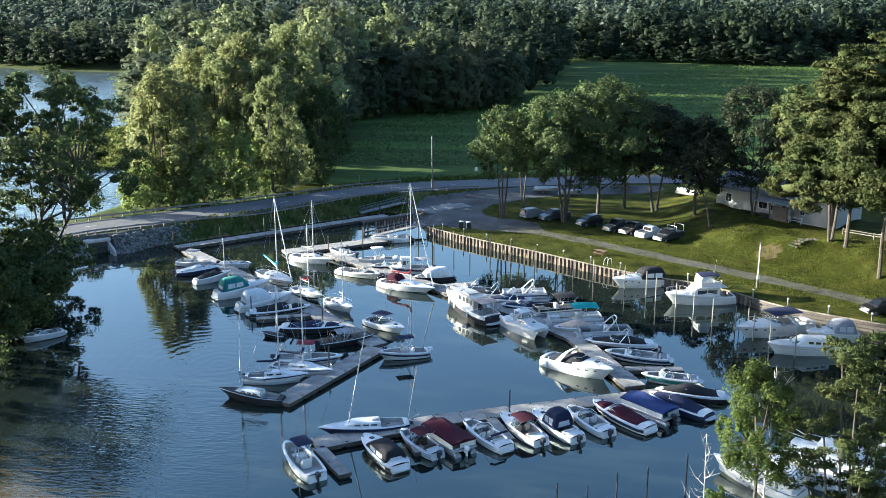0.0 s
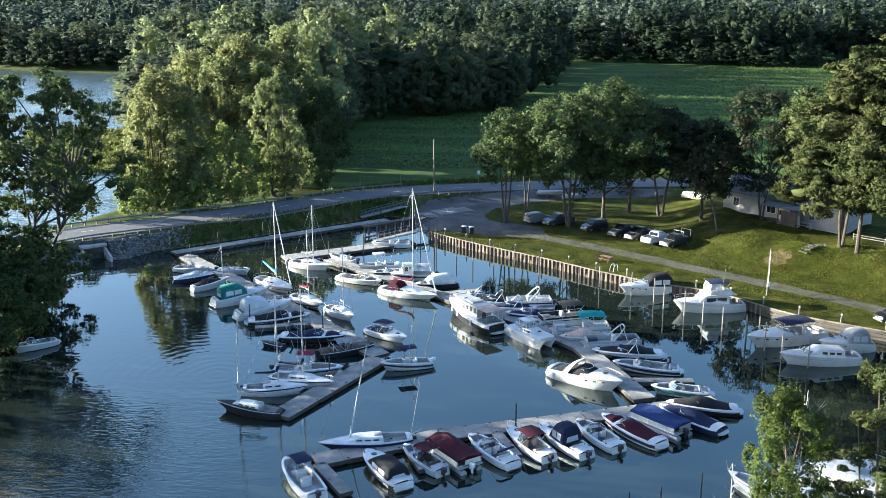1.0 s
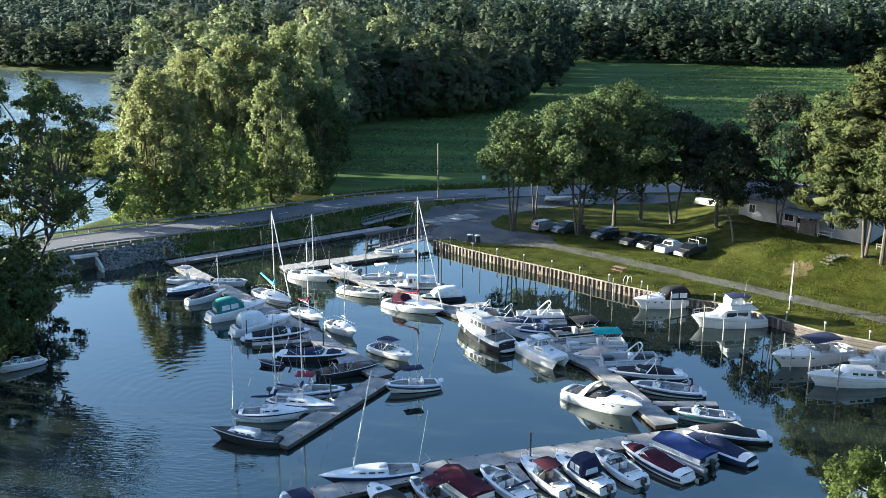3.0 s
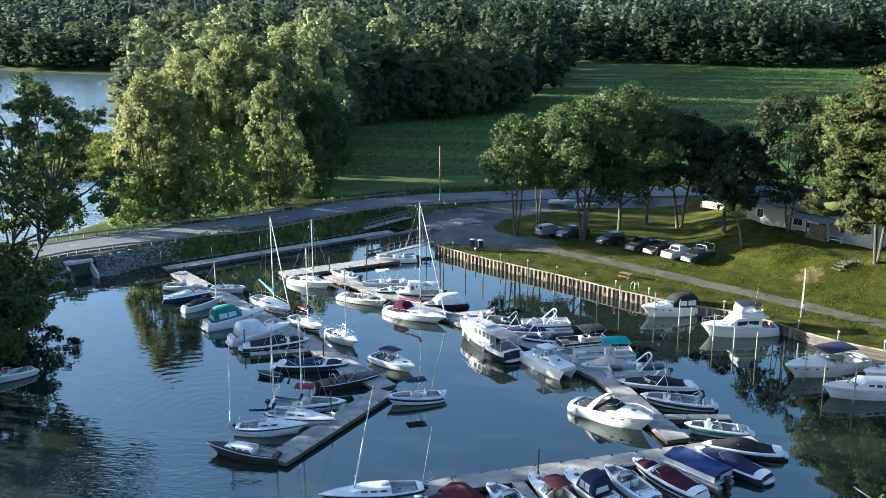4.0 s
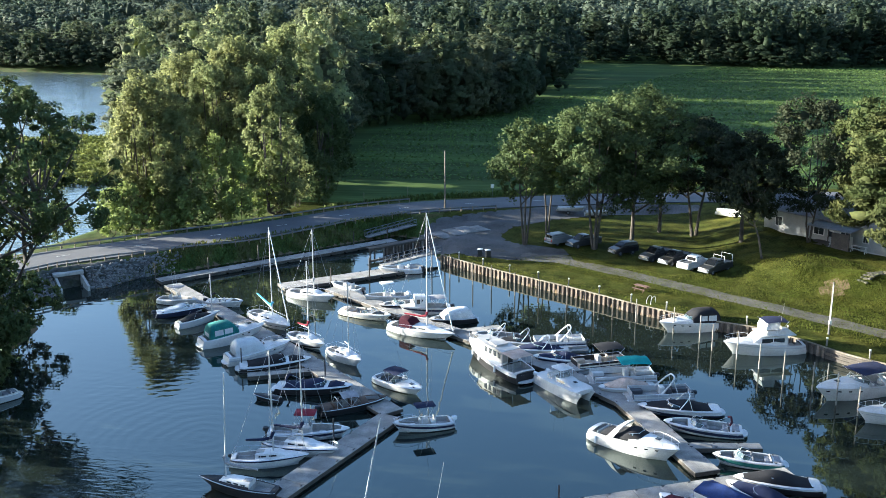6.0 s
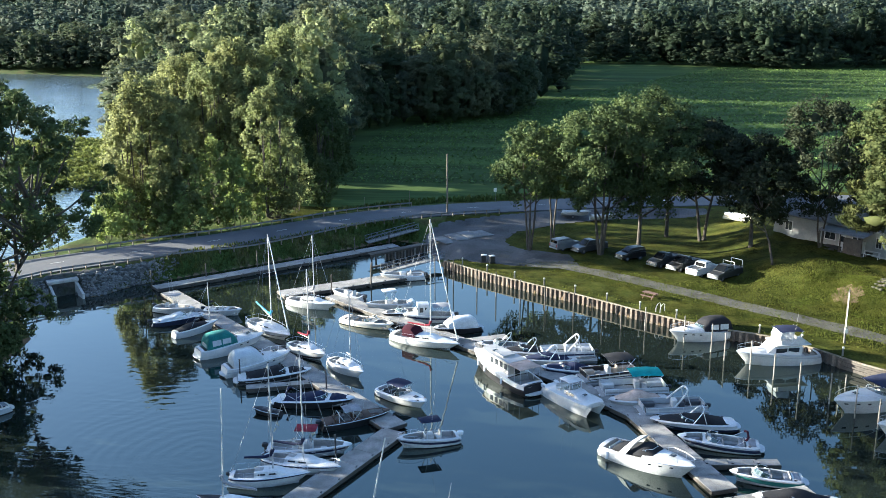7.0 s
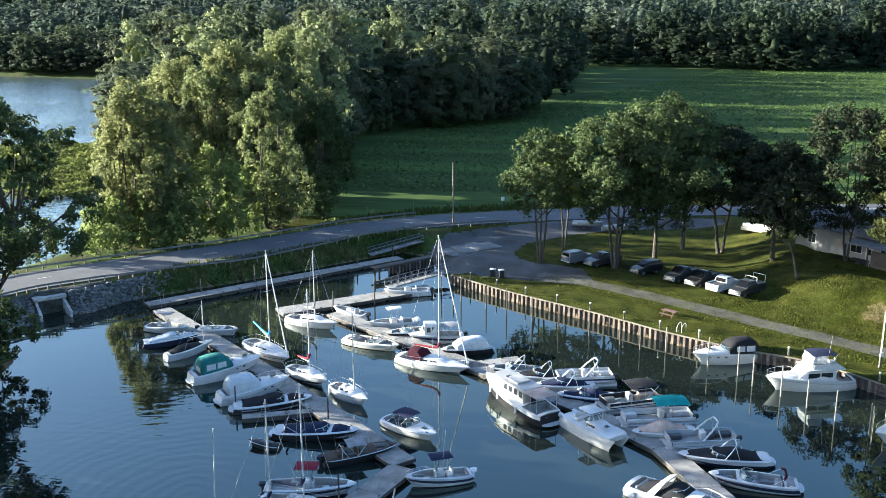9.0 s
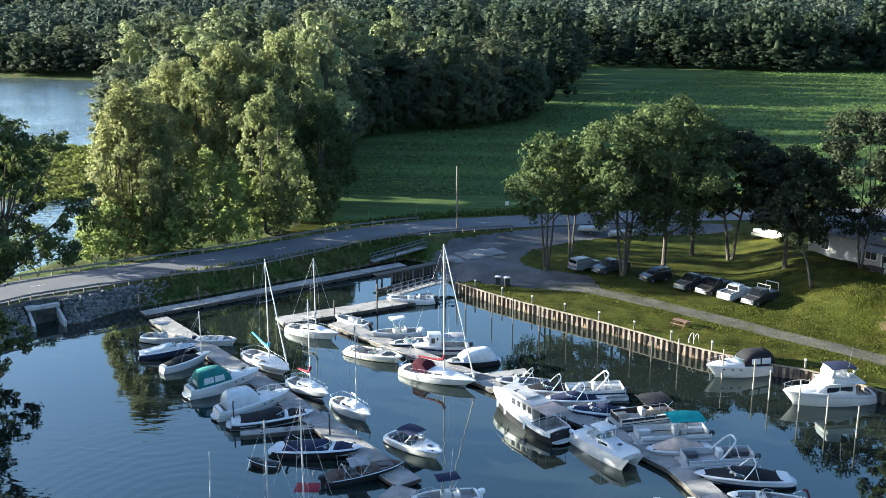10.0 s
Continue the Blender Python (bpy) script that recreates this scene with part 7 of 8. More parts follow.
woods("riverside_edge", "leafy shrubs and low trees along the far river edge", [(x, y + 1.5, 9 + 5 * abs(math.sin(k * 1.7)), 5.5) for k, (x, y) in enumerate(shore)], "far", BACKWOODS, 0.6, 6, 330)
rim = spline([(-4, 561), (40, 569), (72, 556), (116, 539), (150, 545), (190, 557), (260, 568)], 10)
woods("field_edge", "dark undergrowth along the far field edge", [(x, y, 7 + 6 * abs(math.sin(k * 2.3)), 6.0) for k, (x, y) in enumerate(rim)], "far", BACKWOODS, 0.6, 6, 335)
woods("far_woods", "long band of leafy woods beyond the field", scatter([(-4, 566), (40, 574), (72, 560), (116, 542), (150, 548), (190, 560), (300, 575), (300, 610), (190, 600), (-4, 615)], 15, 5, (17, 34), (6.5, 11.5)), "far", BACKWOODS, 0.55, 7.6, 340, 0.6)
woods("far_woods", "leafy woods behind the first stand", scatter([(-8, 360), (6, 400), (4, 470), (-4, 566), (-30, 566), (-34, 380)], 16, 6, (22, 34), (7, 11)) + scatter([(-36, 380), (-32, 566), (-60, 560), (-110, 470), (-90, 392)], 24, 16, (26, 36), (8, 12)), "far", BACKWOODS, 0.62, 5.5, 350, 0.6)
woods("far_woods", "hazy wooded plain reaching to the horizon", scatter([(-60, 620), (300, 620), (380, 790), (430, 870), (-230, 870), (-150, 640)], 30, 7, (20, 38), (9, 15)), "far", HAZYWOODS, 0.85, 4.6, 360, 0.5)
woods("riverside_woods", "leafy woods on the far river bank", scatter([(-214, 492), (-250, 495), (-300, 513), (-400, 556), (-400, 600), (-300, 560), (-200, 550)], 14, 8, (14, 25), (6, 10)), "far", WOODS, 0.55, 7.6, 370, 0.6)
woods("riverside_woods", "hazy woods beyond the river bank", scatter([(-200, 555), (-300, 575), (-420, 620), (-560, 870), (-230, 870), (-110, 640)], 30, 9, (20, 38), (9, 15)), "far", HAZYWOODS, 0.85, 4.6, 380, 0.5)
woods("riverside_woods", "leafy woods along the river", scatter([(-134, 352), (-160, 375), (-195, 440), (-208, 490), (-150, 560), (-112, 480), (-92, 396)], 20, 10, (20, 31), (7, 10.5)), "far", WOODS, 0.64, 5.5, 390, 0.6)
# low marsh island
r = np.random.default_rng(11)
island = np.array([(-152, 268), (-138, 274), (-124, 276), (-113, 264), (-104, 240), (-96, 219), (-97, 208), (-104, 204), (-112, 206), (-120, 214), (-134, 240)], float)
p = r.uniform(island.min(0), island.max(0), (42000, 2))
p = p[inside(p, island)]
swell = 0.5 + 0.5 * np.sin(p[:, 0] * 0.42 + 1.3 * np.sin(p[:, 1] * 0.13)) * np.sin(p[:, 1] * 0.62 + 0.9 * np.sin(p[:, 0] * 0.21))
p, swell = p[swell > 0.13], swell[swell > 0.13]
up = unit(r.normal(0, 0.5, (len(p), 3)) + (0, 0, 1.0))
V = leaf_faces(r, np.column_stack([p, 0.05 + swell * r.uniform(0.2, 1.9, len(p))]), up, 0.40, 1.5, 0.35)
none = np.zeros((0, 3))
tagged(new("marsh_plants", leaf_mesh("marsh_plants", V, np.repeat(up, 3, 0), none, none, none.astype(int), [REED], np.zeros(len(p)))), "low olive-green marsh plants standing in the river", "plants", kind="stuff")

# crop plants in rows on the field
r = np.random.default_rng(55)
row = np.repeat(np.arange(212, 545, 2.4), 620)
p = np.stack([r.uniform(-50, 175, len(row)), row + r.normal(0, 0.35, len(row))], 1)
keep = (~inside(p, np.array(near_wood, float))) & (p[:, 0] > -52 + np.maximum(0, p[:, 1] - 280) * 0.5) & (p[:, 0] < 20 + p[:, 1] * 0.30)
p = p[keep]
up = unit(r.normal(0, 0.45, (len(p), 3)) + (0, 0, 1.0))
V = leaf_faces(r, np.column_stack([p, ground_height(p) + r.uniform(0.05, 0.32, len(p))]), up, 0.38, 1.2, 0.22)
N = np.repeat(up, 3, 0)
CROP = leaves("crop_leaves", (0.064, 0.102, 0.026), (0.078, 0.118, 0.032))
tagged(new("crop_plants", leaf_mesh("crop_plants", V, N, none, none, none.astype(int), [CROP], np.zeros(len(p)))), "low green crop plants in rows on the field", "crop", kind="stuff")

# ---- shore things ----
BRICKRED = material("faded_red_wood", (0.10, 0.055, 0.04), 0.85, vary=0.25, scale=2)
SIDING = material("pale_siding", (0.24, 0.24, 0.235), 0.6, vary=0.1, scale=1.0, fine=5)
ROOFING = material("grey_shingles", (0.16, 0.16, 0.165), 0.9, vary=0.25, scale=1.0, fine=6, bump=0.4)
BLACKCAR = paint("black_car_paint", (0.010, 0.010, 0.011), 0.3, 0.07, 0.1)
WHITECAR = paint("white_car_paint", (0.50, 0.50, 0.50), 0.3)
GREYCAR = paint("dark_grey_car_paint", (0.024, 0.025, 0.027), 0.35, 0.07, 0.1)
CARGLASS = material("dark_car_glass", (0.006, 0.007, 0.008), 0.12, vary=0.05, spec=0.25)
RUBBER = material("tyre_rubber", (0.02, 0.02, 0.02), 0.9, vary=0.2)
LAMP = material("headlight_glass", (0.6, 0.62, 0.64), 0.1, vary=0.05)
TAILLAMP = material("red_taillight", (0.35, 0.02, 0.02), 0.2, vary=0.05)


def wheel(t, x, y, r=0.38):
    s = Shape()
    s.tube([(x, y - 0.13, r), (x, y + 0.13, r)], r, 14)
    w = part("wheel", s, RUBBER, t)
    s = Shape()
    s.tube([(x, y - 0.145, r), (x, y + 0.145, r)], r * 0.6, 10)
    part("rim", s, GALV, w, "metal wheel rim")


def section(x, half, z0, z1, zc=None, tumble=0.0):
    return [(x, half, z0), (x, half + 0.02, (z0 + z1) / 2), (x, half - tumble, z1), (x, -half + tumble, z1), (x, -half - 0.02, (z0 + z1) / 2), (x, -half, z0)]


def car(name, label, x, y, az, body, L=5.7, W=1.98, Ht=1.88, truck=True, rack=False, bed=None):
    t = thing(name, pose(x, y, height_at(x, y) + 0.06, 0, 0, az), label, "car", "parked vehicles")
    f = L / 2
    s = Shape()
    rows = [section(-f, W / 2 - 0.08, 0.45, 0.95), section(-f + 0.1, W / 2, 0.36, 1.12), section(-0.35 * L / 2, W / 2, 0.34, 1.16), section(0.42 * f, W / 2, 0.34, 1.16),
            section(f - 0.5, W / 2 - 0.02, 0.36, 1.08, tumble=0.06), section(f - 0.08, W / 2 - 0.06, 0.40, 0.95, tumble=0.1), section(f, W / 2 - 0.14, 0.48, 0.80, tumble=0.06)]
    s.loft(rows, True, True)
    part("body", s, body, t)
    c0, c1 = (-0.28 * f, 0.52 * f) if truck else (-0.96 * f, 0.5 * f)
    s = Shape()
    rows = [section(c0, W / 2 - 0.05, 1.14, 1.2), section(c0 + 0.12, W / 2 - 0.08, 1.14, Ht - 0.08, tumble=0.16), section(c0 + 0.4, W / 2 - 0.08, 1.14, Ht, tumble=0.18), section(c1 - 0.95, W / 2 - 0.08, 1.14, Ht, tumble=0.18), section(c1, W / 2 - 0.05, 1.12, 1.18)]
    s.loft(rows, True, True)
    part("cab", s, body, t)
    n = 2 if truck else 3
    for sg in (1, -1):
        for j in range(n):
            a = c0 + 0.3 + (c1 - c0 - 1.1) * j / n
            b = c0 + 0.3 + (c1 - c0 - 1.1) * (j + 0.88) / n
            q = [(a, 1.24), (b + (0.18 if j == n - 1 else 0), 1.24), (b, Ht - 0.14), (a, Ht - 0.14)]
            g = Shape()
            g.add([(u, sg * (W / 2 - 0.055 - 0.13 * (v - 1.14) / (Ht - 1.14)), v) for u, v in q], [(0, 1, 2, 3)])
            part("side_window", g, CARGLASS, t)
    g = Shape()
    g.add([(c1 - 0.04, W / 2 - 0.2, 1.2), (c1 - 0.04, -W / 2 + 0.2, 1.2), (c1 - 0.84, -W / 2 + 0.3, Ht - 0.03), (c1 - 0.84, W / 2 - 0.3, Ht - 0.03)], [(0, 1, 2, 3)])
    for v in range(4):
        x0, y0, z0 = g.v[v]
        g.v[v] = (x0 + 0.03, y0, z0 + 0.03)
    part("windshield", g, CARGLASS, t)
    g = Shape()
    g.add([(c0 - 0.012, W / 2 - 0.25, 1.24), (c0 - 0.012, -W / 2 + 0.25, 1.24), (c0 + 0.085, -W / 2 + 0.28, Ht - 0.16), (c0 + 0.085, W / 2 - 0.28, Ht - 0.16)], [(0, 1, 2, 3)])
    part("rear_window", g, CARGLASS, t)
    if truck:
        s = Shape()
        s.box(((-f + c0) / 2, 0, 1.165), (c0 + f - 0.25, W - 0.34, 0.02))
        part("bed_floor", s, bed or DARKVINYL, t, "dark cargo bed")
        s = Shape()
        for sg in (1, -1):
            s.box(((-f + c0) / 2, sg * (W / 2 - 0.08), 1.22), (c0 + f - 0.1, 0.12, 0.14), chamfer=0.03)
        s.box((-f + 0.08, 0, 1.2), (0.1, W - 0.2, 0.14), chamfer=0.03)
        part("bed_side", s, body, t)
    if rack:
        s = Shape()
        for xx in (-f + 0.25, c0 + 0.1):
            for sg in (1, -1):
                s.tube([(xx, sg * (W / 2 - 0.1), 1.2), (xx, sg * (W / 2 - 0.1), Ht + 0.35)], 0.035, 5)
            s.tube([(xx, -W / 2 + 0.1, Ht + 0.35), (xx, W / 2 - 0.1, Ht + 0.35)], 0.035, 5)
        part("ladder_rack", s, PALE, t, "white tube ladder rack")
    s = Shape()
    s.box((f - 0.02, 0, 0.66), (0.05, W - 0.75, 0.26), chamfer=0.02)
    part("grille", s, CHROME, t, "bright metal grille")
    for sg in (1, -1):
        s = Shape()
        s.box((f - 0.07, sg * (W / 2 - 0.26), 0.74), (0.08, 0.3, 0.2), chamfer=0.03)
        part("headlight", s, LAMP, t)
        s = Shape()
        s.box((-f + 0.03, sg * (W / 2 - 0.18), 0.88), (0.08, 0.16, 0.34), chamfer=0.02)
        part("taillight", s, TAILLAMP, t)
        wheel(t, f - 0.98, sg * (W / 2 - 0.14))
        wheel(t, -f + 1.15, sg * (W / 2 - 0.14))
    for xx in (f + 0.02, -f - 0.02):
        part("bumper", Shape().box((xx, 0, 0.47), (0.12, W - 0.2, 0.18), chamfer=0.04), CHROME, t, "metal bumper")
    return t


car("pickup_truck", "dark grey pickup with bright grille parked on the grass", 13.4, 155.2, 226, GREYCAR, bed=DARKVINYL)
car("pickup_truck", "black pickup parked on the grass", 15.9, 153.2, 226, BLACKCAR)
car("pickup_truck", "white pickup parked on the grass", 18.3, 151.0, 48, WHITECAR)
car("pickup_truck", "dark grey pickup with white ladder rack on the grass", 21.0, 149.2, 226, GREYCAR, rack=True)
car("suv", "silver sport utility vehicle parked by the gravel lot", -0.6, 162.2, 40, material("silver_grey_paint", (0.12, 0.125, 0.13), 0.4, vary=0.06, coat=0.3), 4.8, 1.92, 1.78, truck=False)
car("pickup_truck", "dark pickup with bright grille beside the lane", 3.0, 161.4, 218, GREYCAR)
car("suv", "black sport utility vehicle parked by the lane", 8.8, 157.4, 214, BLACKCAR, 4.4, 1.88, 1.82, truck=False)
car("suv", "black utility vehicle on the lawn beside the lane", 42.8, 114.6, 200, BLACKCAR, 4.6, 1.9, 1.8, truck=False)


def pole(name, label, x, y, h, r, mat, box=False, arm=False):
    t = thing(name, pose(x, y, height_at(x, y) - 0.1), label, "pole")
    s = Shape()
    s.tube([(0, 0, -0.4), (0, 0, h)], r, 9, r * 0.72)
    part("shaft", s, mat, t)
    if box:
        s = Shape()
        s.box((0, -r - 0.1, 1.7), (0.34, 0.22, 0.5), chamfer=0.03)
        part("meter_box", s, PALE, t, "white electric meter box")
        s = Shape()
        s.tube([(0.0, -r - 0.03, 1.9), (0, -r * 0.8 - 0.03, h - 0.3)], 0.03, 5)
        part("conduit", s, PALE, t)
    return t


pole("utility_pole", "tall weathered wooden utility pole beside the road", -20.4, 178.6, 10.6, 0.16, WOODPOST)
pole("service_pole", "short pale wooden pole with white meter box", 29.9, 123.9, 6.4, 0.13, PILEWOOD, True)
for x, y, h in ((-28.2, 187.6, 3.0), (-36.0, 185.8, 2.4)):
    pole("field_post", "thin grey post at the field edge", x, y, h, 0.05, WOODPOST)
t = thing("road_sign", pose(-13.0, 191.2, height_at(-13.0, 191.2), 0, 0, 10), "small white road sign on a steel post", "sign")
s = Shape()
s.tube([(0, 0, -0.3), (0, 0, 2.3)], 0.035, 6)
part("post", s, GALV, t)
s = Shape()
s.box((0, -0.05, 2.1), (0.6, 0.03, 0.7), chamfer=0.01)
part("panel", s, PALE, t, "plain pale sign panel")

for k, (x, y) in enumerate(((-12.4, 153.9), (-11.2, 153.5))):
    t = thing("trash_bin", pose(x, y, height_at(x, y), 0, 0, 20 * k), "dark grey lidded trash bin on the gravel", "bin", "trash bins")
    s = Shape()
    s.loft([[(a * w, b * w, z) for a, b in ((0.36, 0.3), (-0.36, 0.3), (-0.36, -0.3), (0.36, -0.3))] for z, w in ((0.08, 0.85), (1.05, 1.0))], True, True)
    part("body", s, GREYCAR, t)
    s = Shape()
    s.box((0, 0, 1.12), (0.82, 0.7, 0.13), chamfer=0.05)
    part("lid", s, GREYHULL, t, "grey lid")
    for sg in (1, -1):
        s = Shape()
        s.tube([(sg * 0.34, -0.28, 0.11), (sg * 0.42, -0.28, 0.11)], 0.11, 8)
        part("wheel", s, RUBBER, t)

t = thing("picnic_table", pose(10.0, 139.0, height_at(10.0, 139.0), 0, 0, -38), "weathered red-brown picnic table on the lawn", "table")
s = Shape()
for k in range(5):
    s.box((0, -0.32 + 0.16 * k, 0.74), (1.9, 0.14, 0.045))
part("tabletop", s, BRICKRED, t)
for sg in (1, -1):
    s = Shape()
    s.box((0, sg * 0.72, 0.44), (1.9, 0.26, 0.045))
    part("bench", s, BRICKRED, t)
    s = Shape()
    for q in (1, -1):
        s.tube([(sg * 0.65, q * 0.72, 0.0), (sg * 0.65, q * 0.2, 0.72)], 0.045, 5)
    s.tube([(sg * 0.65, -0.74, 0.42), (sg * 0.65, 0.74, 0.42)], 0.04, 5)
    part("leg", s, BRICKRED, t)

t = thing("swim_ladder", pose(10.6, 133.2, TOPZ, 0, 0, -38), "white looped ladder rails at the bulkhead edge", "ladder")
for x in (-0.3, 0.3):
    s = Shape()
    s.tube([(x, 0.7, 0), (x, 0.7, 0.8), (x, 0.45, 1.0), (x, 0.0, 0.9), (x, -0.32, 0.5), (x, -0.32, -1.4)], 0.035, 6)
    part("rail", s, GEL, t)
for k in range(4):
    s = Shape()
    s.tube([(-0.3, -0.32, -0.2 - 0.3 * k), (0.3, -0.32, -0.2 - 0.3 * k)], 0.025, 5)
    part("rung", s, GEL, t)


# ---- gangways and ramp ----
def gangway(label, a, b, w=1.3, rail=1.05, mat=GALV, deck=DOCK):
    a, b = Vector(a), Vector(b)
    d = b - a
    t = thing("gangway", Matrix.Translation(a) @ d.to_track_quat("X", "Z").to_matrix().to_4x4(), label, "gangway")
    L = d.length
    s = Shape()
    s.box((L / 2, 0, 0), (L, w, 0.12))
    part("deck", s, deck, t)
    for sg in (1, -1):
        s = Shape()
        for z in (rail, rail * 0.5, 0.05):
            s.tube([(0, sg * w / 2, z), (L, sg * w / 2, z)], 0.05, 5)
        n = int(L / 1.1)
        for k in range(n + 1):
            s.tube([(L * k / n, sg * w / 2, 0), (L * k / n, sg * w / 2, rail)], 0.04, 5)
            if k < n:
                s.tube([(L * k / n, sg * w / 2, 0.05), (L * (k + 1) / n, sg * w / 2, rail)], 0.022, 4)
        part("side_rail", s, mat, t)
    return t


gangway("aluminium truss gangway resting on the grassy bank", (-31.9, 166.3, 0.62), (-24.6, 171.6, 1.75))
gangway("grey truss gangway down to the floating dock", (-26.4, 149.4, 0.66), (-18.8, 156.0, 1.35), 1.5)
t = thing("timber_wharf", pose(-29.5, 156.0, 0, 0, 0, 44.8), "dark timber wharf wall beside the boat ramp", "wharf")
s = Shape()
s.box((5.4, 0, 1.22), (10.8, 0.35, 0.34), chamfer=0.03)
s.box((5.4, 0.5, 1.35), (10.6, 1.1, 0.1), chamfer=0.02)
part("cap_beam", s, TIMBER, t)
s = Shape()
s.box((6.7, 0.2, 0.5), (8.0, 0.14, 1.3))
part("wall_boards", s, TIMBER, t)
for k in range(14):
    s = Shape()
    s.tube([(2.6 + 0.62 * k, -0.12, -1.2), (2.6 + 0.62 * k, -0.12, 1.1)], 0.13, 7)
    part("wall_pile", s, RUST if k % 3 else PILEWOOD, t)
for x in (0.1, 0.9):
    s = Shape()
    s.tube([(x, -0.1, -1.5), (x, -0.1, 1.4)], 0.14, 8)
    part("end_pile", s, TIMBER, t)
t = thing("timber_wharf", pose(-28.8, 152.3, 0, 0, 0, 46), "low dark timber beam beside the floating dock", "wharf")
s = Shape()
s.box((2.2, 0, 0.42), (4.4, 0.3, 0.3), chamfer=0.03)
part("cap_beam", s, TIMBER, t)
for x in (0.15, 4.2):
    s = Shape()
    s.tube([(x, 0, -1.5), (x, 0, 1.2)], 0.13, 8)
    part("end_pile", s, TIMBER, t)
RAMP = material("worn_concrete", (0.15, 0.148, 0.145), 0.9, vary=0.3, scale=0.7, fine=6, bump=0.3, second=(0.10, 0.10, 0.10))
t = thing("boat_ramp", pose(-20.6, 165.2, 0, 0, 0, 38), "pale concrete boat ramp slabs by the lot", "ramp")
for k in range(4):
    s = Shape()
    s.box((1.4 + 2.3 * k, 0, 0), (2.24, 4.6, 0.2), chamfer=0.02)
    part("slab", s, RAMP, t, m=pose(0, 0, height_at(-19 + 1.7 * k, 166.6 + 1.3 * k) + 0.02))

# ---- riprap ----
r = np.random.default_rng(77)
stones = Shape()
for k in range(3000):
    u = r.uniform(0, 1)
    x = -75 + 18 * u + r.normal(0, 0.8)
    y = 123.5 + 22 * u + r.uniform(-4.2, 3.4)
    z = height_at(x, y)
    if z < 0.0 or z > 2.45 or (abs((x + 66.9) * 0.766 + (y - 135.2) * 0.643) < 2.1 and -5 < (y - 135.2) * 0.766 - (x + 66.9) * 0.643 < 2.2):
        continue
    g = r.uniform(0.10, 0.36)
    v = ICO_V * r.uniform(0.7, 1.2, (12, 1)) * (g, g * r.uniform(0.6, 1), g * 0.65)
    a = r.uniform(0, 6.28)
    v = np.stack([v[:, 0] * math.cos(a) - v[:, 1] * math.sin(a), v[:, 0] * math.sin(a) + v[:, 1] * math.cos(a), v[:, 2]], 1) + (x, y, z + g * 0.1)
    tri = [(0, i, i % 5 + 1) for i in range(1, 6)] + [(11, i % 5 + 6, i + 5) for i in range(1, 6)] + [(i, i + 5, i % 5 + 1) for i in range(1, 6)] + [(i % 5 + 1, i + 5, i % 5 + 6) for i in range(1, 6)]
    stones.add(v, tri)
tagged(part("riprap", stones, ROCK, smooth=False), "grey broken riprap stones on the causeway bank", "stones", kind="stuff")

# ---- house ----
ho = thing("house", pose(30.8, 166.4, height_at(38, 160) - 0.15, 0, 0, -46), "pale-sided low house with grey roof behind trees", "house")
HL, HW, EV, RG = 22.0, 8.5, 3.7, 6.0
s = Shape()
s.box((HL / 2, HW / 2, EV / 2), (HL, HW, EV))
s.add([(0, 0, EV), (0, HW, EV), (0, HW / 2, RG), (HL, 0, EV), (HL, HW, EV), (HL, HW / 2, RG)], [(0, 1, 2), (3, 5, 4), (0, 2, 5, 3), (1, 4, 5, 2)])
part("wall", s, SIDING, ho)
for sg in (0, 1):
    s = Shape()
    y0, y1 = (-0.5, HW / 2) if sg == 0 else (HW + 0.5, HW / 2)
    z0 = EV - 0.5 * (RG - EV) / (HW / 2) + 0.06
    s.loft([[(x, y0, z0), (x, y1, RG + 0.08), (x, y1, RG + 0.24), (x, y0, z0 + 0.16)] for x in (-0.5, HL + 0.5)], True, True)
    part("roof_slope", s, ROOFING, ho, "grey shingled roof")
for x, w, z0, z1 in ((2.6, 1.1, 1.3, 2.6), (9.4, 1.6, 1.2, 2.7), (13.6, 1.4, 1.3, 2.6), (16.8, 0.8, 1.3, 2.6)):
    win = part("window", Shape().box((x, -0.03, (z0 + z1) / 2), (w + 0.2, 0.08, z1 - z0 + 0.2), chamfer=0.02), GEL, ho, "white window frame")
    for q in (-1, 1):
        part("pane", Shape().box((x + q * w / 4, -0.065, (z0 + z1) / 2), (w / 2 - 0.05, 0.03, z1 - z0)), GLASS, win)
d = part("door", Shape().box((11.3, -0.05, 1.1), (1.0, 0.09, 2.15), chamfer=0.02), GEL, ho, "white panel door")
part("door_glass", Shape().box((11.3, -0.10, 1.55), (0.6, 0.02, 0.8)), GLASS, d)
part("foundation", Shape().box((HL / 2, HW / 2, -0.4), (HL + 0.1, HW + 0.1, 1.0)), CONCRETE, ho)
s = Shape()
s.box((12.6, -1.5, 0.35), (7.0, 2.9, 0.14))
for k in range(5):
    for yy in (-2.85, -0.3):
        s.box((9.4 + 1.6 * k, yy, -0.1), (0.14, 0.14, 0.9))
part("porch_deck", s, TIMBER, ho, "dark timber porch deck")
part("porch_roof", Shape().box((12.6, -1.5, 3.15), (7.0, 3.2, 0.14), Matrix.Rotation(radians(6), 3, "X"), 0.03), ROOFING, ho, "dark lean-to porch roof")
for x in (9.4, 12.6, 15.8):
    part("porch_post", Shape().box((x, -2.85, 1.7), (0.14, 0.14, 2.7)), TIMBER, ho)
part("screen", Shape().box((14.4, -2.8, 1.5), (2.6, 0.06, 2.2)), TIMBER, ho, "dark porch screen")

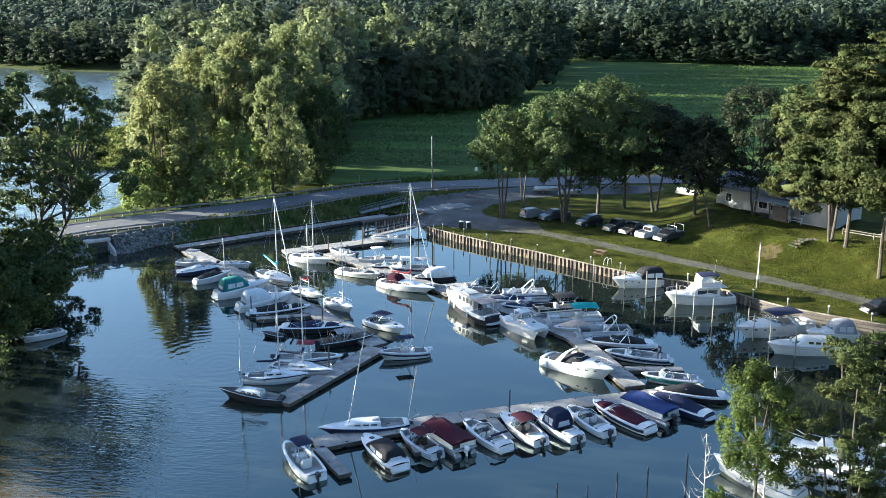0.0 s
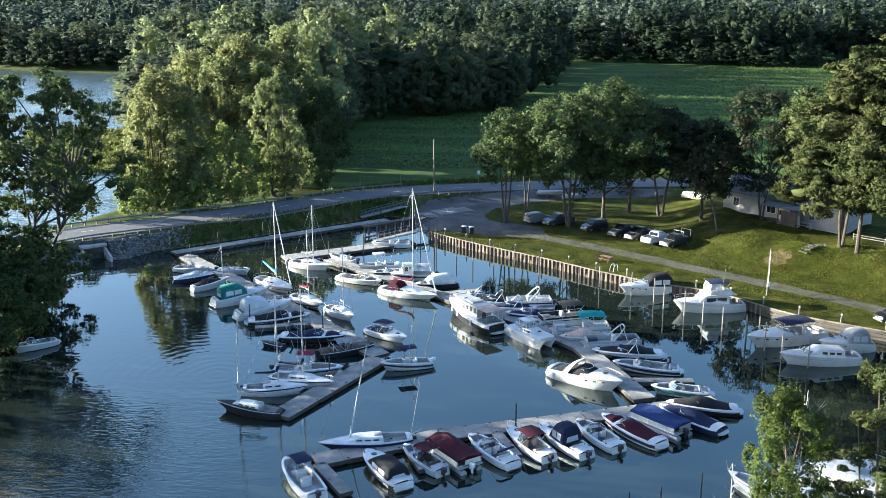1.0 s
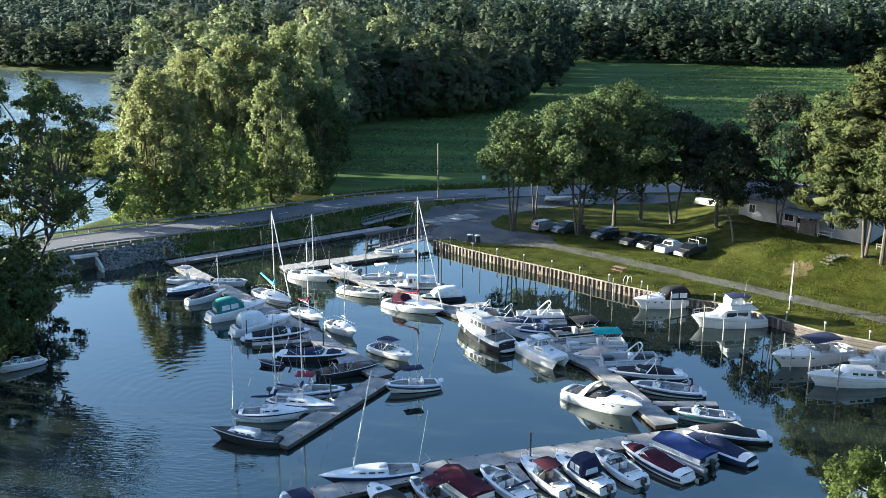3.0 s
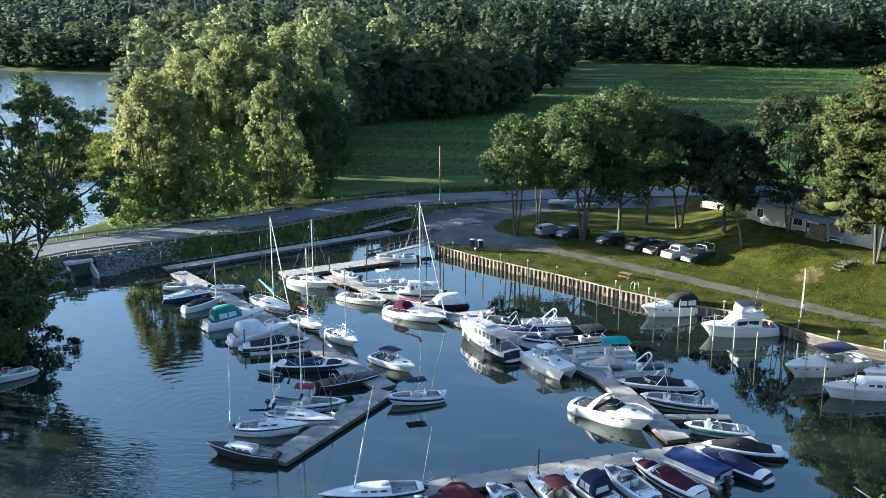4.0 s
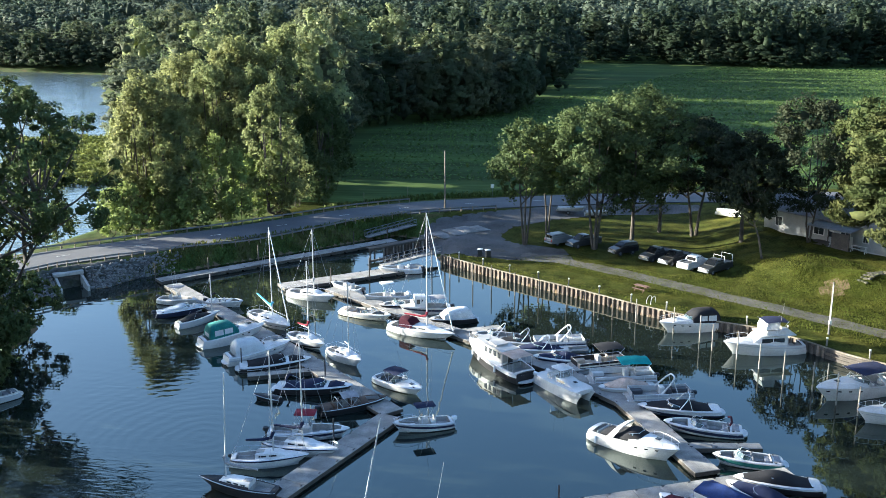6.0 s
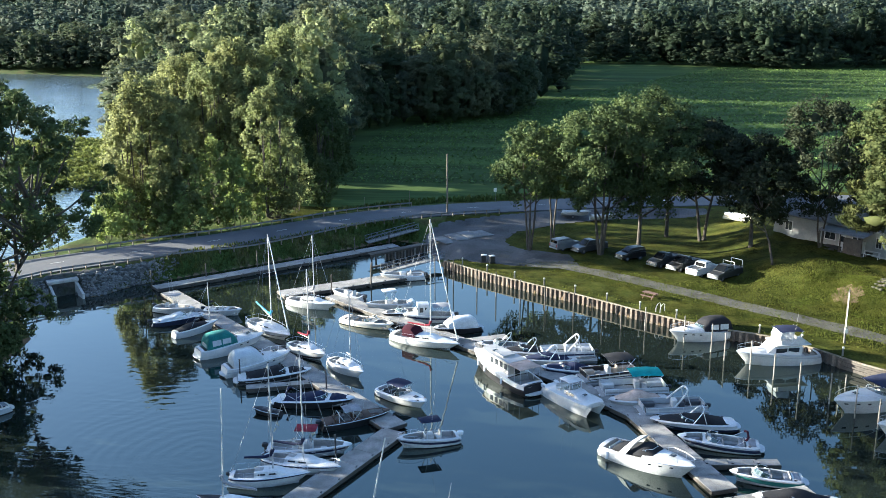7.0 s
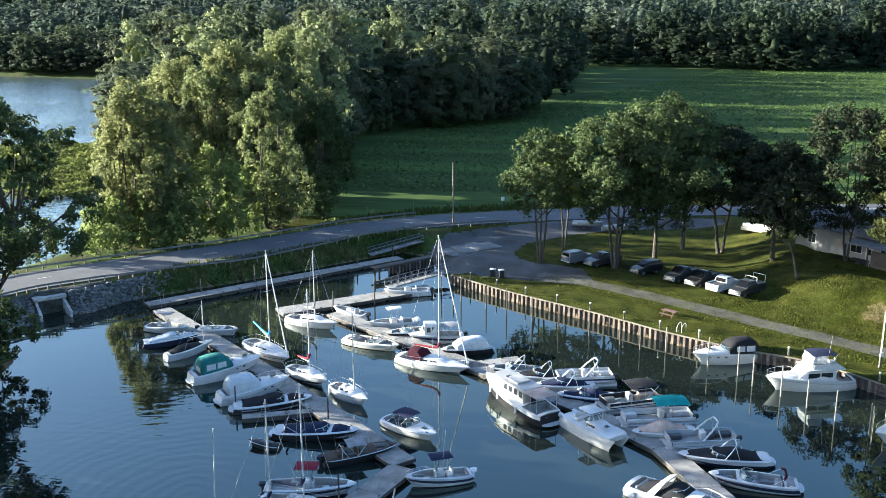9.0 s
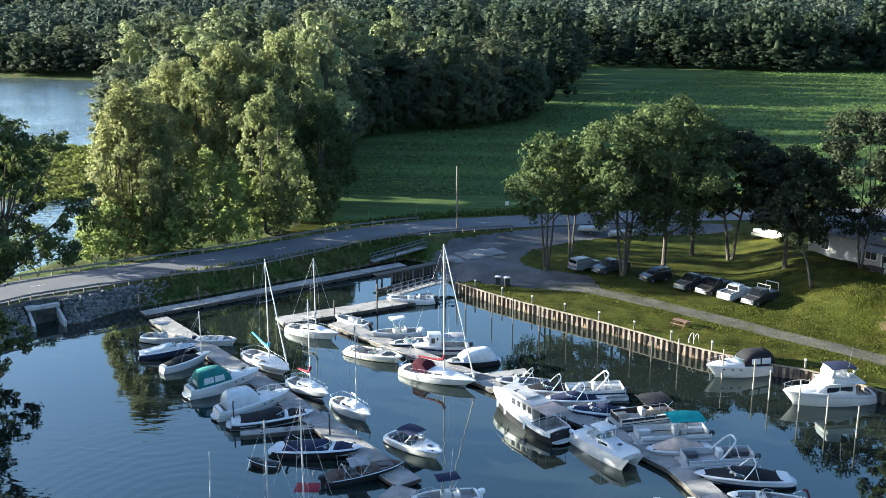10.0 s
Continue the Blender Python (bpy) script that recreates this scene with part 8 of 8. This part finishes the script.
for k, (x, y) in enumerate(((38.6, 154.6), (41.0, 152.4))):
    t = thing("rail_rack", pose(x, y, height_at(x, y), 0, 0, -42), "white two-bar rail rack on the slope edge", "rack", "rail racks")
    for sg in (-1, 1):
        s = Shape()
        s.tube([(sg * 1.0, -0.3, 0), (sg * 1.0, 0, 1.0), (sg * 1.0, 0.3, 0)], 0.05, 5)
        part("leg", s, GEL, t)
    for z in (0.45, 0.95):
        s = Shape()
        s.tube([(-1.2, 0, z), (1.2, 0, z)], 0.05, 5)
        part("bar", s, GEL, t)

STEPSTONE = material("mossy_step_stone", (0.085, 0.075, 0.055), 0.95, vary=0.4, scale=1.5, fine=6, bump=0.6, second=(0.05, 0.055, 0.02))
t = thing("stone_steps", pose(37.8, 139.4, 0, 0, 0, 48), "rough grey stone steps up the grassy slope", "steps")
for k in range(9):
    s = Shape()
    g = 0.30 + 0.05 * ((k * 5) % 3)
    for q in range(3):
        s.box((0.08 * ((k + q) % 2), -0.5 + 0.5 * q, 0.04 * ((k * 2 + q) % 3) - 0.04), (g * 1.5, 0.44 + 0.05 * ((k + q) % 3), 0.26), Matrix.Rotation(0.2 * ((k + q) % 3 - 1), 3, "Z"), chamfer=0.08)
    xx = 0.78 * k
    wx, wy = 37.8 + xx * math.cos(radians(48)), 139.4 + xx * math.sin(radians(48))
    part("step", s, STEPSTONE, t, m=pose(xx, 0.12 * ((k * 3) % 3 - 1), height_at(wx, wy) + 0.05, 0, 0, 6 * ((k * 7) % 3 - 1)))

t = thing("cooler_cabinet", pose(40.3, 155.0, height_at(40.3, 155.0), 0, 0, -46), "white upright cabinet standing before the porch", "cabinet")
part("body", Shape().box((0, 0, 0.9), (0.9, 0.7, 1.8), chamfer=0.04), GEL, t)
part("door", Shape().box((0, -0.37, 0.95), (0.76, 0.05, 1.5), chamfer=0.02), LINER, t, "grey cabinet door")
t = thing("wood_fence", pose(0, 0, 0), "low brown wooden rail fence under the trees", "fence")
pts = [(46.6, 146.0), (50.4, 143.6), (54.2, 141.0), (58.0, 138.4)]
for (x, y) in pts:
    s = Shape()
    s.box((x, y, height_at(x, y) + 0.4), (0.16, 0.16, 1.1), chamfer=0.02)
    part("post", s, PILEWOOD, t)
for (x0, y0), (x1, y1) in zip(pts, pts[1:]):
    for z in (0.45, 0.8):
        s = Shape()
        s.tube([(x0, y0, height_at(x0, y0) + z), (x1, y1, height_at(x1, y1) + z)], 0.06, 5)
        part("rail", s, PILEWOOD, t)

TARP = material("grey_tarp", (0.26, 0.27, 0.27), 0.8, vary=0.2, scale=1.5, fine=5, bump=0.3)
# trailers and tarped boats at the far lawn
for k, (x, y, a, L) in enumerate(((1.5, 181.5, -6, 4.9), (6.0, 180.6, 12, 4.4))):
    t = thing("boat_trailer", pose(x, y, height_at(x, y), 0, 0, a), "low galvanised trailer with a grey tarped boat", "trailer", "trailers")
    s = Shape()
    for sg in (1, -1):
        s.tube([(-L / 2, sg * 0.7, 0.5), (L * 0.25, sg * 0.7, 0.5), (L * 0.62, 0, 0.5)], 0.05, 5)
    part("frame", s, GALV, t)
    for sg in (1, -1):
        wheel(t, -L * 0.12, sg * 0.95, 0.32)
    s = Shape()
    h = Hull(L, 1.7, fb=0.35, rise=0.15)
    s.loft([[(x0, y0, z0 + 0.75) for x0, y0, z0 in ring] for ring in h.rings(10)])
    part("hull", s, GEL, t)
    s = Shape()
    s.loft([[(h.x(q), h.half(q), h.sheer(q) + 0.75), (h.x(q), 0, h.sheer(q) + 0.95 - 0.15 * q), (h.x(q), -h.half(q), h.sheer(q) + 0.75)] for q in np.linspace(0, 0.98, 9)])
    part("tarp", s, TARP, t, "faded grey tarp")
t = thing("log_pile", pose(27.5, 177.0, height_at(27.5, 177.0), 0, 0, -35), "pale cut logs lying on the lawn", "logs")
for k in range(6):
    s = Shape()
    s.tube([(-2.4 + 0.3 * (k % 2), 0.55 * (k % 3) - 0.5, 0.3 + 0.5 * (k // 3)), (2.4, 0.55 * (k % 3) - 0.5, 0.3 + 0.5 * (k // 3))], 0.28, 8)
    part("log", s, PALE, t)

# ---- rough grass and weeds ----
def tufts(name, label, poly, n, size, mat, seed, lo=0.05):
    r = np.random.default_rng(seed)
    poly = np.array(poly, float)
    (x0, y0), (x1, y1) = poly.min(0), poly.max(0)
    p = np.stack([r.uniform(x0, x1, n * 3), r.uniform(y0, y1, n * 3)], 1)
    p = p[inside(p, poly)][:n]
    z = ground_height(p)
    p, z = p[z > lo], z[z > lo]
    k = len(p)
    a = r.uniform(0, 6.28, k)
    h = size * r.uniform(0.5, 1.5, k)
    w = h * r.uniform(0.12, 0.3, k)
    tip = r.normal(0, 0.3, (k, 2)) * h[:, None]
    c, q = np.cos(a) * w, np.sin(a) * w
    V = np.empty((k, 4, 3))
    V[:, 0] = np.column_stack([p[:, 0] - c, p[:, 1] - q, z - 0.03])
    V[:, 1] = np.column_stack([p[:, 0] + c, p[:, 1] + q, z - 0.03])
    V[:, 2] = np.column_stack([p[:, 0] + c * 0.5 + tip[:, 0], p[:, 1] + q * 0.5 + tip[:, 1], z + h])
    V[:, 3] = np.column_stack([p[:, 0] - c * 0.6 + tip[:, 0], p[:, 1] - q * 0.6 + tip[:, 1], z + h * 0.8])
    return tagged(new(name, array_mesh(name, V.reshape(-1, 3), np.arange(k * 4).reshape(-1, 4), mat)), label, "grass", kind="stuff")


WEED = leaves("weeds", (0.06, 0.085, 0.02), (0.09, 0.10, 0.028))
MEADOW = leaves("mound_grass", (0.068, 0.082, 0.013), (0.083, 0.088, 0.016), 0.3, 0.45)
tufts("bank_weeds", "long dark weeds on the causeway bank", [(-62, 138), (-56, 150), (-44, 160), (-34, 170), (-27, 176), (-24, 170), (-30, 165), (-44, 153), (-56, 143)], 9000, 0.42, WEED, 1)
tufts("mound_grass", "long bright grass on the lawn mound", [(29, 138), (27.5, 144), (33, 146), (40, 143), (44, 136), (46, 130), (44, 124), (38, 130), (33, 135)], 20000, 0.11, MEADOW, 2)
tufts("lane_grass", "ragged grass along the bulkhead edge", [(-18, 155.6), (-8.7, 147.3), (0.5, 140.8), (9.5, 133.7), (17, 129.1), (26, 123.4), (27, 124.6), (17, 131), (9, 135.6), (0, 142.6), (-9, 149), (-18, 157)], 7000, 0.13, MEADOW, 3, 0.9)
tufts("road_weeds", "weeds along the far road edge", [(-44, 176), (-36, 184), (-24, 191), (-8, 196), (10, 201), (30, 205), (30, 209), (-8, 201), (-26, 195), (-42, 184)], 9000, 0.6, WEED, 4)
tufts("lawn_tufts", "uneven mown grass of the lit lawn", [(-8, 153.5), (8, 141.5), (22, 130), (42, 114), (56, 108), (58, 128), (48, 142), (34, 152), (26, 149), (14, 147), (2, 156)], 45000, 0.13, MEADOW, 5)
t = thing("floating_boom", pose(-70.0, 122.4, 0.06, 0, 0, 49), "pale floating boom pipe lying on the water by the bank", "boom")
s = Shape()
s.tube([(0, 0, 0), (3.0, 0.15, 0.01), (6.2, 0.1, 0), (8.6, 0.5, 0)], 0.16, 8)
part("pipe", s, PALE, t)
for x in (0.3, 2.8):
    s = Shape()
    s.tube([(x, 0.35, -1.2), (x, 0.35, 0.7)], 0.07, 6)
    part("post", s, TIMBER, t, "dark wooden stake")
